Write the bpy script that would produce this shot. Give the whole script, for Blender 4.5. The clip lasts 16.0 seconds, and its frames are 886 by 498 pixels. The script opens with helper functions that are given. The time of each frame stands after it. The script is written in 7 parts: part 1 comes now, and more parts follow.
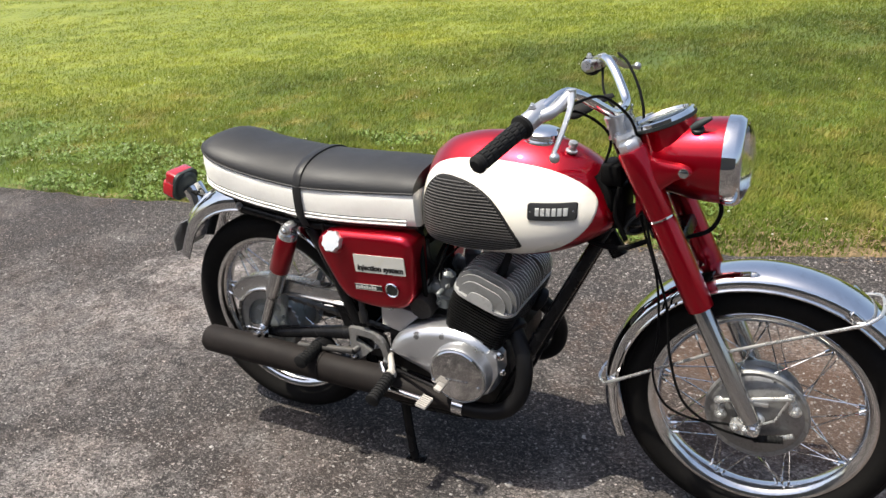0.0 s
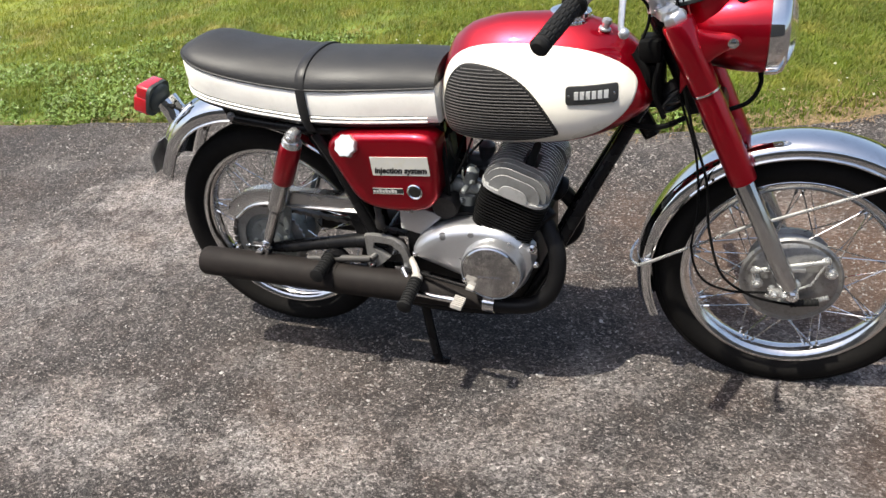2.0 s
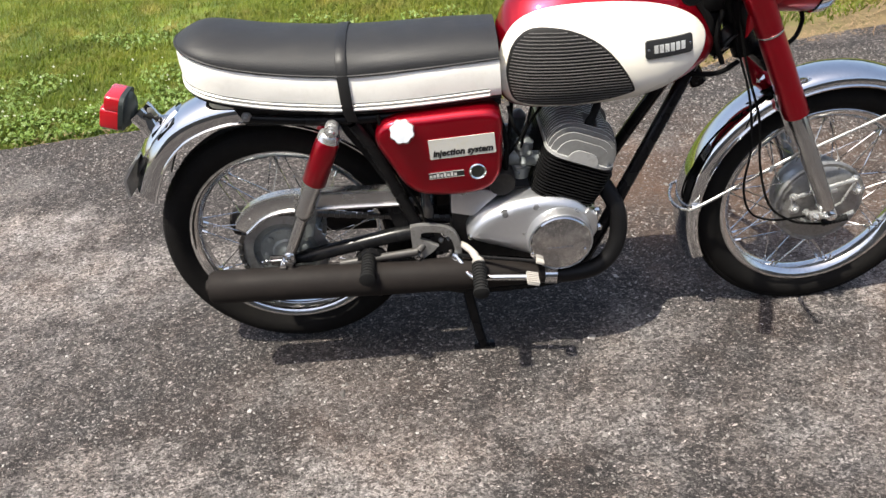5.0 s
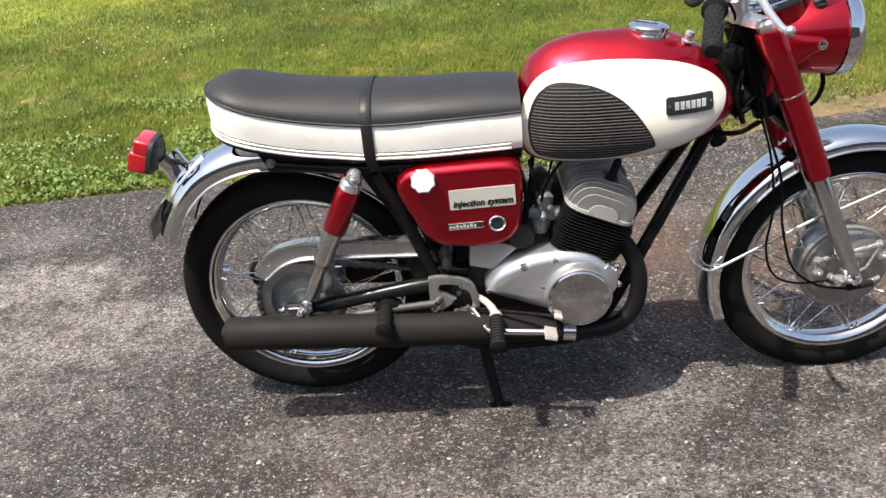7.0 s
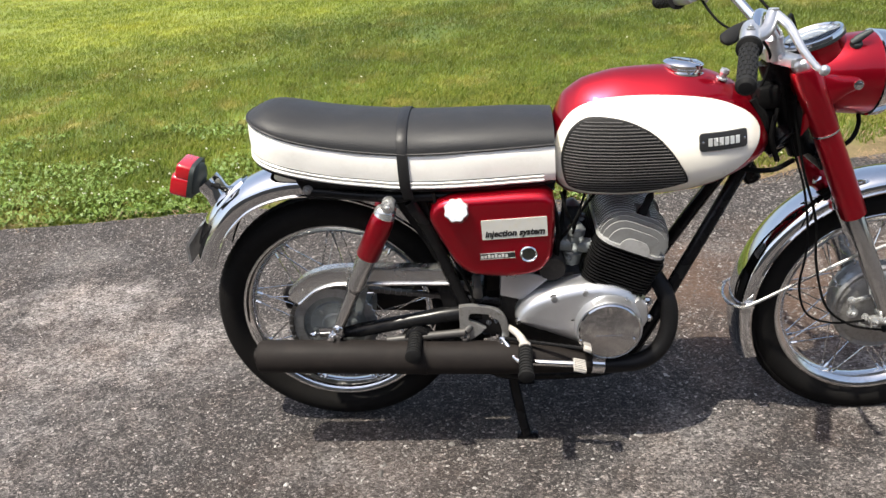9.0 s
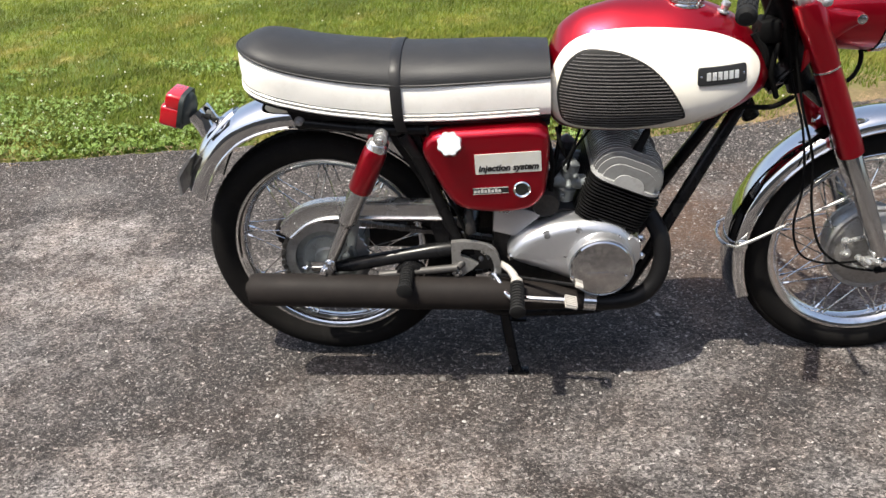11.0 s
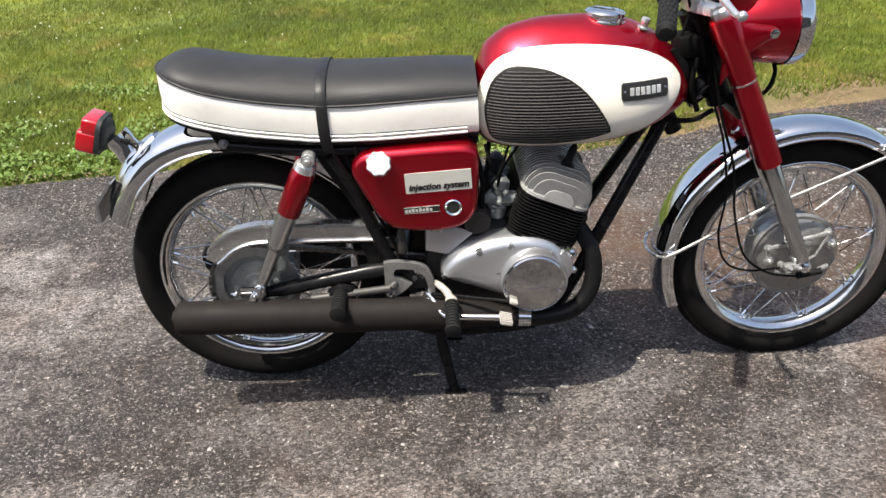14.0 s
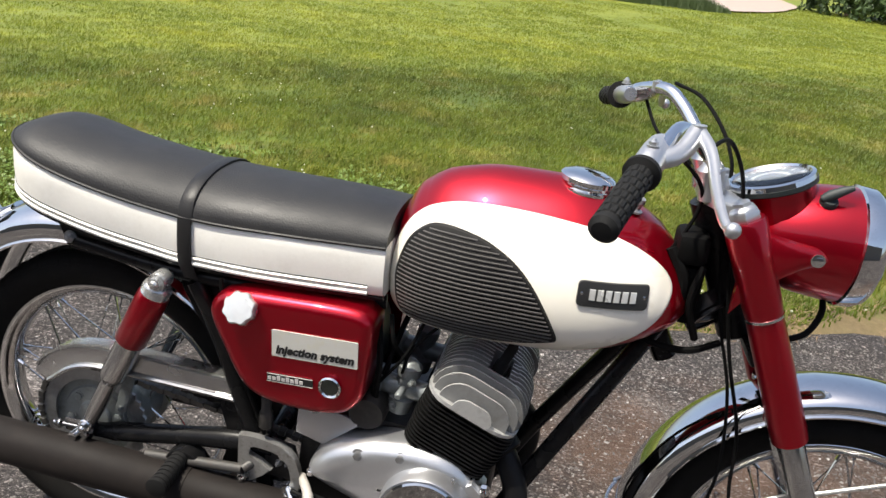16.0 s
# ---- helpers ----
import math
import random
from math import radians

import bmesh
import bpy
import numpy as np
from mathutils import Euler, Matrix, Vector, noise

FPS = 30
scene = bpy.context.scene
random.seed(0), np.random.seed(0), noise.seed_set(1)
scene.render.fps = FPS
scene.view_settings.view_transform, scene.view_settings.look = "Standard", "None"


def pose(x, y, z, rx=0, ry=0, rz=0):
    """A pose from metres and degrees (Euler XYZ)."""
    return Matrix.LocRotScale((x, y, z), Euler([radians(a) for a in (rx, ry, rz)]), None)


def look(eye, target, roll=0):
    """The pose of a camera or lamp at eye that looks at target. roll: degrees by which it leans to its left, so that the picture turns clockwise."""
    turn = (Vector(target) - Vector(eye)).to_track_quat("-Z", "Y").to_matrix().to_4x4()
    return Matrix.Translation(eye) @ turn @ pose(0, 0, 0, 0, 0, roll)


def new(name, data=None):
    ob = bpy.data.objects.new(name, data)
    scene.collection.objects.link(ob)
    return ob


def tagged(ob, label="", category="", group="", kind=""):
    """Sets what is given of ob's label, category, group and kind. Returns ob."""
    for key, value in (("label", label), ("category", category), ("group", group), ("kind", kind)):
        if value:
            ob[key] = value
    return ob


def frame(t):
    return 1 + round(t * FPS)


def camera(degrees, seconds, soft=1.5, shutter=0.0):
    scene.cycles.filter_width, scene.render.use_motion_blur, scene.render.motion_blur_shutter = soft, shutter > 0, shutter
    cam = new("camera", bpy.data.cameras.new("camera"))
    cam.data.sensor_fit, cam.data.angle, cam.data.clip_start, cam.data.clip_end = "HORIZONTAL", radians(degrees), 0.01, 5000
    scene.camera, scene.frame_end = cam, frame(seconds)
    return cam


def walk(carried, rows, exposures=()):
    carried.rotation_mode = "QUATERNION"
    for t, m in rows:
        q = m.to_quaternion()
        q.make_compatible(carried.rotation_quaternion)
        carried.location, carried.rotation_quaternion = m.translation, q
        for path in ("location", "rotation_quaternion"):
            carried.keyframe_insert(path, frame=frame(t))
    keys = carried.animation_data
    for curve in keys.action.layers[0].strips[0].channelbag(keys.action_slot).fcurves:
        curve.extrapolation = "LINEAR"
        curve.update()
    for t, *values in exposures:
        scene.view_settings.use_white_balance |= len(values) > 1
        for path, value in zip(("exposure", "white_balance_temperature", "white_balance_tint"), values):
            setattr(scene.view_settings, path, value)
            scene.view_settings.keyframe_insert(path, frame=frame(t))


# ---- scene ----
cam = camera(57.5, 16.0)
PATH = [
    (0, (1.504, -1.608, 1.393), (0.552, -0.034, 0.608), -5.6),
    (0.5, (1.508, -1.604, 1.386), (0.623, -0.032, 0.523), -5.8),
    (1, (1.489, -1.589, 1.356), (0.676, -0.047, 0.375), -5.2),
    (1.5, (1.429, -1.597, 1.353), (0.656, -0.078, 0.307), -6.3),
    (2, (1.211, -1.68, 1.381), (0.502, -0.113, 0.359), -7.6),
    (2.5, (0.992, -1.671, 1.381), (0.242, -0.113, 0.374), -9.9),
    (3, (0.79, -1.577, 1.366), (-0.002, -0.076, 0.309), -13.4),
    (3.5, (0.66, -1.62, 1.391), (0.261, -0.021, 0.258), -10.0),
    (4, (0.456, -1.69, 1.417), (0.386, -0.045, 0.281), -5.8),
    (6.5, (0.477, -1.753, 1.34), (0.319, -0.057, 0.29), -6.4),
    (7, (0.468, -1.763, 1.336), (0.33, -0.002, 0.398), -5.1),
    (7.5, (0.473, -1.769, 1.341), (0.325, 0.012, 0.444), -5.6),
    (8, (0.469, -1.769, 1.341), (0.296, 0.01, 0.443), -5.8),
    (8.5, (0.468, -1.785, 1.341), (0.269, 0.01, 0.481), -5.0),
    (11, (0.481, -1.785, 1.31), (0.27, -0.055, 0.33), -3.9),
    (11.5, (0.484, -1.751, 1.303), (0.366, -0.042, 0.272), -3.7),
    (12, (0.503, -1.746, 1.301), (0.482, -0.026, 0.281), -3.0),
    (12.5, (0.51, -1.765, 1.305), (0.472, 0.032, 0.428), -0.8),
    (13, (0.502, -1.772, 1.315), (0.395, -0.012, 0.371), -3.7),
    (13.5, (0.499, -1.765, 1.311), (0.341, -0.064, 0.272), -5.4),
    (14, (0.48, -1.767, 1.304), (0.436, -0.007, 0.354), -3.2),
    (14.5, (0.466, -1.756, 1.288), (0.566, 0.068, 0.472), -0.4),
    (15, (0.511, -1.685, 1.274), (0.667, 0.179, 0.565), 1.8),
    (15.5, (0.683, -1.47, 1.231), (0.582, 0.414, 0.568), 6.7),
    (16, (0.839, -1.236, 1.235), (0.482, 0.596, 0.516), 6.4),
]
walk(cam, [(t, look(eye, target, roll)) for t, eye, target, roll in PATH], exposures=((0.0, 0.57), (2.0, 0.69), (7.0, 0.72), (14.0, 0.67), (16.0, 0.48)))

LEAN_BIKE, YAW_BIKE, STEER_DEG = 0.3, 1.49, 2.0

# ---------------------------------------------------------------- world, sun
SUN_WAY = Vector((0.335, 0.24, -1.0)).normalized()
world = bpy.data.worlds.new("world")
scene.world = world
world.use_nodes = True
wt = world.node_tree
sky = wt.nodes.new("ShaderNodeTexSky")
sky.sky_type = "NISHITA"
sky.sun_disc = False
sky.sun_elevation = math.asin(-SUN_WAY.z)
sky.sun_rotation = math.atan2(-SUN_WAY.x, -SUN_WAY.y)
sky.air_density, sky.dust_density = 1.0, 4.0
wt.nodes["Background"].inputs["Strength"].default_value = 0.15
haze = wt.nodes.new("ShaderNodeHueSaturation")
haze.inputs["Saturation"].default_value = 0.9
wt.links.new(sky.outputs[0], haze.inputs["Color"])
wt.links.new(haze.outputs[0], wt.nodes["Background"].inputs["Color"])
sun = new("sun", bpy.data.lights.new("sun", "SUN"))
sun.data.energy, sun.data.angle, sun.data.color = 4.5, radians(0.55), (1.0, 0.952, 0.832)
sun.matrix_world = look((-4, -3, 12), Vector((-4, -3, 12)) + SUN_WAY)

# ---------------------------------------------------------------- materials


def nodes_of(name):
    m = bpy.data.materials.new(name)
    m.use_nodes = True
    nt = m.node_tree
    return m, nt, nt.nodes["Principled BSDF"]


def add(nt, kind, **values):
    n = nt.nodes.new(kind)
    for k, v in values.items():
        n.inputs[k.replace("_", " ")].default_value = v
    return n


def mix_rgb(nt, fac, a, b, mode="MIX"):
    n = nt.nodes.new("ShaderNodeMix")
    n.data_type, n.blend_type = "RGBA", mode
    for sock, v in ((n.inputs[0], fac), (n.inputs[6], a), (n.inputs[7], b)):
        if isinstance(v, (int, float)):
            sock.default_value = v
        elif isinstance(v, tuple):
            sock.default_value = (*v, 1.0)
        else:
            nt.links.new(v, sock)
    return n.outputs[2]


def ramp(nt, src, stops):
    n = nt.nodes.new("ShaderNodeValToRGB")
    while len(n.color_ramp.elements) < len(stops):
        n.color_ramp.elements.new(0.5)
    for e, (p, c) in zip(n.color_ramp.elements, stops):
        e.position = p
        e.color = (*c, 1.0) if isinstance(c, tuple) else (c, c, c, 1.0)
    nt.links.new(src, n.inputs[0])
    return n.outputs[0]


def coords(nt, scale=(1, 1, 1)):
    tc = nt.nodes.new("ShaderNodeTexCoord")
    mp = nt.nodes.new("ShaderNodeMapping")
    mp.inputs["Scale"].default_value = scale
    nt.links.new(tc.outputs["Object"], mp.inputs["Vector"])
    return mp.outputs[0]


def noise_tex(nt, co, scale, detail=4.0, rough=0.55):
    n = add(nt, "ShaderNodeTexNoise", Scale=scale, Detail=detail, Roughness=rough)
    nt.links.new(co, n.inputs["Vector"])
    return n.outputs["Fac"]


def surface(name, col, rough=0.5, metal=0.0, var=0.12, fine=60.0, broad=6.0, bump=0.0, bump_scale=200.0, coat=0.0,
            dirt=None, dirt_amount=0.0, rough_var=0.1, aniso=(1, 1, 1), spec=0.5):
    """A painted, metal, rubber or stuffed surface: base colour with grain and broad wear, uneven gloss, fine relief."""
    m, nt, p = nodes_of(name)
    co = coords(nt, aniso)
    a = noise_tex(nt, co, fine)
    b = noise_tex(nt, co, broad)
    dark = tuple(c * (1 - var) for c in col)
    light = tuple(min(1, c * (1 + var)) for c in col)
    c1 = mix_rgb(nt, a, dark, light)
    c2 = mix_rgb(nt, ramp(nt, b, ((0.3, 0.0), (0.75, 1.0))), c1, mix_rgb(nt, 0.5, c1, light))
    if dirt:
        d = ramp(nt, noise_tex(nt, co, broad * 2.7, 8.0, 0.7), ((0.5, 0.0), (0.72, 1.0)))
        mul = nt.nodes.new("ShaderNodeMath")
        mul.operation = "MULTIPLY"
        mul.inputs[1].default_value = dirt_amount
        nt.links.new(d, mul.inputs[0])
        c2 = mix_rgb(nt, mul.outputs[0], c2, dirt)
    nt.links.new(c2, p.inputs["Base Color"])
    r = ramp(nt, b, ((0.25, max(0.02, rough - rough_var)), (0.8, min(1.0, rough + rough_var))))
    nt.links.new(r, p.inputs["Roughness"])
    p.inputs["Metallic"].default_value = metal
    p.inputs["Coat Weight"].default_value = coat
    p.inputs["Coat Roughness"].default_value = 0.03
    p.inputs["Specular IOR Level"].default_value = spec
    if bump:
        bn = add(nt, "ShaderNodeBump", Strength=bump, Distance=0.002)
        nt.links.new(noise_tex(nt, co, bump_scale, 3.0), bn.inputs["Height"])
        nt.links.new(bn.outputs[0], p.inputs["Normal"])
    return m


M_RED = surface("candy_red_paint", (0.37, 0.0012, 0.0125), 0.31, 0.82, 0.08, 900, 9, coat=0.7, rough_var=0.05, spec=0.3)
M_CREAM = surface("cream_paint", (0.84, 0.80, 0.70), 0.3, 0, 0.03, 40, 7, coat=0.8, rough_var=0.06)
M_CHROME = surface("chrome", (0.74, 0.745, 0.75), 0.045, 1.0, 0.05, 40, 14, rough_var=0.025, dirt=(0.3, 0.27, 0.23), dirt_amount=0.15)
M_FENDER = surface("weathered_fender_chrome", (0.70, 0.705, 0.71), 0.06, 1.0, 0.05, 40, 14, rough_var=0.03, dirt=(0.3, 0.27, 0.23), dirt_amount=0.15)
M_GUARD = surface("worn_chrome_guard", (0.52, 0.52, 0.515), 0.24, 0.9, 0.08, 60, 16, rough_var=0.08, dirt=(0.25, 0.22, 0.19), dirt_amount=0.3)
M_RIM = surface("rim_chrome", (0.70, 0.70, 0.70), 0.11, 1.0, 0.1, 60, 18, rough_var=0.1, dirt=(0.25, 0.21, 0.17), dirt_amount=0.35)
M_ALU = surface("painted_aluminium", (0.53, 0.535, 0.55), 0.33, 0.82, 0.05, 120, 9, bump=0.03, dirt=(0.34, 0.32, 0.30), dirt_amount=0.15)
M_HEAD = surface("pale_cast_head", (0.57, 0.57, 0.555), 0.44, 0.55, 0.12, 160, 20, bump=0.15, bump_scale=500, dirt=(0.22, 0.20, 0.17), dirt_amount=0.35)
# fin sides: the shade between fins is put into this darker colour
M_FINFACE = surface("shaded_cast_fin_face", (0.19, 0.19, 0.185), 0.65, 0.2, 0.15, 160, 20, bump=0.2, bump_scale=450, dirt=(0.12, 0.10, 0.09), dirt_amount=0.5)
# head body kept dark: shade in the gaps between fins is put into its colour
M_HEADGAP = surface("shaded_head_casting", (0.11, 0.105, 0.10), 0.6, 0.4, 0.2, 160, 20, bump=0.2, bump_scale=400)
M_POLISHED = surface("polished_disc", (0.58, 0.58, 0.58), 0.08, 1.0, 0.06, 60, 14, rough_var=0.05, dirt=(0.4, 0.38, 0.35), dirt_amount=0.25)
M_SLIDER = surface("satin_fork_alloy", (0.50, 0.50, 0.50), 0.17, 0.95, 0.08, 90, 10, rough_var=0.06, dirt=(0.3, 0.28, 0.25), dirt_amount=0.25)
M_ROD = surface("bright_satin_rod", (0.58, 0.58, 0.57), 0.28, 0.75, 0.06, 70, 18)
M_DULL = surface("dull_grey_metal", (0.31, 0.315, 0.32), 0.40, 0.8, 0.2, 90, 16, bump=0.08, dirt=(0.12, 0.10, 0.09), dirt_amount=0.5)
M_BLACKMETAL = surface("black_enamel", (0.007, 0.007, 0.0075), 0.27, 0, 0.3, 80, 12, dirt=(0.028, 0.025, 0.022), dirt_amount=0.3, spec=0.16, rough_var=0.08)
M_EXHAUST = surface("matt_black_exhaust_paint", (0.0135, 0.0112, 0.0103), 0.66, 0.0, 0.2, 60, 8, bump=0.08, bump_scale=350, dirt=(0.028, 0.022, 0.019), dirt_amount=0.4, spec=0.14)
M_HEADER = surface("sooty_black_pipe", (0.0060, 0.0058, 0.0062), 0.5, 0.0, 0.2, 60, 8, bump=0.05, bump_scale=350, spec=0.2)
M_FINBLACK = surface("black_cylinder_paint", (0.006, 0.0058, 0.0058), 0.5, 0, 0.3, 90, 20, bump=0.1, spec=0.25)
M_RUBBER = surface("tyre_rubber", (0.0078, 0.0073, 0.0070), 0.8, 0, 0.25, 120, 10, bump=0.15, bump_scale=300, dirt=(0.016, 0.014, 0.012), dirt_amount=0.4, spec=0.10)
M_GRIP = surface("black_grip_rubber", (0.0095, 0.0095, 0.0095), 0.72, 0, 0.2, 100, 20, bump=0.1, spec=0.2)
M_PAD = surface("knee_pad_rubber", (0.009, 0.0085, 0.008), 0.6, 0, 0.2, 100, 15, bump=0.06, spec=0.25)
# same black rubber, coloured paler for the light caught on the rib tops
M_RIBS = surface("knee_pad_lit_rib", (0.075, 0.071, 0.068), 0.5, 0, 0.2, 150, 25)
M_VINYL = surface("black_seat_vinyl", (0.017, 0.0168, 0.0175), 0.52, 0, 0.3, 250, 7, bump=0.3, bump_scale=320, rough_var=0.12, spec=0.36, dirt=(0.035, 0.032, 0.030), dirt_amount=0.5)
M_WHITEVINYL = surface("cream_seat_vinyl", (0.86, 0.835, 0.77), 0.5, 0, 0.05, 200, 11, bump=0.07, bump_scale=350, dirt=(0.5, 0.46, 0.38), dirt_amount=0.16)
M_STRAP = surface("black_strap_vinyl", (0.012, 0.0115, 0.0115), 0.5, 0, 0.25, 250, 9, bump=0.2, bump_scale=300, spec=0.35)
M_PIPING = surface("silver_seat_piping", (0.70, 0.68, 0.63), 0.35, 0.3, 0.15, 120, 15)
M_PLATE = surface("brushed_label_plate", (0.66, 0.65, 0.60), 0.4, 0.25, 0.06, 80, 22, dirt=(0.62, 0.55, 0.22), dirt_amount=0.25)
M_INK = surface("black_ink", (0.012, 0.012, 0.012), 0.5, 0, 0.2)
M_SILVERLINE = surface("silver_print", (0.62, 0.60, 0.58), 0.4, 0.3, 0.1)
M_LENSRED = surface("red_lens_plastic", (0.40, 0.004, 0.010), 0.12, 0, 0.06, 60, 20, coat=1.0)
M_GASKET = surface("black_gasket", (0.014, 0.02, 0.02), 0.6, 0, 0.2)
M_CAPWHITE = surface("bright_aluminium_cap", (0.68, 0.68, 0.66), 0.28, 0.55, 0.08, dirt=(0.4, 0.39, 0.37), dirt_amount=0.4)
M_CABLE = surface("black_cable_sheath", (0.0055, 0.0055, 0.0055), 0.6, 0, 0.2, spec=0.06)
M_HUB = surface("dusty_grey_hub", (0.20, 0.215, 0.215), 0.5, 0.45, 0.2, 90, 16, bump=0.08, dirt=(0.10, 0.085, 0.07), dirt_amount=0.6)
M_STAY = surface("weathered_steel", (0.055, 0.052, 0.049), 0.55, 0.2, 0.2, 90, 20, bump=0.1, dirt=(0.07, 0.055, 0.045), dirt_amount=0.6)
M_PEGARM = surface("bare_pale_casting", (0.42, 0.395, 0.36), 0.6, 0.1, 0.15, 130, 30, bump=0.25, bump_scale=260, dirt=(0.30, 0.25, 0.20), dirt_amount=0.4)
M_HANGER = surface("weathered_cast_plate", (0.30, 0.295, 0.285), 0.45, 0.7, 0.2, 110, 25, bump=0.12, dirt=(0.10, 0.08, 0.065), dirt_amount=0.6)
M_DIAL = surface("dial_face", (0.085, 0.09, 0.098), 0.5, 0, 0.1)
M_DIALRING = surface("dial_silver_ring", (0.55, 0.56, 0.57), 0.35, 0.5, 0.1)
M_DARK = surface("dark_metal", (0.022, 0.020, 0.019), 0.5, 0.3, 0.4, 70, 25, bump=0.15, dirt=(0.09, 0.08, 0.07), dirt_amount=0.4)
M_CHAIN = surface("oily_chain_steel", (0.10, 0.095, 0.09), 0.4, 0.8, 0.3)
M_LEAF = surface("dry_orange_leaf", (0.36, 0.15, 0.075), 0.7, 0, 0.3, 120, 40, bump=0.3)
M_SOIL = surface("soil", (0.13, 0.095, 0.065), 0.95, 0, 0.3, 40, 3, bump=0.5, bump_scale=60)


def glass(name, tint=(1, 1, 1), rough=0.02):
    m, nt, p = nodes_of(name)
    p.inputs["Base Color"].default_value = (*tint, 1)
    p.inputs["Transmission Weight"].default_value = 1.0
    p.inputs["IOR"].default_value = 1.45
    n = noise_tex(nt, coords(nt), 30)
    nt.links.new(ramp(nt, n, ((0.3, rough), (0.8, rough + 0.06))), p.inputs["Roughness"])
    return m


M_GLASS = glass("clear_glass")
M_SIGHT = glass("smoky_sight_glass", (0.25, 0.28, 0.24), 0.08)
M_LAMPGLASS = glass("headlamp_glass", (0.96, 0.97, 0.95), 0.05)


def asphalt():
    m, nt, p = nodes_of("worn_asphalt")
    co = coords(nt)
    warp = add(nt, "ShaderNodeTexNoise", Scale=45.0, Detail=2.0)
    nt.links.new(co, warp.inputs["Vector"])
    shift = nt.nodes.new("ShaderNodeMix")
    shift.data_type, shift.blend_type = "RGBA", "LINEAR_LIGHT"
    shift.inputs[0].default_value = 0.012
    nt.links.new(co, shift.inputs[6])
    nt.links.new(warp.outputs["Color"], shift.inputs[7])
    cw = shift.outputs[2]

    def cells(scale, lo, hi, turn=0.0):
        mp = nt.nodes.new("ShaderNodeMapping")
        mp.inputs["Rotation"].default_value = (0, 0, radians(turn))
        mp.inputs["Scale"].default_value = (1.0, 1.7, 1.0)
        nt.links.new(cw, mp.inputs["Vector"])
        cv = mp.outputs[0]
        v = add(nt, "ShaderNodeTexVoronoi", Scale=scale)
        nt.links.new(cv, v.inputs["Vector"])
        sep = nt.nodes.new("ShaderNodeSeparateColor")
        nt.links.new(v.outputs["Color"], sep.inputs[0])
        edge = add(nt, "ShaderNodeTexVoronoi", Scale=scale)
        edge.feature = "DISTANCE_TO_EDGE"
        nt.links.new(cv, edge.inputs["Vector"])
        pick = ramp(nt, sep.outputs[0], ((lo, 0.0), (hi, 1.0)))
        inside = ramp(nt, edge.outputs["Distance"], ((0.06, 0.0), (0.14, 1.0)))
        mul = nt.nodes.new("ShaderNodeMath")
        mul.operation = "MULTIPLY"
        nt.links.new(pick, mul.inputs[0])
        nt.links.new(inside, mul.inputs[1])
        return mul.outputs[0], sep.outputs[1], inside

    big, tone, rim = cells(100.0, 0.80, 0.84, 35)
    small, tone2, rim2 = cells(190.0, 0.58, 0.66, -40)
    fine = noise_tex(nt, co, 420.0, 3.0)
    broad = noise_tex(nt, co, 1.7, 6.0, 0.62)
    mid = noise_tex(nt, co, 9.0, 5.0, 0.65)
    flake = noise_tex(nt, co, 13.0, 9.0, 0.72)
    binder = mix_rgb(nt, fine, (0.0140, 0.0130, 0.0127), (0.054, 0.049, 0.0465))
    binder = mix_rgb(nt, ramp(nt, mid, ((0.35, 0.0), (0.7, 1.0))), binder, mix_rgb(nt, 0.55, binder, (0.070, 0.0625, 0.058)))
    stone2 = mix_rgb(nt, tone2, (0.058, 0.052, 0.049), (0.185, 0.167, 0.154))
    c = mix_rgb(nt, small, binder, stone2)
    stone = mix_rgb(nt, tone, (0.085, 0.076, 0.071), (0.31, 0.283, 0.262))
    c = mix_rgb(nt, big, c, stone)
    # pale dusty blotches
    dust = ramp(nt, broad, ((0.54, 0.0), (0.72, 0.5)))
    sepd = nt.nodes.new("ShaderNodeSeparateXYZ")
    nt.links.new(co, sepd.inputs[0])
    for bx, by, rx, ry, amount in ((-1.11, 0.625, 0.34, 0.20, 1.0), (-0.70, 0.395, 0.46, 0.12, 0.85), (-1.02, 0.24, 0.60, 0.17, 0.75), (0.22, -0.53, 0.30, 0.16, 0.75), (0.72, -0.40, 0.34, 0.12, 0.45), (0.0, -0.235, 0.26, 0.07, 0.4), (-1.35, -0.05, 0.85, 0.55, 0.42), (1.40, -0.48, 0.5, 0.3, 0.42), (1.60, 0.08, 0.46, 0.24, 0.75), (-0.42, -0.58, 0.34, 0.20, 0.75)):
        terms = []
        for out, c0, rr in (("X", bx, rx), ("Y", by, ry)):
            q = nt.nodes.new("ShaderNodeMath")
            q.operation = "MULTIPLY_ADD"
            q.inputs[1].default_value, q.inputs[2].default_value = 1 / rr, -c0 / rr
            nt.links.new(sepd.outputs[out], q.inputs[0])
            sq = nt.nodes.new("ShaderNodeMath")
            sq.operation = "MULTIPLY"
            nt.links.new(q.outputs[0], sq.inputs[0])
            nt.links.new(q.outputs[0], sq.inputs[1])
            terms.append(sq.outputs[0])
        tot = nt.nodes.new("ShaderNodeMath")
        tot.operation = "ADD"
        nt.links.new(terms[0], tot.inputs[0])
        nt.links.new(terms[1], tot.inputs[1])
        wob = nt.nodes.new("ShaderNodeMath")
        wob.operation = "MULTIPLY_ADD"
        wob.inputs[1].default_value = 0.16
        nt.links.new(tot.outputs[0], wob.inputs[0])
        rag = nt.nodes.new("ShaderNodeMath")
        rag.operation = "MULTIPLY"
        rag.inputs[1].default_value = 0.9
        nt.links.new(flake, rag.inputs[0])
        nt.links.new(rag.outputs[0], wob.inputs[2])
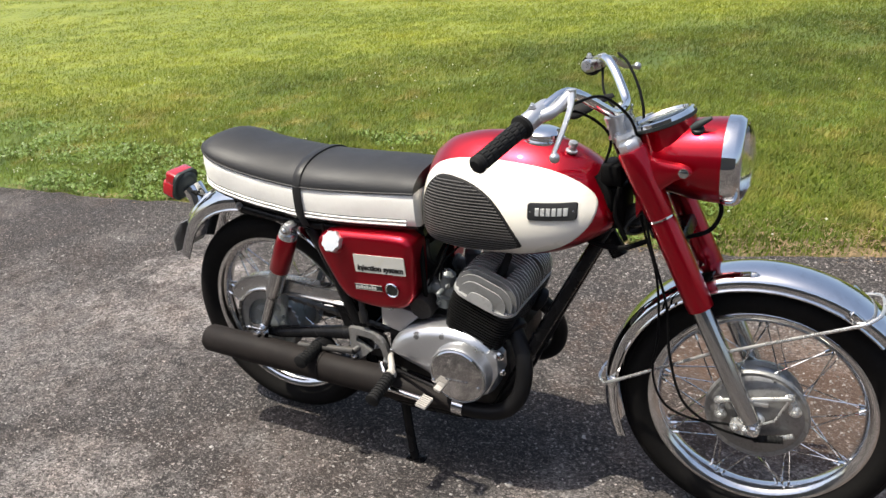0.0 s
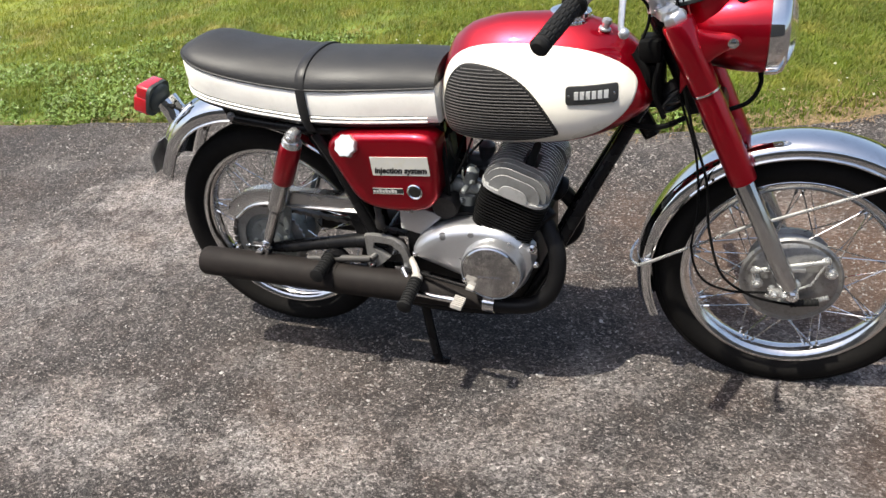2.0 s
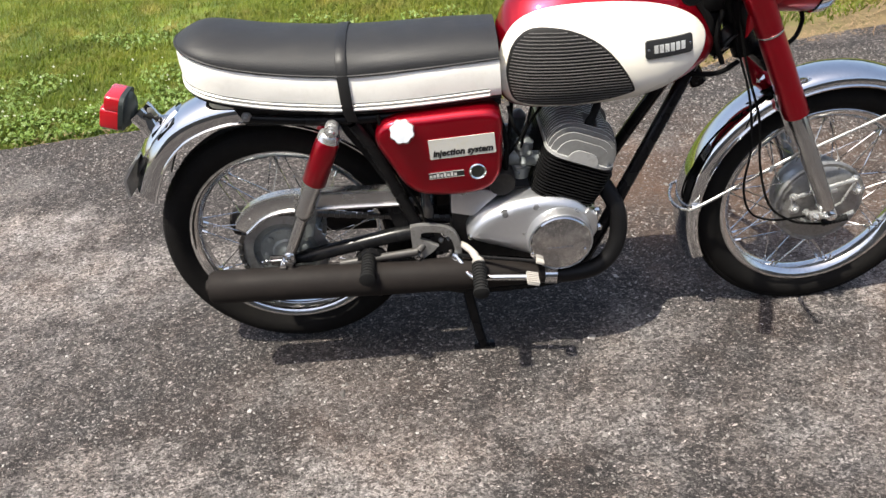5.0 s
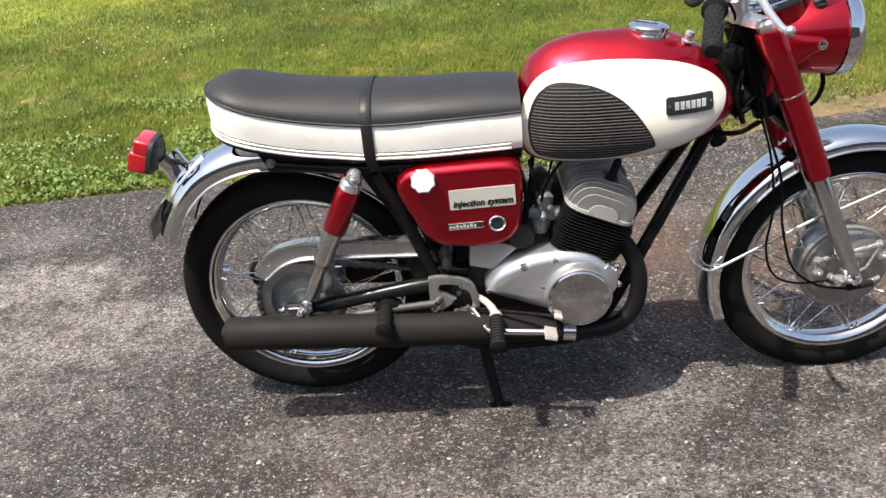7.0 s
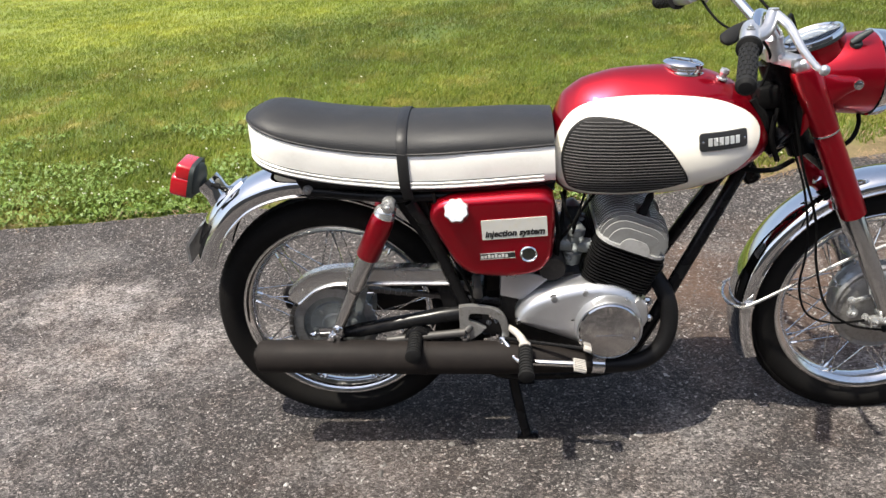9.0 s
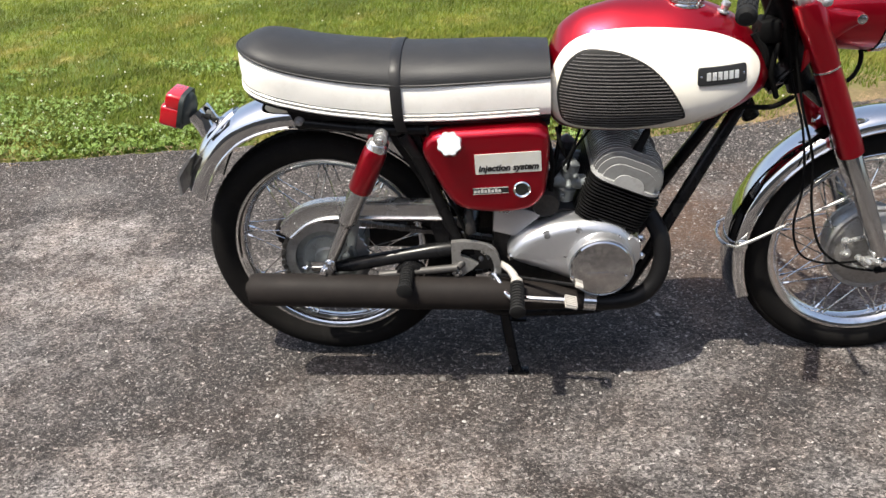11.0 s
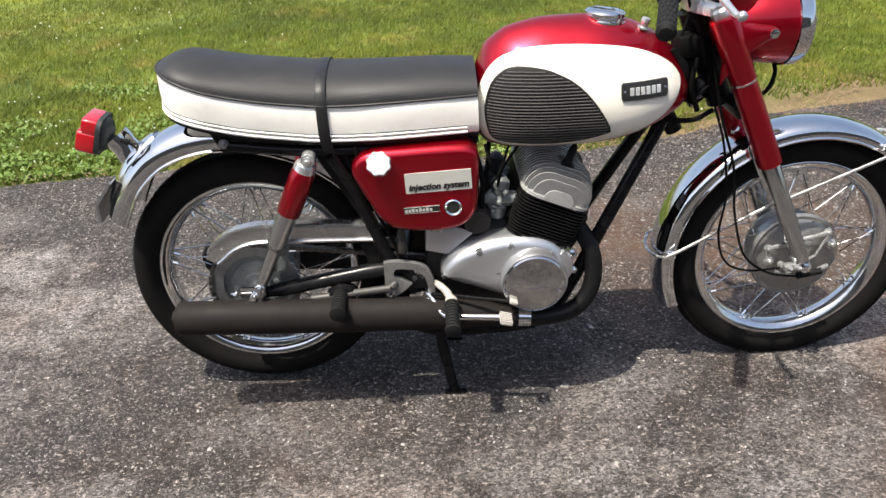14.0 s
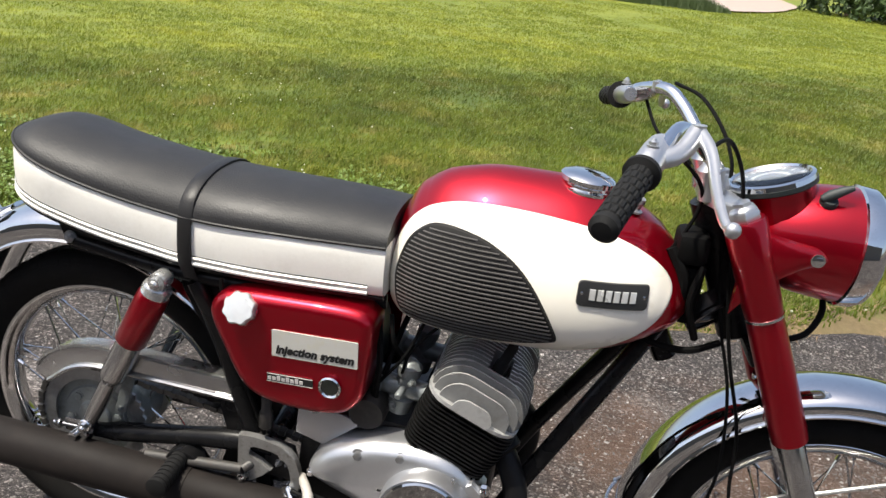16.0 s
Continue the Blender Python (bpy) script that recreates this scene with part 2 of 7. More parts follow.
        spot = ramp(nt, wob.outputs[0], ((0.40, amount), (0.64, 0.0)))
        lighter = nt.nodes.new("ShaderNodeMath")
        lighter.operation = "MAXIMUM"
        nt.links.new(dust, lighter.inputs[0])
        nt.links.new(spot, lighter.inputs[1])
        dust = lighter.outputs[0]
    grainy = nt.nodes.new("ShaderNodeMath")
    grainy.operation = "MULTIPLY"
    nt.links.new(dust, grainy.inputs[0])
    # gravel that shows through the binder: each stone with its own tone, dark gaps between
    _, tone3, rim3 = cells(125.0, 0.5, 0.6, 15)
    gap = mix_rgb(nt, rim3, (0.55, 0.55, 0.55), (1.0, 1.0, 1.0))
    c = mix_rgb(nt, 1.0, c, mix_rgb(nt, 1.0, gap, ramp(nt, tone3, ((0.15, (0.72, 0.72, 0.73)), (0.6, (1.05, 1.05, 1.05)), (0.95, (1.75, 1.72, 1.70)))), "MULTIPLY"), "MULTIPLY")
    nt.links.new(mix_rgb(nt, 1.0, gap, ramp(nt, tone3, ((0.10, 0.12), (0.50, 0.62), (0.90, 1.0))), "MULTIPLY"), grainy.inputs[1])
    c = mix_rgb(nt, grainy.outputs[0], c, (0.50, 0.465, 0.435))
    # brownish stain
    rust = ramp(nt, noise_tex(nt, coords(nt, (0.8, 1.1, 1.0)), 1.1, 4.0), ((0.55, 0.0), (0.75, 0.5)))
    c = mix_rgb(nt, rust, c, mix_rgb(nt, 0.6, c, (0.0932, 0.0565, 0.0373)))
    tar = noise_tex(nt, co, 11.0, 7.0, 0.7)
    for bx, by, rx, ry, amount in ((-0.95, -0.53, 0.22, 0.08, 1.0), (-0.72, -0.64, 0.17, 0.06, 1.0), (-0.86, -0.66, 0.13, 0.07, 0.9), (0.66, -0.55, 0.018, 0.016, 1.0)):
        off = nt.nodes.new("ShaderNodeVectorMath")
        off.operation = "MULTIPLY_ADD"
        off.inputs[1].default_value, off.inputs[2].default_value = (1 / rx, 1 / ry, 0), (-bx / rx, -by / ry, 0)
        nt.links.new(co, off.inputs[0])
        size = nt.nodes.new("ShaderNodeVectorMath")
        size.operation = "LENGTH"
        nt.links.new(off.outputs[0], size.inputs[0])
        frayed = nt.nodes.new("ShaderNodeMath")
        frayed.operation = "MULTIPLY_ADD"
        frayed.inputs[1].default_value = 0.25
        nt.links.new(size.outputs["Value"], frayed.inputs[0])
        nt.links.new(tar, frayed.inputs[2])
        c = mix_rgb(nt, ramp(nt, frayed.outputs[0], ((0.56, amount), (0.68, 0.0))), c, mix_rgb(nt, 0.92, c, (0.012, 0.011, 0.0105)))
    for bx, by, rx, ry, amount in ((1.435, 0.587, 0.75, 0.62, 0.8), (2.0, -0.15, 0.6, 0.5, 0.6), (0.95, 0.75, 0.3, 0.3, 0.5)):
        off = nt.nodes.new("ShaderNodeVectorMath")
        off.operation = "MULTIPLY_ADD"
        off.inputs[1].default_value, off.inputs[2].default_value = (1 / rx, 1 / ry, 0), (-bx / rx, -by / ry, 0)
        nt.links.new(co, off.inputs[0])
        size = nt.nodes.new("ShaderNodeVectorMath")
        size.operation = "LENGTH"
        nt.links.new(off.outputs[0], size.inputs[0])
        frayed = nt.nodes.new("ShaderNodeMath")
        frayed.operation = "MULTIPLY_ADD"
        frayed.inputs[1].default_value = 0.45
        nt.links.new(size.outputs["Value"], frayed.inputs[0])
        nt.links.new(noise_tex(nt, co, 4.0, 8.0, 0.7), frayed.inputs[2])
        c = mix_rgb(nt, ramp(nt, frayed.outputs[0], ((0.45, amount), (0.98, 0.0))), c, mix_rgb(nt, 0.62, c, (0.150, 0.084, 0.048)))
    tint = noise_tex(nt, co, 5.5, 5.0, 0.6)
    c = mix_rgb(nt, ramp(nt, tint, ((0.38, 0.0), (0.66, 0.5))), c, mix_rgb(nt, 1.0, c, (1.05, 0.92, 0.82), "MULTIPLY"))
    c = mix_rgb(nt, ramp(nt, noise_tex(nt, co, 2.9, 6.0, 0.65), ((0.42, 0.0), (0.62, 0.7))), c, mix_rgb(nt, 1.0, c, (0.80, 0.80, 0.82), "MULTIPLY"))
    c = mix_rgb(nt, 1.0, c, (1.15, 1.145, 1.17), "MULTIPLY")
    nt.links.new(c, p.inputs["Base Color"])
    p.inputs["Roughness"].default_value = 0.86
    p.inputs["Specular IOR Level"].default_value = 0.3
    h = nt.nodes.new("ShaderNodeMath")
    h.operation = "MULTIPLY_ADD"
    h.inputs[1].default_value = 0.6
    nt.links.new(rim, h.inputs[0])
    nt.links.new(fine, h.inputs[2])
    bn = add(nt, "ShaderNodeBump", Strength=0.9, Distance=0.005)
    nt.links.new(h.outputs[0], bn.inputs["Height"])
    nt.links.new(bn.outputs[0], p.inputs["Normal"])
    return m


def stone_chip():
    m, nt, p = nodes_of("pale_stone_chip")
    g = nt.nodes.new("ShaderNodeNewGeometry")
    c = ramp(nt, g.outputs["Random Per Island"], ((0.0, (0.060, 0.054, 0.051)), (0.40, (0.130, 0.119, 0.111)), (0.75, (0.225, 0.208, 0.195)), (0.94, (0.34, 0.32, 0.30)), (1.0, (0.52, 0.495, 0.47))))
    c = mix_rgb(nt, noise_tex(nt, coords(nt), 300.0), c, mix_rgb(nt, 0.4, c, (0.0720, 0.0648, 0.0576)))
    nt.links.new(c, p.inputs["Base Color"])
    p.inputs["Roughness"].default_value = 0.85
    return m


def grass_colour(nt, co, seed_src):
    """Lawn colour: yellow-green and blue-green patches, straw-coloured dry ones, and a change from blade to blade."""
    patch = noise_tex(nt, co, 0.55, 4.0, 0.6)
    fine = noise_tex(nt, co, 3.2, 5.0, 0.6)
    base = ramp(nt, patch, ((0.34, (0.086, 0.118, 0.017)), (0.50, (0.145, 0.180, 0.023)), (0.68, (0.240, 0.240, 0.042))))
    base = mix_rgb(nt, ramp(nt, fine, ((0.35, 0.0), (0.7, 0.6))), base, (0.106, 0.152, 0.020))
    # beyond the worn strip by the drive the lawn is fresher and lighter
    sep = nt.nodes.new("ShaderNodeSeparateXYZ")
    nt.links.new(co, sep.inputs[0])
    west = nt.nodes.new("ShaderNodeMath")
    west.operation = "MULTIPLY_ADD"
    west.inputs[1].default_value, west.inputs[2].default_value = -0.75, 0.0
    nt.links.new(sep.outputs["X"], west.inputs[0])
    reach_y = nt.nodes.new("ShaderNodeMath")
    reach_y.operation = "ADD"
    nt.links.new(sep.outputs["Y"], reach_y.inputs[0])
    nt.links.new(west.outputs[0], reach_y.inputs[1])
    ragged = nt.nodes.new("ShaderNodeMath")
    ragged.operation = "MULTIPLY_ADD"
    ragged.inputs[1].default_value = 2.4
    nt.links.new(noise_tex(nt, co, 0.9, 5.0, 0.6), ragged.inputs[0])
    nt.links.new(reach_y.outputs[0], ragged.inputs[2])
    scaled = nt.nodes.new("ShaderNodeMath")
    scaled.operation = "DIVIDE"
    scaled.inputs[1].default_value = 12.0
    nt.links.new(ragged.outputs[0], scaled.inputs[0])
    fresh = ramp(nt, scaled.outputs[0], ((0.61, 0.0), (0.74, 1.0)))
    base = mix_rgb(nt, fresh, base, mix_rgb(nt, 0.8, base, (0.225, 0.258, 0.042)))
    # a greener strip of clover along the drive
    nearby = nt.nodes.new("ShaderNodeMath")
    nearby.operation = "MULTIPLY_ADD"
    nearby.inputs[1].default_value = 2.4
    nt.links.new(noise_tex(nt, co, 1.3, 5.0, 0.6), nearby.inputs[0])
    nt.links.new(sep.outputs["Y"], nearby.inputs[2])
    near_scaled = nt.nodes.new("ShaderNodeMath")
    near_scaled.operation = "DIVIDE"
    near_scaled.inputs[1].default_value = 12.0
    nt.links.new(nearby.outputs[0], near_scaled.inputs[0])
    strip = ramp(nt, near_scaled.outputs[0], ((0.225, 1.0), (0.31, 0.0)))
    base = mix_rgb(nt, mix_rgb(nt, 0.75, (0, 0, 0), strip), base, (0.090, 0.150, 0.022))
    # long soft bands left by mowing
    band = noise_tex(nt, coords(nt, (0.13, 0.95, 1.0)), 1.0, 3.0, 0.5)
    base = mix_rgb(nt, ramp(nt, band, ((0.38, 0.0), (0.60, 0.8))), base, mix_rgb(nt, 1.0, base, (0.70, 0.78, 0.70), "MULTIPLY"))
    tuft = noise_tex(nt, co, 5.5, 4.0, 0.6)
    base = mix_rgb(nt, ramp(nt, tuft, ((0.42, 0.0), (0.62, 0.85))), base, mix_rgb(nt, 1.0, base, mix_rgb(nt, fresh, (0.60, 0.76, 0.6), (0.85, 0.90, 0.85)), "MULTIPLY"))
    glow = noise_tex(nt, coords(nt, (1.0, 1.3, 1.0)), 2.4, 6.0, 0.68)
    base = mix_rgb(nt, ramp(nt, glow, ((0.50, 0.0), (0.62, 0.8))), base, mix_rgb(nt, 1.0, base, (1.42, 1.30, 1.2), "MULTIPLY"))
    dry = ramp(nt, noise_tex(nt, co, 2.3, 6.0, 0.68), ((0.53, 0.0), (0.66, 0.6)))
    base = mix_rgb(nt, mix_rgb(nt, fresh, dry, (0.0000, 0.0000, 0.0000)), base, (0.290, 0.222, 0.090))
    if seed_src:
        base = mix_rgb(nt, mix_rgb(nt, fresh, (0.34, 0.34, 0.34), (0.10, 0.10, 0.10)), base, ramp(nt, seed_src, ((0.0, (0.085, 0.120, 0.022)), (0.5, (0.150, 0.185, 0.030)), (0.85, (0.255, 0.262, 0.062)), (1.0, (0.36, 0.31, 0.15)))))
    # a duller, darker stretch of coarse grass between the clover and the fresh part
    coarse = mix_rgb(nt, fresh, ramp(nt, near_scaled.outputs[0], ((0.38, 0.0), (0.52, 1.0))), (0.0, 0.0, 0.0))
    base = mix_rgb(nt, coarse, base, mix_rgb(nt, 1.0, base, mix_rgb(nt, ramp(nt, noise_tex(nt, co, 0.8, 5.0, 0.65), ((0.4, 0.0), (0.62, 1.0))), (0.54, 0.61, 0.65), (0.80, 0.81, 0.76)), "MULTIPLY"))
    # lighter and darker tufts at two sizes
    for scale, dark, light in ((6.5, 0.80, 1.14), (19.0, 0.88, 1.10)):
        base = mix_rgb(nt, ramp(nt, noise_tex(nt, co, scale, 4.0, 0.6), ((0.38, 0.0), (0.62, 1.0))), mix_rgb(nt, 1.0, base, (dark, dark, dark), "MULTIPLY"), mix_rgb(nt, 1.0, base, (light, light, light), "MULTIPLY"))
    return mix_rgb(nt, 1.0, base, (1.03, 1.0, 0.70), "MULTIPLY")


def grass(name, blades):
    m, nt, p = nodes_of(name)
    co = coords(nt)
    seed = None
    if blades:
        seed = nt.nodes.new("ShaderNodeNewGeometry").outputs["Random Per Island"]
    c = grass_colour(nt, co, seed)
    if not blades:
        c = mix_rgb(nt, ramp(nt, noise_tex(nt, co, 60.0, 6.0, 0.75), ((0.35, 0.35), (0.7, 0.05))), c, (0.095, 0.115, 0.024))
        # worn to brown earth where the drive widens
        sep = nt.nodes.new("ShaderNodeSeparateXYZ")
        nt.links.new(co, sep.inputs[0])
        slant = nt.nodes.new("ShaderNodeMath")
        slant.operation = "MULTIPLY_ADD"
        slant.inputs[1].default_value = -0.42
        nt.links.new(sep.outputs["X"], slant.inputs[0])
        nt.links.new(sep.outputs["Y"], slant.inputs[2])
        worn = nt.nodes.new("ShaderNodeMath")
        worn.operation = "MULTIPLY_ADD"
        worn.inputs[1].default_value = 0.9
        nt.links.new(noise_tex(nt, co, 2.6, 6.0, 0.65), worn.inputs[0])
        nt.links.new(slant.outputs[0], worn.inputs[2])
        half = nt.nodes.new("ShaderNodeMath")
        half.operation = "MULTIPLY"
        half.inputs[1].default_value = 0.25
        nt.links.new(worn.outputs[0], half.inputs[0])
        earth = mix_rgb(nt, noise_tex(nt, co, 45.0, 6.0, 0.7), (0.085, 0.056, 0.034), (0.215, 0.142, 0.090))
        c = mix_rgb(nt, ramp(nt, half.outputs[0], ((0.410, 0.8), (0.485, 0.0))), c, earth)
        bn = add(nt, "ShaderNodeBump", Strength=0.3, Distance=0.010)
        nt.links.new(noise_tex(nt, co, 38.0, 5.0, 0.65), bn.inputs["Height"])
        nt.links.new(bn.outputs[0], p.inputs["Normal"])
    nt.links.new(c, p.inputs["Base Color"])
    p.inputs["Roughness"].default_value = 0.6
    p.inputs["Specular IOR Level"].default_value = 0.25
    if blades:
        out = nt.nodes["Material Output"]
        tr = nt.nodes.new("ShaderNodeBsdfTranslucent")
        nt.links.new(mix_rgb(nt, 0.12, c, (0.240, 0.270, 0.045)), tr.inputs["Color"])
        mx = nt.nodes.new("ShaderNodeMixShader")
        mx.inputs[0].default_value = 0.42
        nt.links.new(p.outputs[0], mx.inputs[1])
        nt.links.new(tr.outputs[0], mx.inputs[2])
        nt.links.new(mx.outputs[0], out.inputs["Surface"])
    return m


M_ASPHALT = asphalt()
M_CHIP = stone_chip()
M_LAWN = grass("lawn_ground", False)
M_BLADE = grass("grass_blade", True)
M_STRAW = surface("dry_straw", (0.235, 0.158, 0.088), 0.9, 0, 0.35, 90, 6)
M_WALL = surface("reflection_wall", (0.14, 0.125, 0.11), 0.9, 0, 0.2, 20, 1.2, bump=0.2, bump_scale=40)
M_CLOVERLEAF = surface("clover_leaf", (0.120, 0.192, 0.028), 0.55, 0, 0.4, 30, 3)
M_CLOVER = surface("clover_flower", (0.46, 0.47, 0.33), 0.8, 0, 0.15)
M_BUSH = surface("bush_leaf", (0.035, 0.062, 0.014), 0.6, 0, 0.5, 9, 1.3)
M_TALLGRASS = surface("uncut_grass", (0.075, 0.105, 0.040), 0.7, 0, 0.35, 20, 1.5)
M_GRAVEL = surface("pale_gravel_drive", (0.36, 0.285, 0.245), 0.9, 0, 0.12, 14, 1.0, bump=0.3, bump_scale=30)

# ---------------------------------------------------------------- mesh helpers


def finish(name, bm, material, angle=38):
    bmesh.ops.recalc_face_normals(bm, faces=bm.faces)
    me = bpy.data.meshes.new(name)
    bm.to_mesh(me)
    bm.free()
    me.materials.append(material)
    me.polygons.foreach_set("use_smooth", [True] * len(me.polygons))
    me.set_sharp_from_angle(angle=radians(angle))
    return me


def part(name, bm, material, parent=None, label="", angle=38, m=None):
    """One mesh object from a bmesh, under a thing or a part."""
    if m is not None:
        bm.transform(m)
    ob = new(name, finish(name, bm, material, angle))
    ob.parent = parent
    if label:
        ob["label"] = label
    return ob


def shared(name, me, parent, m, label=""):
    ob = new(name, me)
    ob.parent = parent
    ob.matrix_basis = m
    if label:
        ob["label"] = label
    return ob


def V(*a):
    return Vector(a)


def spline(pts, k=6, closed=False):
    """A Catmull-Rom curve through the points."""
    p = [Vector(q) for q in pts]
    n = len(p)
    out = []
    for i in range(n if closed else n - 1):
        if closed:
            a, b, c, d = p[i - 1], p[i], p[(i + 1) % n], p[(i + 2) % n]
        else:
            b, c = p[i], p[i + 1]
            a = p[i - 1] if i else b * 2 - c
            d = p[i + 2] if i + 2 < n else c * 2 - b
        for j in range(k):
            t = j / k
            out.append(0.5 * (2 * b + (c - a) * t + (2 * a - 5 * b + 4 * c - d) * t * t + (3 * b - a - 3 * c + d) * t ** 3))
    if not closed:
        out.append(p[-1])
    return out


def hermite(xs, ys):
    """A smooth function through the points."""
    xs, ys = np.array(xs, float), np.array(ys, float)
    g = np.gradient(ys, xs)

    def at(x):
        x = min(max(x, xs[0]), xs[-1])
        i = min(int(np.searchsorted(xs, x, "right")) - 1, len(xs) - 2)
        h = xs[i + 1] - xs[i]
        t = (x - xs[i]) / h
        return float((2 * t ** 3 - 3 * t * t + 1) * ys[i] + (t ** 3 - 2 * t * t + t) * h * g[i] + (3 * t * t - 2 * t ** 3) * ys[i + 1] + (t ** 3 - t * t) * h * g[i + 1])
    return at


def loops(bm, rings, closed_ring=True, cap0=True, cap1=True):
    """Skin over rings of points; returns the rings of verts."""
    vs = [[bm.verts.new(q) for q in r] for r in rings]
    for a, b in zip(vs, vs[1:]):
        n = len(a)
        for j in range(n if closed_ring else n - 1):
            bm.faces.new((a[j], a[(j + 1) % n], b[(j + 1) % n], b[j]))
    if cap0:
        bm.faces.new(vs[0])
    if cap1:
        bm.faces.new(vs[-1][::-1])
    return vs


def tube(bm, pts, r, n=10, squash=1.0):
    pts = [Vector(q) for q in pts]
    rs = r if isinstance(r, (list, tuple)) else [r] * len(pts)
    up = None
    rings = []
    for i, q in enumerate(pts):
        way = (pts[min(i + 1, len(pts) - 1)] - pts[max(i - 1, 0)]).normalized()
        if up is None:
            up = way.orthogonal().normalized()
        up = (up - way * up.dot(way)).normalized()
        side = way.cross(up)
        rings.append([q + rs[i] * (math.cos(t) * up + squash * math.sin(t) * side) for t in (2 * math.pi * j / n for j in range(n))])
    loops(bm, rings)
    return bm


def axis_at(p, d, up=None):
    """A pose at p whose z axis points along d."""
    return Matrix.Translation(p) @ Vector(d).normalized().to_track_quat("Z", "Y").to_matrix().to_4x4()


def lathe(bm, prof, m=None, n=32):
    """Turn (radius, height) round z, then move by m."""
    m = m or Matrix()
    rings = []
    for r, h in prof:
        rr = max(r, 1e-4)
        rings.append([m @ V(rr * math.cos(2 * math.pi * j / n), rr * math.sin(2 * math.pi * j / n), h) for j in range(n)])
    loops(bm, rings)
    return bm


def ringed(bm, prof, m=None, n=64):
    """Turn a closed profile of (radius, height) round z."""
    m = m or Matrix()
    rings = []
    for j in range(n):
        t = 2 * math.pi * j / n
        rings.append([m @ V(r * math.cos(t), r * math.sin(t), h) for r, h in prof])
    vs = [[bm.verts.new(q) for q in ring] for ring in rings]
    k = len(prof)
    for j in range(n):
        a, b = vs[j], vs[(j + 1) % n]
        for i in range(k):
            bm.faces.new((a[i], a[(i + 1) % k], b[(i + 1) % k], b[i]))
    return bm


def prism(bm, outline, y0, y1, bevel=0.0, seg=3):
    """A plate with an (x, z) outline between y0 and y1, rounded at its y1 edge."""
    a = [bm.verts.new((x, y0, z)) for x, z in outline]
    b = [bm.verts.new((x, y1, z)) for x, z in outline]
    n = len(a)
    for j in range(n):
        bm.faces.new((a[j], a[(j + 1) % n], b[(j + 1) % n], b[j]))
    bm.faces.new(a)
    bm.faces.new(b)
    if bevel:
        top = [e for e in bm.edges if e.verts[0] in b and e.verts[1] in b]
        bmesh.ops.bevel(bm, geom=top, offset=bevel, segments=seg, affect="EDGES", profile=0.5, clamp_overlap=True)
    return bm


def pillow(bm, outline, y0, y1, r, seg=6):
    """A plate with a smooth (x, z) outline whose y1 face is rounded over by r."""
    n = len(outline)
    area = sum(outline[j][0] * outline[(j + 1) % n][1] - outline[(j + 1) % n][0] * outline[j][1] for j in range(n))
    flip = 1 if area > 0 else -1
    inward = []
    for j in range(n):
        tx, tz = outline[(j + 1) % n][0] - outline[j - 1][0], outline[(j + 1) % n][1] - outline[j - 1][1]
        k = math.hypot(tx, tz) or 1.0
        inward.append((-tz / k * flip, tx / k * flip))
    s = 1 if y1 > y0 else -1
    rings = [[V(x, y0, z) for x, z in outline]]
    for k in range(seg + 1):
        a = radians(90 * k / seg)
        off, y = r * (1 - math.cos(a)), y1 - s * r * (1 - math.sin(a))
        rings.append([V(x + u * off, y, z + v * off) for (x, z), (u, v) in zip(outline, inward)])
    cx, cz = sum(q.x for q in rings[-1]) / n, sum(q.z for q in rings[-1]) / n
    for f, lift in ((0.6, 0.0012), (0.25, 0.0018)):
        rings.append([V(cx + (q.x - cx) * f, y1 + s * lift, cz + (q.z - cz) * f) for q in rings[seg + 1]])
    loops(bm, rings)
    return bm


def plate_with_hole(bm, outer, inner, y0, y1):
    """Outer and inner outlines of equal length, joined through a thickness."""
    n = len(outer)
    v = [[bm.verts.new((x, y, z)) for x, z in loop] for y in (y0, y1) for loop in (outer, inner)]
    o0, i0, o1, i1 = v
    for j in range(n):
        k = (j + 1) % n
        bm.faces.new((o0[j], o0[k], i0[k], i0[j]))
        bm.faces.new((o1[j], o1[k], i1[k], i1[j]))
        bm.faces.new((o0[j], o0[k], o1[k], o1[j]))
        bm.faces.new((i0[j], i0[k], i1[k], i1[j]))
    return bm


def box(bm, m, sx, sy, sz, bevel=0.0):
    made = bmesh.ops.create_cube(bm, size=1.0, matrix=m @ Matrix.Diagonal((sx, sy, sz, 1)))
    if bevel:
        vs = set(made["verts"])
        bmesh.ops.bevel(bm, geom=[e for e in bm.edges if e.verts[0] in vs and e.verts[1] in vs], offset=bevel, segments=2, affect="EDGES", profile=0.5)
    return bm


def bolt(bm, p, d=(0, -1, 0), r=0.008, h=0.008, dome=True):
    """A hexagon head with a washer."""
    m = axis_at(p, d)
    lathe(bm, ((r * 1.35, 0), (r * 1.35, h * 0.25)), m, 14)
    lathe(bm, ((r, h * 0.25), (r, h * 0.9), (r * 0.8, h)), m, 6)
    if dome:
        lathe(bm, ((r * 0.7, h), (r * 0.5, h * 1.45), (0, h * 1.6)), m, 10)
    return bm


def lettering(text, size, shear=0.0, weight=0.0, depth=0.0006):
    cu = bpy.data.curves.new("lettering", "FONT")
    cu.body, cu.size, cu.shear, cu.offset, cu.extrude = text, size, shear, weight, depth
    cu.align_x = "CENTER"
    cu.resolution_u = 3
    ob = bpy.data.objects.new("lettering", cu)
    scene.collection.objects.link(ob)
    me = bpy.data.meshes.new_from_object(ob.evaluated_get(bpy.context.evaluated_depsgraph_get()))
    bpy.data.objects.remove(ob)
    bm = bmesh.new()
    bm.from_mesh(me)
    return bm

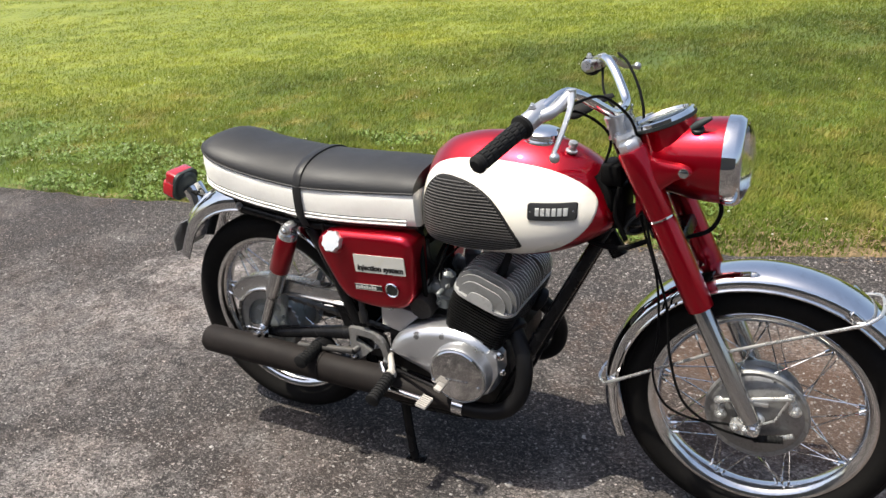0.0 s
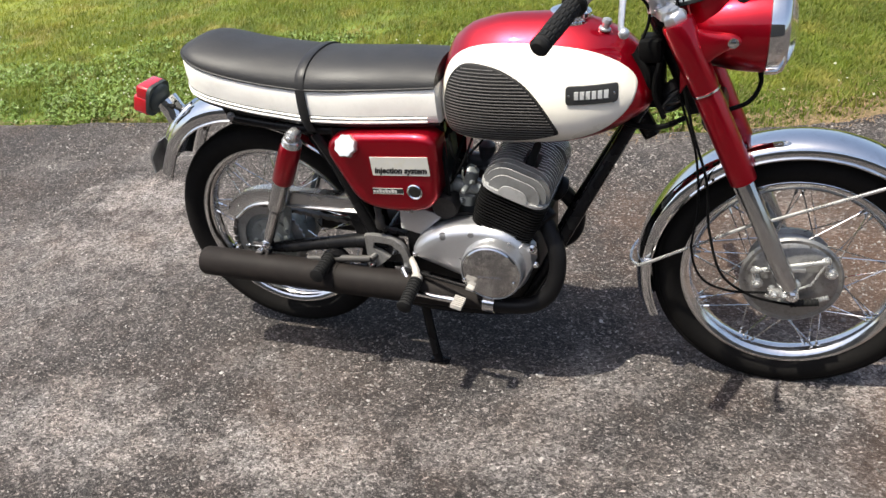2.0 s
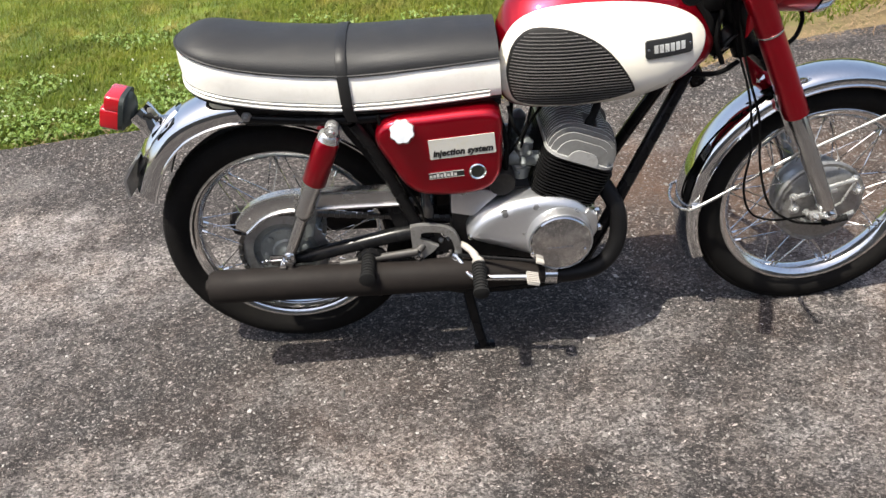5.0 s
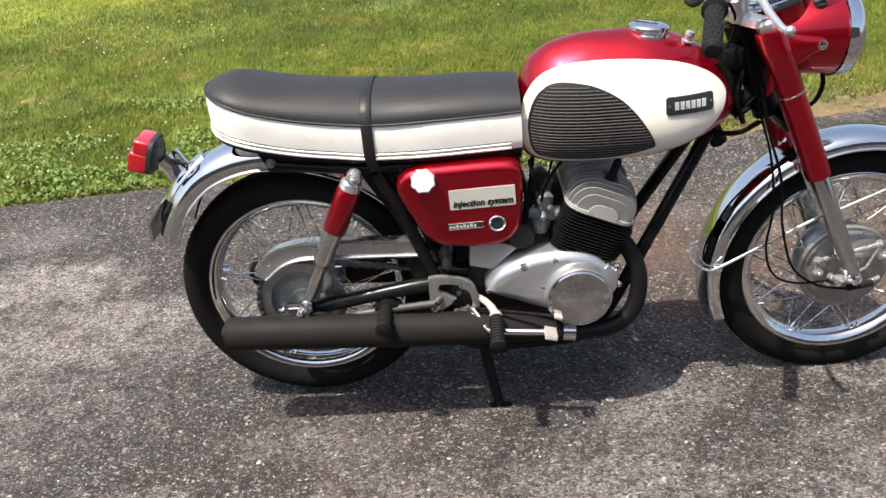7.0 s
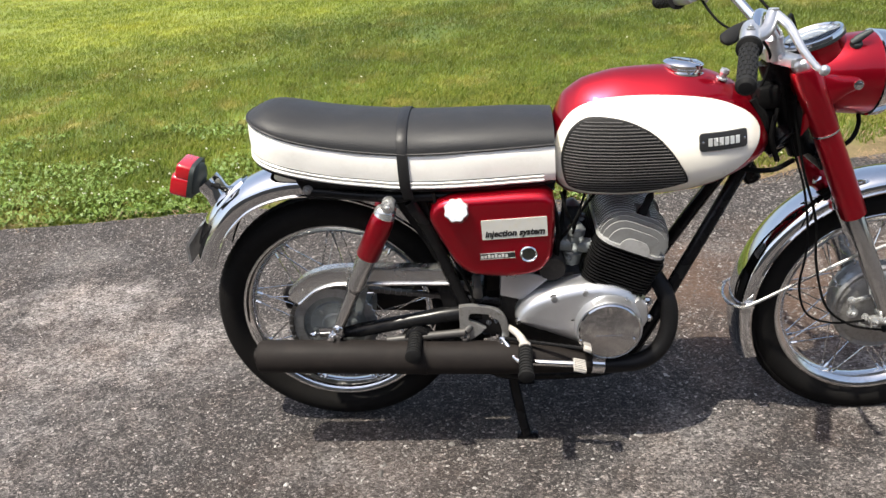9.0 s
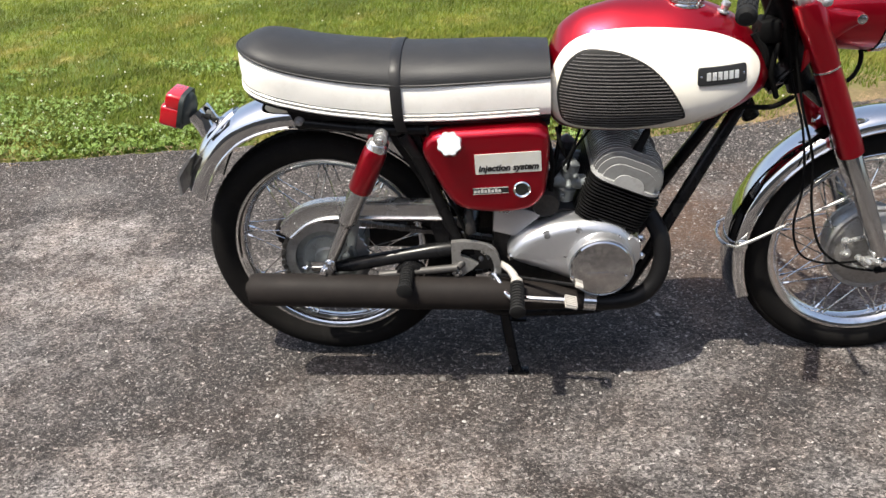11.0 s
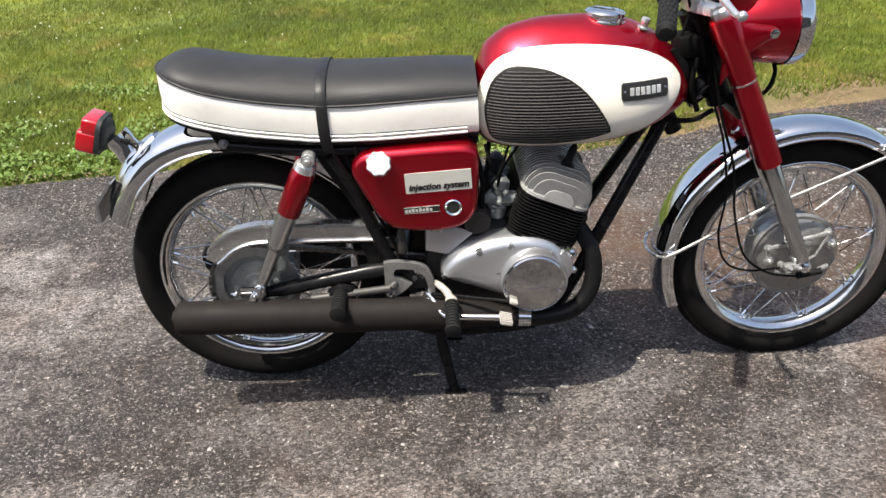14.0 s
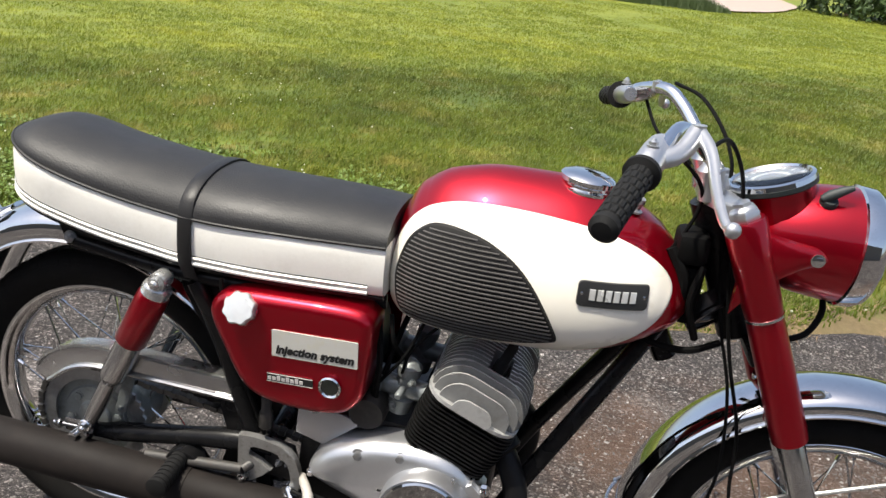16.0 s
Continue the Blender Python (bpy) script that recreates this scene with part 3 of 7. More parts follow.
# ---------------------------------------------------------------- ground
_edge = hermite((-40, -6, -3.4, -2.16, -1.025, 0.206, 1.066, 1.45, 1.69, 2.115, 2.59, 3.06, 5.7, 40), (-1.2, 1.0, 1.22, 1.325, 1.458, 1.50, 1.53, 1.63, 1.775, 1.905, 2.03, 2.225, 3.3, 15))


def edge_y(x):
    """Where the driveway ends and the lawn begins."""
    return _edge(x) + 0.045 * noise.noise((x * 1.7, 0.3, 0)) + 0.03 * noise.noise((x * 6.1, 4.0, 0)) + 0.012 * noise.noise((x * 19, 9.0, 0))


def rise(x, y):
    """The lie of the land: the lawn climbs gently away from the drive."""
    d = y - _edge(x)
    if d <= 0:
        return -0.035
    up = 0.0175 * max(0.0, d - 0.3) if d < 45 else 0.0175 * 44.7
    return -0.035 + min(d / 0.12, 1.0) * 0.05 + up + 0.02 * noise.noise((x * 0.9, y * 0.9, 2.0)) * min(1, d)


def sheet(name, xs, ys, height, material):
    verts = [(x, y, height(x, y)) for y in ys for x in xs]
    n = len(xs)
    faces = [(j * n + i, j * n + i + 1, (j + 1) * n + i + 1, (j + 1) * n + i) for j in range(len(ys) - 1) for i in range(n - 1)]
    me = bpy.data.meshes.new(name)
    me.from_pydata(verts, [], faces)
    me.materials.append(material)
    me.polygons.foreach_set("use_smooth", [True] * len(me.polygons))
    return new(name, me)


far = [12, 16, 22, 30, 45, 70, 120, 250, 600, 2000]
xs = [-v for v in far[::-1]] + list(np.arange(-10, 10.01, 0.2)) + far
ys = [-v for v in far[::-1]] + list(np.arange(-10, 1.0, 1.0)) + list(np.arange(1.0, 4.0, 0.06)) + list(np.arange(4.0, 12, 0.4)) + far
ground = sheet("ground", xs, ys, rise, M_LAWN)
tagged(ground, "mown green lawn rising gently from the driveway", "lawn", kind="structure")

bm = bmesh.new()
rows_x = list(np.arange(-40, -6, 2.0)) + list(np.arange(-6, 6, 0.03)) + list(np.arange(6, 40.1, 2.0))
rings = []
for x in rows_x:
    e = edge_y(x)
    rings.append([V(x, y, 0.006 * noise.noise((x * 0.5, y * 0.5, 5)) * min(1, abs(x) / 3)) for y in (-40, -8, -3, -1, 0, 0.8)] + [V(x, e - 0.04, -0.002), V(x, e, -0.012), V(x, e + 0.01, -0.06)])
loops(bm, rings, closed_ring=False, cap0=False, cap1=False)
drive = part("driveway", bm, M_ASPHALT)
tagged(drive, "worn grey asphalt driveway with pale stone chips", "driveway", kind="structure")


def mesh_from(name, verts, faces, material):
    me = bpy.data.meshes.new(name)
    me.from_pydata(verts, [], faces)
    me.materials.append(material)
    return new(name, me)


# stone chips bedded in the tar, where they can be told apart
rng = np.random.default_rng(7)
table = np.linspace(-40, 40, 4001)
edge_table = np.array([edge_y(x) for x in table])
CHIPS = 84000
cx, cy = rng.uniform(-2.1, 2.9, CHIPS), rng.uniform(-1.3, 1.7, CHIPS)
some = cy < np.interp(cx, table, edge_table) - 0.03
cx, cy = cx[some], cy[some]
n = len(cx)
size, thin = 0.0015 + 0.0052 * rng.random(n) ** 2.3, rng.uniform(0.3, 0.85, n)
size *= np.where(rng.random(n) < 0.02, rng.uniform(1.4, 2.4, n), 1.0)
way, start = rng.uniform(0, 6.283, n), rng.uniform(0, 6.283, n)
tip_x, tip_y = rng.normal(0, 0.25, n), rng.normal(0, 0.25, n)
proud = 0.0004 + 0.45 * size * rng.random(n)
P = np.empty((n, 8, 3))
for j in range(4):
    a = start + 1.5708 * j + rng.uniform(-0.45, 0.45, n)
    u, v = size * np.cos(a), size * thin * np.sin(a)
    ox, oy = u * np.cos(way) - v * np.sin(way), u * np.sin(way) + v * np.cos(way)
    P[:, j] = np.stack([cx + ox, cy + oy, np.full(n, -0.001)], -1)
    P[:, 4 + j] = np.stack([cx + 0.7 * ox, cy + 0.7 * oy, proud * (1 + tip_x * np.cos(a) + tip_y * np.sin(a))], -1)
quad = np.concatenate([8 * np.arange(n)[:, None] + (j, (j + 1) % 4, 4 + (j + 1) % 4, 4 + j) for j in range(4)] + [8 * np.arange(n)[:, None] + (4, 5, 6, 7)], 1).reshape(-1, 4)
me = bpy.data.meshes.new("stone_chips")
me.vertices.add(8 * n)
me.vertices.foreach_set("co", P.ravel())
me.loops.add(20 * n)
me.loops.foreach_set("vertex_index", quad.ravel().astype(np.int32))
me.polygons.add(5 * n)
me.polygons.foreach_set("loop_start", np.arange(0, 20 * n, 4, dtype=np.int32))
me.update(calc_edges=True)
me.materials.append(M_CHIP)
chips = new("stone_chips", me)
tagged(chips, "pale crushed stone chips bedded in the asphalt", "stone chips", kind="stuff")

# grass blades: bent ones near the drive, plain ones beyond
COUNT = 760000
near, reach = 3.0, 26.0
d = near * (reach / near) ** rng.random(COUNT)
a = np.radians(rng.uniform(-66, 56, COUNT))
gx, gy = 0.8 + d * np.sin(a), -1.7 + d * np.cos(a)
over = gy - np.interp(gx, table, edge_table)
some = over > -0.015
gx, gy, d, over = gx[some], gy[some], d[some], over[some]
# patchiness from a table of noise, 5 cm apart
cell = 0.05
grid_x, grid_y = np.arange(-24, 24, cell * 2), np.arange(0, 26, cell * 2)
clump_map = np.array([[noise.noise((x * 2.3, y * 2.3, 1.0)) for x in grid_x] for y in grid_y])
bare_map = np.array([[noise.noise((x * 1.3 + 7, y * 1.3, 3.0)) for x in grid_x] for y in grid_y])
ix = np.clip(((gx + 24) / (cell * 2)).astype(int), 0, len(grid_x) - 1)
iy = np.clip((gy / (cell * 2)).astype(int), 0, len(grid_y) - 1)
clump, bare = clump_map[iy, ix], bare_map[iy, ix]
dry_side = np.clip((gx - 0.8) / 1.0, 0, 1) * np.clip(1.15 - over / 0.75, 0, 1)
worn_strip = np.clip((gx - 1.1) / 0.5, 0, 1) * np.clip(1.3 - over / 0.11 - 0.9 * clump, 0, 1)
keep = rng.random(len(gx)) > np.clip(bare * 1.3 - 0.12, 0, 0.75) + 0.30 * dry_side + 0.85 * worn_strip
gx, gy, d, over, clump = gx[keep], gy[keep], d[keep], over[keep], clump[keep]
n = len(gx)
gz = np.array([rise(x, y) for x, y in zip(gx, gy)]) - 0.004
width = (0.0012 + 0.00050 * d) * rng.uniform(0.7, 1.3, n)
tall = (0.026 + 0.018 * rng.random(n) + 0.030 * np.clip(clump, 0, 1)) * np.clip(1.25 - 0.04 * d, 0.75, 1) * np.clip(0.55 + over / 0.5, 0.55, 1)
# mown one way: the blades mostly lie towards the north-east
turn, lean = rng.normal(-0.35, 0.5, n), rng.uniform(0.15, 1.25, n)
bend = rng.normal(1.1, 0.9, n)
lx, ly = np.cos(bend) * lean * tall, np.sin(bend) * lean * tall
wx, wy = np.cos(turn) * width, np.sin(turn) * width
left = np.stack([gx - wx, gy - wy, gz], -1)
right = np.stack([gx + wx, gy + wy, gz], -1)
mid_r = np.stack([gx + 0.35 * lx + 0.8 * wx, gy + 0.35 * ly + 0.8 * wy, gz + 0.6 * tall], -1)
mid_l = np.stack([gx + 0.35 * lx - 0.8 * wx, gy + 0.35 * ly - 0.8 * wy, gz + 0.6 * tall], -1)
tip = np.stack([gx + lx, gy + ly, gz + tall * (1 - 0.25 * lean)], -1)
close = d < 5.0
P1 = np.stack([left, right, mid_r, mid_l, tip], 1)[close].reshape(-1, 3)
P2 = np.stack([left, right, tip], 1)[~close].reshape(-1, 3)
b1, b2 = 5 * np.arange(close.sum())[:, None], len(P1) + 3 * np.arange((~close).sum())[:, None]
tri = np.concatenate([np.concatenate([b1 + (0, 1, 2), b1 + (0, 2, 3), b1 + (3, 2, 4)], 1).reshape(-1, 3), b2 + (0, 1, 2)])
me = bpy.data.meshes.new("grass_blades")
me.vertices.add(len(P1) + len(P2))
me.vertices.foreach_set("co", np.concatenate([P1, P2]).ravel())
me.loops.add(3 * len(tri))
me.loops.foreach_set("vertex_index", tri.ravel().astype(np.int32))
me.polygons.add(len(tri))
me.polygons.foreach_set("loop_start", np.arange(0, 3 * len(tri), 3, dtype=np.int32))
me.update(calc_edges=True)
me.materials.append(M_BLADE)
blades = new("grass_blades", me)
tagged(blades, "short green grass blades with straw-coloured ones between", "grass", kind="stuff")

# white clover heads
verts, faces = [], []
for _ in range(520):
    x, y = (rng.uniform(-5, -0.6) if rng.random() < 0.75 else rng.uniform(-7, 4)), 0
    o = 0.1 + 3.2 * rng.random() ** 1.7
    y = edge_y(x) + o
    if noise.noise((x * 0.8, y * 0.8, 8)) < 0.02 and rng.random() < 0.8:
        continue
    z, r = rise(x, y) + rng.uniform(0.03, 0.06), rng.uniform(0.0035, 0.0075) * (1 + 0.06 * o)
    b = len(verts)
    verts += [(x + r, y, z), (x, y + r, z), (x - r, y, z), (x, y - r, z), (x, y, z + r), (x, y, z - r)]
    faces += [(b, b + 1, b + 4), (b + 1, b + 2, b + 4), (b + 2, b + 3, b + 4), (b + 3, b, b + 4), (b + 1, b, b + 5), (b + 2, b + 1, b + 5), (b + 3, b + 2, b + 5), (b, b + 3, b + 5)]
tagged(mesh_from("clover_flowers", verts, faces, M_CLOVER), "small white clover flowers scattered in the lawn", "clover", kind="stuff")

# clover leaves in patches by the drive: three leaflets each
verts, faces = [], []
for _ in range(26000):
    x = rng.uniform(-5.0, 0.9)
    o = 0.02 + 1.25 * rng.random() ** 1.5
    y = edge_y(x) + o
    if noise.noise((x * 1.9, y * 2.4, 12)) < -0.22 + 0.28 * o:
        continue
    z, r, t = rise(x, y) + rng.uniform(0.018, 0.046), rng.uniform(0.0045, 0.009), rng.uniform(0, 6.283)
    tip = rng.normal(0, 0.5, 2)
    for j in range(3):
        c, s = math.cos(t + 2.094 * j), math.sin(t + 2.094 * j)
        k = len(verts)
        for u, v in ((0.05, 0), (0.75, -0.55), (1.15, 0), (0.75, 0.55)):
            dx, dy = r * (u * c - v * s), r * (u * s + v * c)
            verts.append((x + dx, y + dy, z + tip[0] * dx + tip[1] * dy))
        faces.append((k, k + 1, k + 2, k + 3))
tagged(mesh_from("clover_leaves", verts, faces, M_CLOVERLEAF), "green clover leaves in patches by the driveway", "clover", kind="stuff")

# dry thatch along the drive's edge
verts, faces = [], []
for _ in range(10000):
    x = rng.uniform(0.6, 5.0) if rng.random() < 0.75 else rng.uniform(-4, 0.6)
    o = rng.normal(0.10, 0.16) if x > 0.6 else rng.normal(0.0, 0.05)
    if x <= 0.6 and rng.random() < 0.6:
        continue
    if o < -0.12 or noise.noise((x * 3, o * 6, 4)) < -0.25:
        continue
    y = edge_y(x) + o
    z = max(rise(x, y), 0.0 if o < 0 else -1) + rng.uniform(0.002, 0.022)
    t, L, w = rng.uniform(0, 6.283), rng.uniform(0.012, 0.04), rng.uniform(0.0012, 0.003)
    c, s = math.cos(t), math.sin(t)
    k = len(verts)
    lift = rng.uniform(-0.3, 0.5) * L
    verts += [(x - s * w, y + c * w, z), (x + s * w, y - c * w, z), (x + c * L, y + s * L, z + lift)]
    faces.append((k, k + 1, k + 2))
tagged(mesh_from("dry_thatch", verts, faces, M_STRAW), "straw-coloured dry thatch along the driveway edge", "thatch", kind="stuff")

# faint pale scratches on the asphalt under the bike
bm = bmesh.new()
for x0, x1, y0 in ((-0.06, 0.07, 0.122), (0.165, 0.285, 0.118), (0.335, 0.350, 0.120), (0.40, 0.475, 0.117)):
    pts = [(x, y0 + 0.003 * noise.noise((x * 30, 0, 0))) for x in np.linspace(x0, x1, 12)]
    for (xa, ya), (xb, yb) in zip(pts, pts[1:]):
        w = 0.0016 + 0.001 * noise.noise((xa * 60, 3, 0))
        bm.faces.new([bm.verts.new(q) for q in ((xa, ya - w, 0.0022), (xb, yb - w, 0.0022), (xb, yb + w, 0.0022), (xa, ya + w, 0.0022))])
tagged(part("chalky_scratches", bm, M_CHIP), "thin pale scratch marks on the asphalt", "scratch marks", kind="stuff")

# ---------------------------------------------------------------- the motorcycle
# x: forward, y: to its left, z: up; it stands on its centre stand and leans a little to its right.
motorcycle = new("motorcycle")
tagged(motorcycle, "red and cream vintage motorcycle with chrome fenders on its stand", "motorcycle")
motorcycle.matrix_basis = pose(0.001, -0.008, -0.0115, LEAN_BIKE, -0.4, YAW_BIKE)
REAR, FRONT = V(-0.014, 0, 0.338), V(1.301, 0, 0.302)
HEAD = V(1.02, 0, 0.90)
RAKE = V(-0.40, 0, 0.92).normalized()
STEER = Matrix.Translation(HEAD) @ Matrix.Rotation(radians(STEER_DEG), 4, RAKE) @ Matrix.Translation(-HEAD)
RIGHT = V(0, -1, 0)


def wheel(name, c, tyre_r, tyre_w, rim_r, hub_r, m, tread, label):
    ax = Matrix.Translation(c) @ Matrix.Rotation(radians(90), 4, "X")
    w = 0.030
    bm = bmesh.new()
    ringed(bm, ((rim_r, -w), (rim_r + 0.003, -w + 0.002), (rim_r - 0.004, -w + 0.007), (rim_r - 0.016, -w + 0.012), (rim_r - 0.021, -0.006), (rim_r - 0.021, 0.006),
                (rim_r - 0.016, w - 0.012), (rim_r - 0.004, w - 0.007), (rim_r + 0.003, w - 0.002), (rim_r, w), (rim_r - 0.006, w - 0.001), (rim_r - 0.020, w - 0.012), (rim_r - 0.025, 0.007),
                (rim_r - 0.025, -0.007), (rim_r - 0.020, -w + 0.012), (rim_r - 0.006, -w + 0.001)), ax, 72)
    rim = part(name, bm, M_RIM, motorcycle, label, 50, m)
    bm = bmesh.new()
    prof, k, h = [], 22, tyre_w / 2
    mid = (tyre_r + rim_r) / 2
    rad = (tyre_r - rim_r) / 2 + 0.006
    for j in range(k):
        t = math.radians(-128 + 256 * j / (k - 1))
        r = mid + rad * math.cos(t)
        prof.append((r if r < tyre_r - 0.002 else tyre_r - 0.002 * (j % 2), h * math.sin(t) / 0.99))
    prof += [(rim_r - 0.008, h * 0.5), (rim_r - 0.008, -h * 0.5)]
    ringed(bm, prof, ax, 96)
    if tread == "blocks":
        for j in range(80):
            for s in (-1, 1):
                for t, wd in ((62, 0.010), (30, 0.012)):
                    a = 2 * math.pi * (j + (0.5 if t == 30 else 0)) / 80
                    rr = min(mid + rad * math.cos(math.radians(t)) - 0.0006, tyre_r - 0.0028)
                    q = ax @ V(rr * math.cos(a), rr * math.sin(a), s * h * math.sin(math.radians(t)))
                    mm = Matrix.Translation(q) @ Matrix.Rotation(-a, 4, "Y") @ Matrix.Rotation(radians(s * t * -1), 4, "Z")
                    box(bm, mm, 0.0016, wd, 0.018)
    else:
        for r0, z0 in ((0.0, 0.0), (24, 0), (-24, 0), (46, 0), (-46, 0)):
            t = math.radians(r0)
            rr, zz = mid + rad * math.cos(t), h * math.sin(t)
            ringed(bm, ((rr - 0.003, zz - 0.005), (rr + 0.0028, zz - 0.0035), (rr + 0.0028, zz + 0.0035), (rr - 0.003, zz + 0.005)), ax, 96)
    part("tyre", bm, M_RUBBER, rim, "black rubber tyre, dusty at the tread", 30, m)
    # spokes: two rows a side, leaning alternately forward and back
    for s in (-1, 1):
        for lead in (-1, 1):
            bm = bmesh.new()
            a = radians(34 * lead)
            p0, p1 = V(hub_r, 0, s * (0.034 if lead > 0 else 0.029)), V((rim_r - 0.022) * math.cos(a), (rim_r - 0.022) * math.sin(a), s * 0.006)
            tube(bm, (p0, p0.lerp(p1, 0.5), p0.lerp(p1, 0.90)), 0.0016, 5)
            tube(bm, (p0.lerp(p1, 0.90), p0.lerp(p1, 0.985)), 0.0031, 6)
            me = finish("spoke", bm, M_CHROME)
            for j in range(9):
                shared("spoke", me, rim, (m or Matrix()) @ ax @ Matrix.Rotation(2 * math.pi * (j + (0.25 if lead > 0 else 0) + (0.12 if s > 0 else 0)) / 9, 4, "Z"))
    return rim


front_wheel = wheel("front_wheel", FRONT, 0.299, 0.080, 0.238, 0.086, STEER, "ribs", "chrome wire-spoked front wheel")
rear_wheel = wheel("rear_wheel", REAR, 0.312, 0.092, 0.245, 0.080, None, "blocks", "chrome wire-spoked rear wheel")

# hubs
bm = bmesh.new()
lathe(bm, ((0.02, -0.055), (0.060, -0.050), (0.092, -0.040), (0.095, -0.028), (0.086, -0.024), (0.086, 0.024), (0.093, 0.028), (0.093, 0.036), (0.060, 0.044), (0.02, 0.05)), Matrix.Translation(FRONT) @ Matrix.Rotation(radians(90), 4, "X"), 48)
hub = part("front_hub", bm, M_DULL, front_wheel, "dull grey drum brake hub", 30, STEER)
bm = bmesh.new()
axr = axis_at(FRONT + V(0, -0.034, 0), RIGHT)
lathe(bm, ((0.110, 0.0), (0.110, 0.006), (0.106, 0.010), (0.098, 0.008), (0.088, 0.015), (0.040, 0.022), (0.030, 0.026), (0.0, 0.027)), axr, 48)
for t in (40, 70, 185, 215, 300):
    bolt(bm, FRONT + V(0.097 * math.cos(radians(t)), -0.042, 0.097 * math.sin(radians(t))), RIGHT, 0.0035, 0.004, False)
plate = part("brake_plate", bm, M_HANGER, front_wheel, "cast aluminium brake plate with linkage", 30, STEER)
bm = bmesh.new()
cams = (FRONT + V(-0.072, -0.058, 0.002), FRONT + V(0.078, -0.058, 0.036))
for c, t in ((cams[0], 100), (cams[1], 110)):
    e = c + V(0.034 * math.cos(radians(t)), 0, 0.034 * math.sin(radians(t)))
    tube(bm, (c, e), (0.011, 0.008), 8, 0.6)
    bolt(bm, c + V(0, -0.004, 0), RIGHT, 0.010, 0.010)
    bolt(bm, e + V(0, -0.003, 0), RIGHT, 0.0075, 0.008)
tube(bm, (cams[0] + V(-0.006, -0.008, 0.034), cams[1] + V(-0.012, -0.008, 0.032)), 0.0055, 8)
box(bm, Matrix.Translation(FRONT + V(0.010, -0.068, 0.045)), 0.03, 0.008, 0.010, 0.002)
bolt(bm, FRONT + V(-0.04, -0.060, -0.012), RIGHT, 0.007, 0.012)
bolt(bm, FRONT + V(-0.018, -0.064, -0.032), RIGHT, 0.006, 0.010)
tube(bm, (cams[1] + V(-0.012, -0.010, 0.030), FRONT + V(0.040, -0.070, 0.010), FRONT + V(-0.020, -0.070, -0.024)), 0.0032, 8)
tube(bm, spline((FRONT + V(-0.055, -0.060, -0.030), FRONT + V(-0.010, -0.066, -0.046), FRONT + V(0.045, -0.062, -0.040)), 5), 0.0045, 8)
lathe(bm, [(0.0052 + 0.0012 * (j % 2), 0.0028 * j) for j in range(14)], axis_at(FRONT + V(0.045, -0.064, -0.038), (0.9, 0, 0.35)), 8)
lathe(bm, ((0.020, 0.0), (0.020, 0.006), (0.015, 0.010), (0.015, 0.016), (0, 0.017)), axis_at(FRONT + V(0, -0.060, 0), RIGHT), 20)
part("brake_linkage", bm, M_ROD, front_wheel, "bright twin brake levers joined by a rod", 38, STEER)
bm = bmesh.new()
lathe(bm, [(0.0075 + 0.0018 * (j % 2), 0.004 * j) for j in range(16)], axis_at(FRONT + V(0.0, -0.072, -0.043), (1, 0, 0.16)), 10)
part("cable_boot", bm, M_GRIP, front_wheel, "black ribbed rubber cable boot", 38, STEER)
bm = bmesh.new()
tube(bm, (FRONT + V(0, -0.112, 0), FRONT + V(0, 0.112, 0)), 0.008, 10)
bolt(bm, FRONT + V(0, -0.108, 0), RIGHT, 0.010, 0.008, False)
part("axle", bm, M_CHROME, front_wheel, "", 38, STEER)

bm = bmesh.new()
lathe(bm, ((0.02, -0.06), (0.085, -0.055), (0.088, -0.03), (0.078, -0.026), (0.078, 0.026), (0.086, 0.03), (0.088, 0.072), (0.084, 0.076), (0.064, 0.077), (0.061, 0.082), (0.034, 0.083), (0.030, 0.088), (0.02, 0.089)), Matrix.Translation(REAR) @ Matrix.Rotation(radians(90), 4, "X"), 48)
for t in range(0, 360, 60):
    bolt(bm, REAR + V(0.049 * math.cos(radians(t + 10)), -0.082, 0.049 * math.sin(radians(t + 10))), RIGHT, 0.008, 0.006, False)
part("rear_hub", bm, M_HUB, rear_wheel, "grey drum hub with bolted sprocket carrier", 30)
bm = bmesh.new()
ax = axis_at(REAR + V(0, -0.076, 0), RIGHT)
prof = []
for j in range(78):
    r = 0.103 if j % 2 else 0.108
    prof.append((REAR.x + r * math.cos(2 * math.pi * j / 78), REAR.z + r * math.sin(2 * math.pi * j / 78)))
inner = [(REAR.x + 0.080 * math.cos(2 * math.pi * j / 78), REAR.z + 0.080 * math.sin(2 * math.pi * j / 78)) for j in range(78)]
plate_with_hole(bm, prof, inner, -0.086, -0.080)
part("sprocket", bm, M_DULL, rear_wheel, "grey toothed rear sprocket")
# chain round the sprocket and to the engine
path = [V(0.40, -0.083, 0.385)] + [REAR + V(0.110 * math.cos(radians(t)), -0.083, 0.110 * math.sin(radians(t))) for t in range(85, 280, 8)] + [V(0.40, -0.083, 0.30)]
bm = bmesh.new()
dense = []
for p0, p1 in zip(path, path[1:]):
    k = max(1, int((p1 - p0).length / 0.013))
    dense += [p0.lerp(p1, j / k) for j in range(k)]
for j, q in enumerate(dense[:-1]):
    way = dense[j + 1] - q
    mm = Matrix.Translation(q) @ Matrix.Rotation(-math.atan2(way.z, way.x), 4, "Y")
    box(bm, mm, 0.012, 0.016 if j % 2 else 0.011, 0.010)
part("drive_chain", bm, M_CHAIN, motorcycle, "oily steel drive chain")

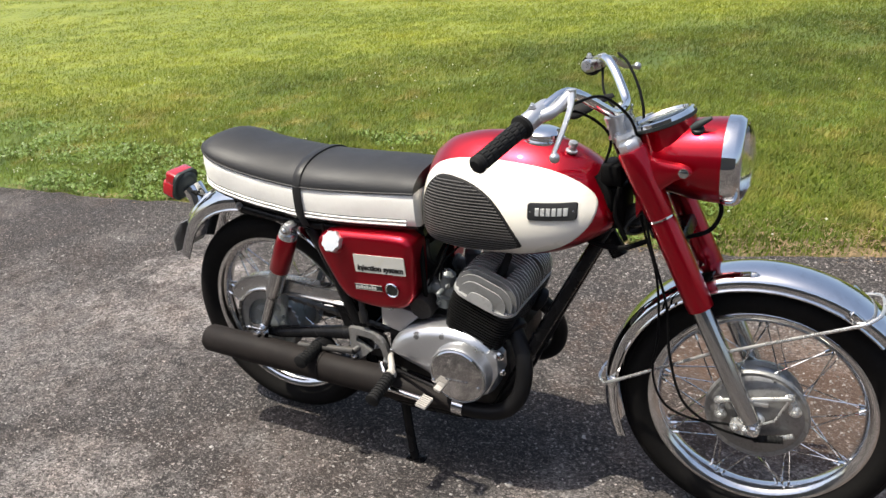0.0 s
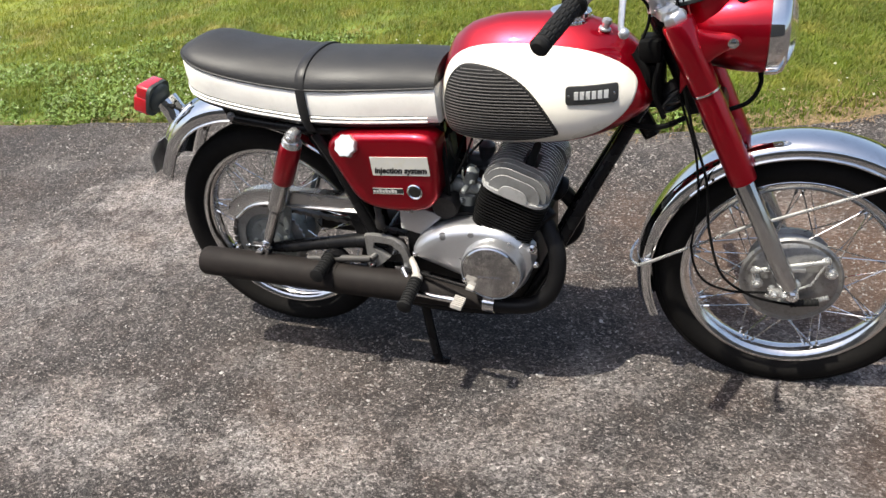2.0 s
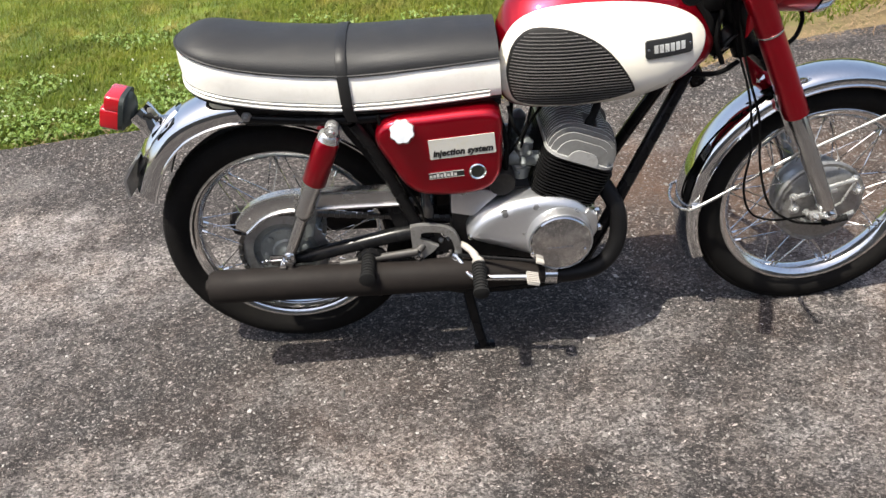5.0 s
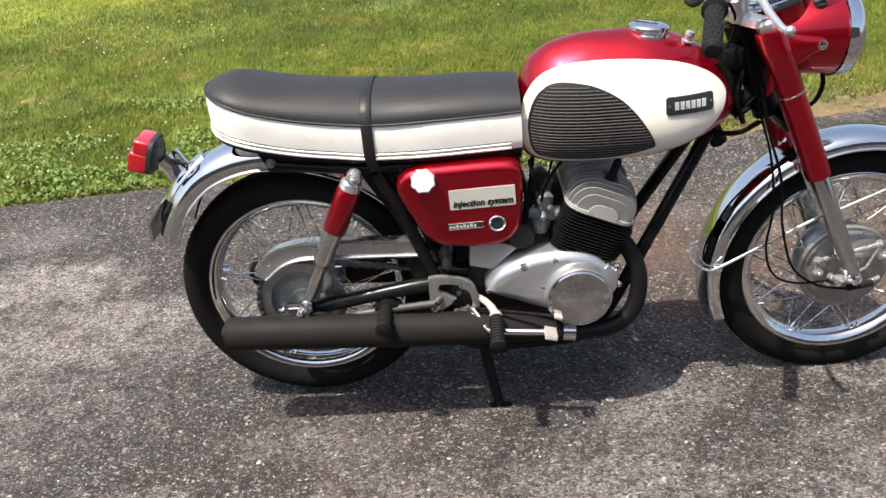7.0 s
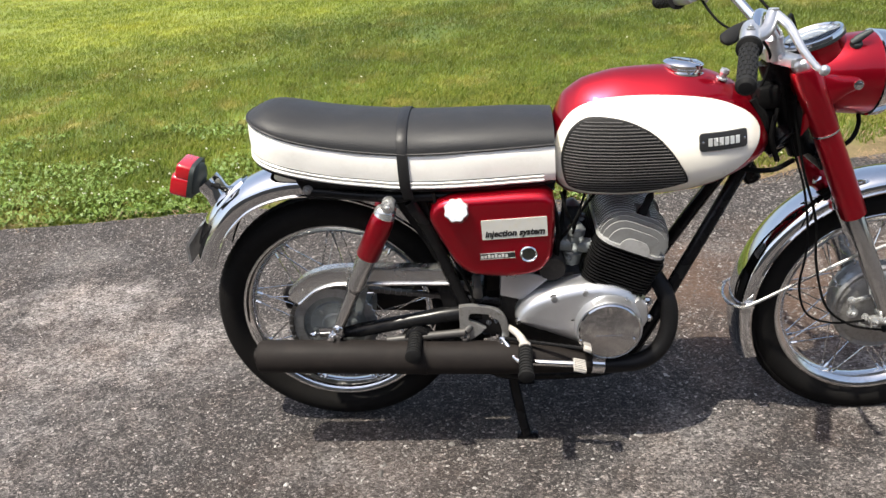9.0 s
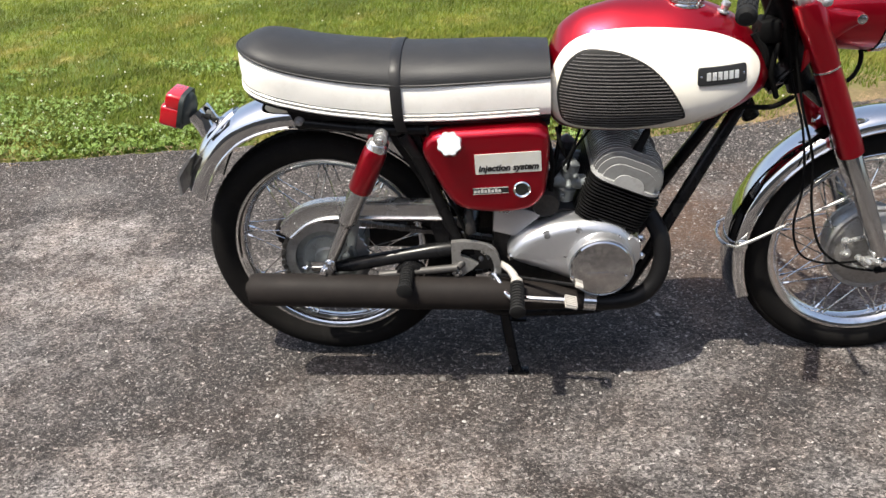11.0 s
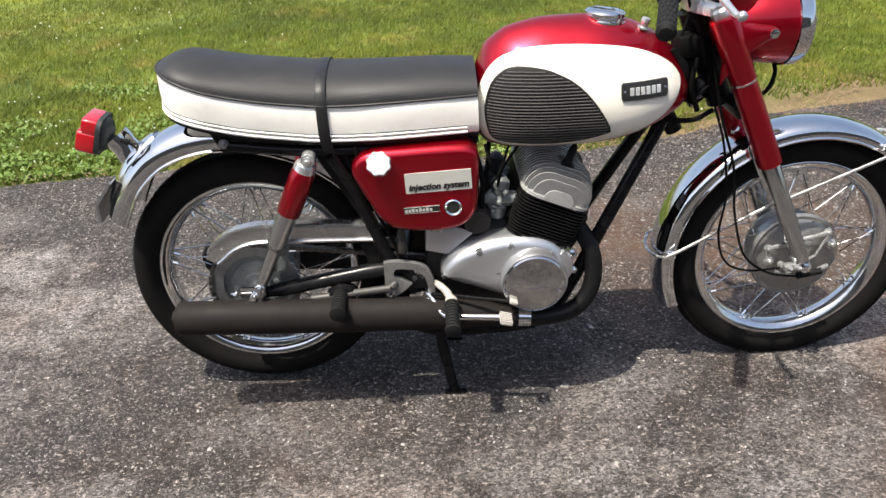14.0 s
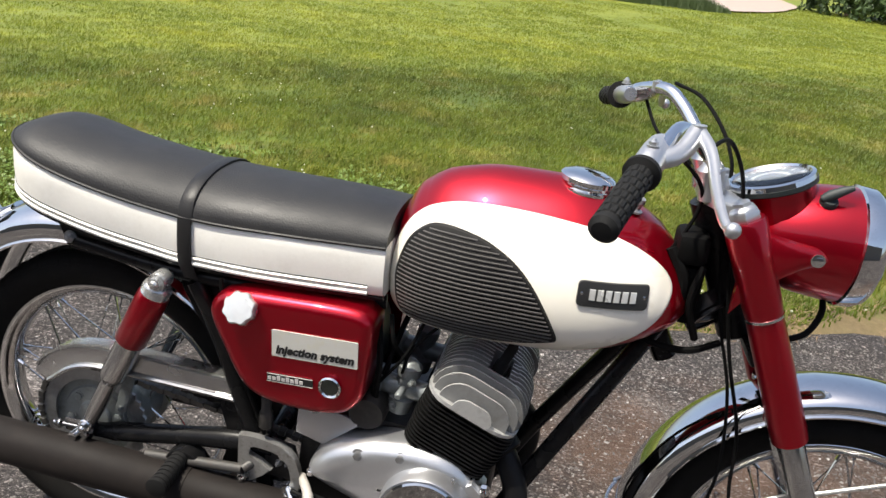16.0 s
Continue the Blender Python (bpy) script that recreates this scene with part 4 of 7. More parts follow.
bm = bmesh.new()
tube(bm, (REAR + V(0, -0.155, 0), REAR + V(0, 0.15, 0)), 0.008, 10)
bolt(bm, REAR + V(0.012, -0.128, 0.0), RIGHT, 0.013, 0.018, False)
tube(bm, (REAR + V(-0.055, -0.126, 0.002), REAR + V(0.0, -0.126, 0.002)), 0.004, 8)
bolt(bm, REAR + V(-0.040, -0.126, 0.002), (-1, 0, 0), 0.007, 0.01)
box(bm, Matrix.Translation(REAR + V(-0.008, -0.124, 0.004)), 0.05, 0.006, 0.028, 0.003)
part("axle", bm, M_CHROME, rear_wheel, "bright axle nut and chain adjuster")


def mudguard(name, c, radius, a0, a1, half, drop, label, m=None, parent=motorcycle, skirt=0.012):
    """A rolled fender: a crowned strip with upright sides, swept round the wheel between two angles (degrees)."""
    bm = bmesh.new()
    turns = range(-90, 91, 15)
    crown_line = [(half * math.sin(radians(t)), -drop * (1 - math.cos(radians(t)))) for t in turns]
    outer = [(-half - 0.001, -drop - skirt), (-half - 0.0005, -drop - skirt * 0.5), *crown_line, (half + 0.0005, -drop - skirt * 0.5), (half + 0.001, -drop - skirt)]
    loop = outer + [(y * 0.97, q - 0.003) for y, q in outer][::-1]
    rings = []
    k = 48
    spans = [(radians(a0 + (a1 - a0) * j / k), radius(a0 + (a1 - a0) * j / k)) for j in range(k + 1)]
    for a, r in spans:
        rings.append([c + V((r + q) * math.cos(a), y, (r + q) * math.sin(a)) for y, q in loop])
    loops(bm, rings)
    for s in (-1, 1):
        tube(bm, [c + V((r - drop - skirt) * math.cos(a), s * (half + 0.001), (r - drop - skirt) * math.sin(a)) for a, r in spans], 0.0036, 6)
    return part(name, bm, M_FENDER, parent, label, 50, m)


front_fender = mudguard("front_fender", FRONT, lambda a: 0.345, 43, 201, 0.056, 0.024, "polished chrome front fender", STEER)
bm = bmesh.new()
rear_loop = [V(1.215, -0.072, 0.462), V(1.10, -0.072, 0.404), V(0.985, -0.072, 0.346), V(0.962, -0.060, 0.335), V(0.948, -0.030, 0.330), V(0.945, 0.0, 0.329), V(0.948, 0.030, 0.330), V(0.962, 0.060, 0.335), V(0.985, 0.072, 0.346), V(1.215, 0.072, 0.462)]
tube(bm, spline(rear_loop, 5), 0.0038, 8)
part("fender_stay", bm, M_ROD, front_fender, "bright rod looped behind the fender", 38, STEER)
bm = bmesh.new()
fore = [V(1.225, -0.072, 0.462), V(1.36, -0.072, 0.516), V(1.460, -0.072, 0.556), V(1.492, -0.069, 0.568), V(1.517, -0.045, 0.580), V(1.523, 0.0, 0.584), V(1.517, 0.045, 0.580), V(1.492, 0.069, 0.568), V(1.46, 0.072, 0.556), V(1.225, 0.072, 0.462)]
tube(bm, spline(fore, 5), 0.0038, 8)
part("fender_stay", bm, M_ROD, front_fender, "bright rod looped over the fender tip", 38, STEER)
for s in (-1, 1):
    for kind in range(3):
        bm = bmesh.new()
        if kind == 0:
            box(bm, Matrix.Translation(V(1.475, s * 0.062, 0.575)) @ Matrix.Rotation(radians(40), 4, "Y"), 0.03, 0.012, 0.014, 0.002)
        elif kind == 1:
            box(bm, Matrix.Translation(V(0.985, s * 0.062, 0.338)), 0.022, 0.012, 0.016, 0.002)
        else:
            tube(bm, spline((V(1.20, s * 0.078, 0.49), V(1.168, s * 0.068, 0.56), V(1.155, s * 0.050, 0.61)), 4), 0.010, 8)
        part("fender_bracket", bm, M_CHROME, front_fender, "", 38, STEER)

CREST = hermite((30, 60, 76, 90, 100, 110, 119, 126, 132, 139, 149), (0.386, 0.390, 0.394, 0.400, 0.406, 0.410, 0.411, 0.407, 0.402, 0.393, 0.384))
rear_fender = mudguard("rear_fender", REAR, CREST, 30, 149, 0.074, 0.038, "chrome rear fender with a deep side", skirt=0.021)

# taillight on its pressed bracket
tail_dir = V(-0.92, 0, 0.33).normalized()
tm = axis_at(V(-0.312, 0, 0.711), tail_dir)
bm = bmesh.new()
rings = []
for a in range(117, 148, 2):
    u = math.sin(math.pi * (a - 115) / 34) ** 0.5
    w, lift, ring = 0.054 * u, 0.002 + 0.008 * u, []
    for j in range(13):
        t = radians(-90 + 15 * j)
        y = w * math.sin(t)
        q = CREST(a) + 0.001 + lift * math.cos(t) - 0.038 * (1 - math.sqrt(1 - (y / 0.074) ** 2)) - (0.004 if j in (0, 12) else 0)
        ring.append(REAR + V(q * math.cos(radians(a)), y, q * math.sin(radians(a))))
    rings.append(ring)
loops(bm, rings, closed_ring=True)
tube(bm, spline((V(-0.258, 0, 0.642), V(-0.268, 0, 0.664), V(-0.280, 0, 0.688), V(-0.292, 0, 0.706)), 4), [0.036 - 0.0008 * j for j in range(7)] + [0.031 + 0.0003 * j for j in range(6)], 20, 0.8)
tail_bracket = part("tail_bracket", bm, M_CHROME, motorcycle, "pressed chrome taillight bracket saddling the fender", 50)
bm = bmesh.new()
lathe(bm, ((0.0, 0.0), (0.009, 0.0), (0.010, 0.004), (0.0115, 0.006), (0.0115, 0.018), (0.009, 0.021), (0.007, 0.034), (0.0, 0.035)), axis_at(V(-0.292, -0.012, 0.702), V(1, -0.1, -0.28)), 14)
tube(bm, spline((V(-0.264, -0.015, 0.691), V(-0.245, -0.015, 0.688), V(-0.225, -0.012, 0.680)), 4), 0.003, 6)
part("cable_boot", bm, M_GRIP, tail_bracket, "black rubber boot of the lamp cable")
bm = bmesh.new()
prism(bm, ((-0.312, 0.612), (-0.307, 0.612), (-0.330, 0.585), (-0.350, 0.560), (-0.352, 0.515), (-0.358, 0.512), (-0.357, 0.562), (-0.335, 0.590)), -0.060, 0.060, 0.002, 1)
part("plate_holder", bm, M_DULL, tail_bracket, "bent grey licence plate holder")


def oblong(bm, w, h, z0, z1, r, m, bevel=0.0, k=5):
    pts = []
    for cx, cy, t in ((w - r, h - r, 0), (-w + r, h - r, 90), (-w + r, -h + r, 180), (w - r, -h + r, 270)):
        for j in range(k):
            a = radians(t + 90 * j / (k - 1))
            pts.append((cx + r * math.cos(a), cy + r * math.sin(a)))
    rings = [[m @ V(x, y, z0) for x, y in pts]]
    if bevel:
        rings.append([m @ V(x, y, z1 - bevel) for x, y in pts])
        rings.append([m @ V(x * (1 - 0.3 * bevel / w), y * (1 - 0.3 * bevel / h), z1 - 0.3 * bevel) for x, y in pts])
        rings.append([m @ V(x * (1 - bevel / w), y * (1 - bevel / h), z1) for x, y in pts])
    else:
        rings.append([m @ V(x, y, z1) for x, y in pts])
    loops(bm, rings)
    return bm


bm = bmesh.new()
lathe(bm, ((0.0, -0.014), (0.022, -0.013), (0.034, -0.008), (0.041, 0.0), (0.0415, 0.005), (0.0, 0.005)), tm, 28)
taillight = part("taillight", bm, M_GASKET, motorcycle, "square red taillight with a black gasket")
bm = bmesh.new()
oblong(bm, 0.045, 0.043, 0.003, 0.013, 0.022, tm)
part("gasket", bm, M_GASKET, taillight)
bm = bmesh.new()
oblong(bm, 0.041, 0.019, 0.013, 0.047, 0.008, tm @ Matrix.Translation(V(0, 0.021, 0)), 0.006)
oblong(bm, 0.042, 0.026, 0.013, 0.055, 0.010, tm @ Matrix.Translation(V(0, -0.016, 0)), 0.006)
part("lens", bm, M_LENSRED, taillight, "two-lobed red plastic lens")

# ---- chassis
bm = bmesh.new()
for s in (-1, 1):
    tube(bm, spline((V(0.985, s * 0.020, 0.740), V(0.93, s * 0.045, 0.640), V(0.80, s * 0.085, 0.410), V(0.735, s * 0.095, 0.285), V(0.68, s * 0.098, 0.205), V(0.58, s * 0.10, 0.185), V(0.40, s * 0.10, 0.19), V(0.345, s * 0.10, 0.24), V(0.33, s * 0.10, 0.36)), 5), 0.0155, 10)
chassis = part("chassis", bm, M_BLACKMETAL, motorcycle, "black enamelled tube cradle")
bm = bmesh.new()
for s in (-1, 1):
    tube(bm, spline((V(0.335, s * 0.10, 0.34), V(0.305, s * 0.10, 0.41), V(0.245, s * 0.10, 0.58), V(0.205, s * 0.10, 0.665)), 5), 0.015, 10)
    tube(bm, spline((V(0.53, s * 0.07, 0.675), V(0.34, s * 0.095, 0.672), V(0.15, s * 0.098, 0.678), V(-0.03, s * 0.092, 0.700)), 5), 0.013, 10)
    tube(bm, (V(0.160, s * 0.100, 0.672), V(0.160, s * 0.14, 0.672)), 0.011, 10)
part("rear_subframe", bm, M_BLACKMETAL, chassis)
for s in (-1, 1):
    bm = bmesh.new()
    prism(bm, [(-0.058, 0.745), (-0.031, 0.683), (0.02, 0.678), (0.11, 0.672), (0.20, 0.672), (0.20, 0.712), (0.05, 0.728)], s * 0.092, s * 0.097, 0.002, 1)
    part("seat_rail_plate", bm, M_BLACKMETAL, chassis, "black pressed plate under the seat")
for s in (-1, 1):
    bm = bmesh.new()
    prism(bm, [(0.165, 0.690), (0.235, 0.690), (0.262, 0.560), (0.290, 0.470), (0.262, 0.480), (0.225, 0.560), (0.178, 0.640)], s * 0.084, s * 0.092, 0.002, 1)
    part("gusset", bm, M_BLACKMETAL, chassis, "black frame gusset plate")
    bm = bmesh.new()
    tube(bm, spline((V(0.262, s * 0.122, 0.690), V(0.268, s * 0.124, 0.640), V(0.290, s * 0.122, 0.540), V(0.318, s * 0.120, 0.470), V(0.338, s * 0.112, 0.400)), 5), 0.0042, 8)
    part("breather_hose", bm, M_CABLE, chassis, "thin black hose along the frame tube")
bm = bmesh.new()
tube(bm, spline((V(0.98, 0, 0.80), V(0.80, 0, 0.74), V(0.58, 0, 0.70), V(0.45, 0, 0.67)), 5), 0.024, 12)
tube(bm, (V(0.955, 0, 0.70), V(0.99, 0, 0.635)), 0.02, 10)
part("backbone", bm, M_BLACKMETAL, chassis)
bm = bmesh.new()
for s in (-1, 1):
    tube(bm, spline((V(0.35, s * 0.10, 0.372), V(0.25, s * 0.104, 0.366), V(0.05, s * 0.112, 0.338), V(-0.03, s * 0.113, 0.331)), 4), [0.02] * 5 + [0.018] * 4 + [0.014] * 4, 10, 0.75)
tube(bm, (V(0.34, -0.11, 0.37), V(0.34, 0.11, 0.37)), 0.022, 12)
part("swingarm", bm, M_BLACKMETAL, motorcycle, "black swingarm")
bm = bmesh.new()
tube(bm, (V(0.12, -0.132, 0.318), V(0.31, -0.140, 0.338)), 0.0095, 10)
tube(bm, (V(0.31, -0.14, 0.338), V(0.33, -0.12, 0.35)), 0.0095, 10)
part("peg_stay", bm, M_STAY, chassis, "grey steel stay to the rear footpeg")
for s in (-1, 1):
    bm = bmesh.new()
    bolt(bm, V(-0.024, s * 0.1, 0.705), (0, s, 0), 0.009, 0.008)
    part("fender_bolt", bm, M_DULL, chassis)

# chain guard
bm = bmesh.new()
outer = [(-0.118, 0.425), (-0.098, 0.458), (-0.060, 0.485), (-0.010, 0.499), (0.05, 0.501), (0.150, 0.496), (0.285, 0.488), (0.283, 0.452), (0.150, 0.458), (0.06, 0.461), (0.0, 0.461), (-0.045, 0.447), (-0.080, 0.420), (-0.096, 0.408)]
upper = [(q.x, q.y) for q in spline([V(x, z, 0) for x, z in outer[:7]], 4)]
lower = [(q.x, q.y) for q in spline([V(x, z, 0) for x, z in outer[7:]], 4)]
prism(bm, upper + lower, -0.070, -0.104, 0.006, 2)
tube(bm, [V(x, -0.104, z) for x, z in upper[2:]], 0.0040, 6)
tube(bm, [V(x, -0.106, z) for x, z in lower[:-2]], 0.0045, 6)
guard = part("chain_guard", bm, M_GUARD, motorcycle, "chrome chain guard over the rear sprocket")
bm = bmesh.new()
prism(bm, [(0.20, 0.452), (0.285, 0.452), (0.300, 0.365), (0.262, 0.370), (0.25, 0.44), (0.2, 0.446)], -0.080, -0.100, 0.003, 1)
bolt(bm, V(0.292, -0.100, 0.425), RIGHT, 0.005, 0.005)
part("bracket", bm, M_BLACKMETAL, guard)
bm = bmesh.new()
prism(bm, [(0.062, 0.459), (0.085, 0.459), (0.062, 0.372), (0.040, 0.372)], -0.096, -0.101, 0.001, 1)
bolt(bm, V(0.052, -0.101, 0.380), RIGHT, 0.005, 0.004)
part("guard_stay", bm, M_HUB, guard, "flat grey stay of the chain guard")

# rear suspension units
for s in (-1, 1):
    top, low = V(0.160, s * 0.128, 0.672), V(0.004, s * 0.128, 0.356)
    d = (low - top).normalized()
    L = (low - top).length
    bm = bmesh.new()
    mm = axis_at(top, d)
    lathe(bm, ((0.020, 0.130), (0.0232, 0.134), (0.0232, 0.225), (0.0220, 0.232), (0.0165, 0.240), (0.0158, 0.244), (0.0150, 0.315), (0.012, L + 0.006), (0.0, L + 0.008)), mm, 24)
    shock = part("shock_absorber", bm, M_SLIDER, motorcycle, "grey chromed shock body with a red upper cover", 30)
    bm = bmesh.new()
    lathe(bm, ((0.010, 0.022), (0.022, 0.026), (0.0265, 0.036), (0.0275, 0.050), (0.0275, 0.140), (0.0255, 0.143), (0.0, 0.143)), mm, 28)
    part("shock_cover", bm, M_RED, shock, "glossy red cover")
    bm = bmesh.new()
    lathe(bm, ((0.017, 0.010), (0.0225, 0.014), (0.0245, 0.020), (0.0245, 0.034), (0.026, 0.036), (0.026, 0.041), (0.020, 0.043)), mm, 20)
    lathe(bm, ((0.014, -0.014), (0.016, -0.010), (0.016, 0.016), (0.013, 0.02)), axis_at(top, (0, s, 0)), 18)
    bolt(bm, top + V(0, s * 0.018, 0), (0, s, 0), 0.011, 0.010)
    part("upper_mount", bm, M_ROD, shock, "bright mounting eye, collar and nut")
    bm = bmesh.new()
    lathe(bm, ((0.011, -0.012), (0.013, -0.01), (0.013, 0.012), (0.011, 0.014)), axis_at(low, (0, s, 0)), 18)
    bolt(bm, low + V(0, s * 0.013, 0), (0, s, 0), 0.008, 0.009)
    part("lower_mount", bm, M_CHROME, shock, "bright mounting eye and nut")

# ---- seat
SEAT_REAR, SEAT_FRONT, SEAT_W = -0.158, 0.532, 0.122
S_TOP = hermite((-0.158, -0.14, -0.12, -0.10, -0.06, 0.0, 0.067, 0.131, 0.208, 0.26, 0.324, 0.39, 0.45, 0.532), (0.874, 0.880, 0.8845, 0.8855, 0.880, 0.868, 0.858, 0.850, 0.842, 0.839, 0.837, 0.836, 0.834, 0.828))
S_SEAM = hermite((-0.158, -0.145, -0.125, -0.10, -0.075, -0.04, 0.02, 0.08, 0.14, 0.19, 0.25, 0.35, 0.532), (0.866, 0.863, 0.856, 0.848, 0.839, 0.827, 0.811, 0.799, 0.790, 0.784, 0.781, 0.781, 0.784))
S_BOT = hermite((-0.158, -0.15, -0.13, -0.087, -0.04, 0.007, 0.068, 0.129, 0.178, 0.25, 0.532), (0.779, 0.776, 0.770, 0.759, 0.746, 0.734, 0.722, 0.713, 0.706, 0.702, 0.702))


def seat_half(x):
    """Half width of the seat: rounded at the back, a little narrower at the tank."""
    w = SEAT_W - 0.010 * max(0.0, (x - 0.2) / 0.33) ** 2
    u = (-0.035 - x) / (-0.035 - SEAT_REAR)
    return w if u <= 0 else w * max(0.0, 1 - min(u, 1.0) ** 2.5) ** (1 / 2.1)


# the rim line runs from the tank along the right side, round the back and forward again
side_x = list(np.linspace(SEAT_FRONT, -0.03, 46)) + [SEAT_REAR + 0.128 * (1 - math.sin(radians(90 * j / 16))) for j in range(1, 17)]
RIM = [(x, -seat_half(x)) for x in side_x] + [(x, seat_half(x)) for x in side_x[-2::-1]]


def rim_ring(z_of, grow=0.0):
    out = []
    for x, y in RIM:
        k = grow / SEAT_W
        out.append(V(x - (grow * max(0.0, 1 - abs(y) / SEAT_W) if x < -0.03 else 0.0), y * (1 + k), z_of(x)))
    return out


bm = bmesh.new()
skirt_rows = []
for f, grow in ((-0.06, -0.016), (0.0, -0.003), (0.05, 0.001), (0.25, 0.0025), (0.5, 0.003), (0.75, 0.002), (0.93, -0.0005), (1.0, -0.003), (1.02, -0.010)):
    ring = rim_ring(lambda x, f=f: S_BOT(x) + (S_SEAM(x) - S_BOT(x)) * f, grow)
    if 0.05 < f < 0.95:
        for q in ring:
            q.y += math.copysign(0.0016, q.y) * noise.noise((q.x * 13, q.z * 21, 1.5 if q.y > 0 else 4.5))
    skirt_rows.append(ring)
loops(bm, skirt_rows)
seat = part("seat", bm, M_WHITEVINYL, motorcycle, "long dual seat with a black top and cream sides", 60)


def crown_rows(grow=0.0):
    """The padded top: rings that shrink from the rim to the spine."""
    out = []
    for f in (0.0, 0.015, 0.05, 0.11, 0.20, 0.32, 0.46, 0.62, 0.80, 0.97):
        lift = (1 - (1 - f) ** 2.3) ** (1 / 1.9)
        ring = []
        for x, y in RIM:
            k = 1 - f
            xs = max(x, -0.095)
            px, py = xs + (x - xs) * k, y * k
            zs, zt = S_SEAM(x), S_TOP(px)
            ring.append(V(px, py, zs + (zt - zs + grow) * lift + 0.0012 * noise.noise((px * 9, py * 9, 7.0)) * f))
        out.append(ring)
    return out


bm = bmesh.new()
last = loops(bm, crown_rows(), cap0=False, cap1=False)[-1]
for i in range(len(last) // 2 - 1):
    bm.faces.new((last[i], last[i + 1], last[-2 - i], last[-1 - i]) if last[i + 1] != last[-2 - i] else (last[i], last[i + 1], last[-1 - i]))
part("seat_top", bm, M_VINYL, seat, "black grained vinyl top", 60)
bm = bmesh.new()
tube(bm, [q + V(0, 0, 0.0004) for q in rim_ring(S_SEAM, 0.0006)], 0.0026, 6)
part("seam_piping", bm, M_VINYL, seat, "thin black piping along the seam")
for rise_z, r, stuff_of in ((0.0035, 0.0034, M_WHITEVINYL), (0.0130, 0.0026, M_PIPING), (0.0172, 0.0009, M_GASKET)):
    bm = bmesh.new()
    tube(bm, rim_ring(lambda x, z=rise_z: S_BOT(x) + z, 0.002)[2:-2], r, 6)
    part("trim_strip", bm, stuff_of, seat, "thin trim along the lower edge")
bm = bmesh.new()
tube(bm, rim_ring(lambda x: S_BOT(x) - 0.005, -0.008), 0.006, 6)
part("seat_base", bm, M_BLACKMETAL, seat, "black base rail")
# strap over the top, down both sides
STRAP_X = 0.2005
bm = bmesh.new()
over = []
for j in range(27):
    f = -1 + 2 * j / 26
    g = 1 - abs(f)
    y = f * (SEAT_W + 0.0015)
    z = S_SEAM(STRAP_X) + (S_TOP(STRAP_X) - S_SEAM(STRAP_X)) * (1 - (1 - g) ** 2.3) ** (1 / 1.9) + 0.0018
    over.append((y, z, 0.0))
low = S_BOT(STRAP_X)
drop_line = [(SEAT_W - 0.004, low - 0.028, 0.006), (SEAT_W + 0.004, low, 0.001), (SEAT_W + 0.0062, low + 0.012, 0.0), (SEAT_W + 0.0064, (low + S_SEAM(STRAP_X)) / 2, 0.0), (SEAT_W + 0.0042, S_SEAM(STRAP_X) - 0.006, 0.0)]
line = [(-y, z, dx) for y, z, dx in drop_line] + over[1:-1] + [(y, z, dx) for y, z, dx in drop_line[::-1]]
rings = []
for dx, g in ((-0.0120, -0.002), (-0.0120, 0.0006), (-0.0105, 0.0013), (0.0105, 0.0013), (0.0120, 0.0006), (0.0120, -0.002)):
    rings.append([V(STRAP_X + dx + k, y * (1 + g / SEAT_W), z + (g if abs(y) < SEAT_W else 0)) for y, z, k in line])
loops(bm, rings, closed_ring=False, cap0=False, cap1=False)
part("grab_strap", bm, M_STRAP, seat, "black vinyl strap across the seat", 50)

# ---- fuel tank
T_X = (0.526, 0.533, 0.548, 0.578, 0.64, 0.74, 0.83, 0.90, 0.955, 0.988, 1.004)
T_TOP = hermite(T_X, (0.779, 0.811, 0.851, 0.883, 0.907, 0.915, 0.909, 0.886, 0.848, 0.805, 0.768))
T_BOT = hermite(T_X, (0.695, 0.674, 0.655, 0.644, 0.638, 0.638, 0.645, 0.665, 0.693, 0.717, 0.739))
T_HALF = hermite(T_X, (0.052, 0.074, 0.094, 0.115, 0.134, 0.142, 0.142, 0.130, 0.106, 0.077, 0.045))
WAIST, POW_UP, POW_LOW = 0.36, 1.75, 2.6


def tank_half(x, z):
    """Half width of the tank at a place in its side view: widest low down, with sloping shoulders."""
    zt, zb = T_TOP(x), T_BOT(x)
    zc = zb + WAIST * (zt - zb)
    u, p = ((z - zc) / (zt - zc), POW_UP) if z > zc else ((zc - z) / (zc - zb), POW_LOW)
    return T_HALF(x) * max(0.02, 1 - min(u, 1.0) ** p) ** (1 / p)


bm = bmesh.new()
rings = []
for x in [0.524] + list(np.linspace(0.526, 0.58, 15)) + list(np.arange(0.60, 0.93, 0.02)) + list(np.linspace(0.94, 1.004, 9)) + [1.007]:
    zt, zb, w = T_TOP(x), T_BOT(x), T_HALF(x)
    if x in (0.524, 1.007):
        zt, zb, w = (zt * 0.7 + zb * 0.3), (zb * 0.7 + zt * 0.3), w * 0.6
    zc = zb + WAIST * (zt - zb)
    ring = []
    for t in (2 * math.pi * j / 64 for j in range(64)):
        p, h = (POW_UP, zt - zc) if math.sin(t) > 0 else (POW_LOW, zb - zc)
        ring.append(V(x, w * math.copysign(abs(math.cos(t)) ** (2 / p), math.cos(t)), zc + h * abs(math.sin(t)) ** (2 / p)))
    rings.append(ring)
loops(bm, rings)
tank = part("fuel_tank", bm, M_RED, motorcycle, "candy red tank with cream side panels", 60)


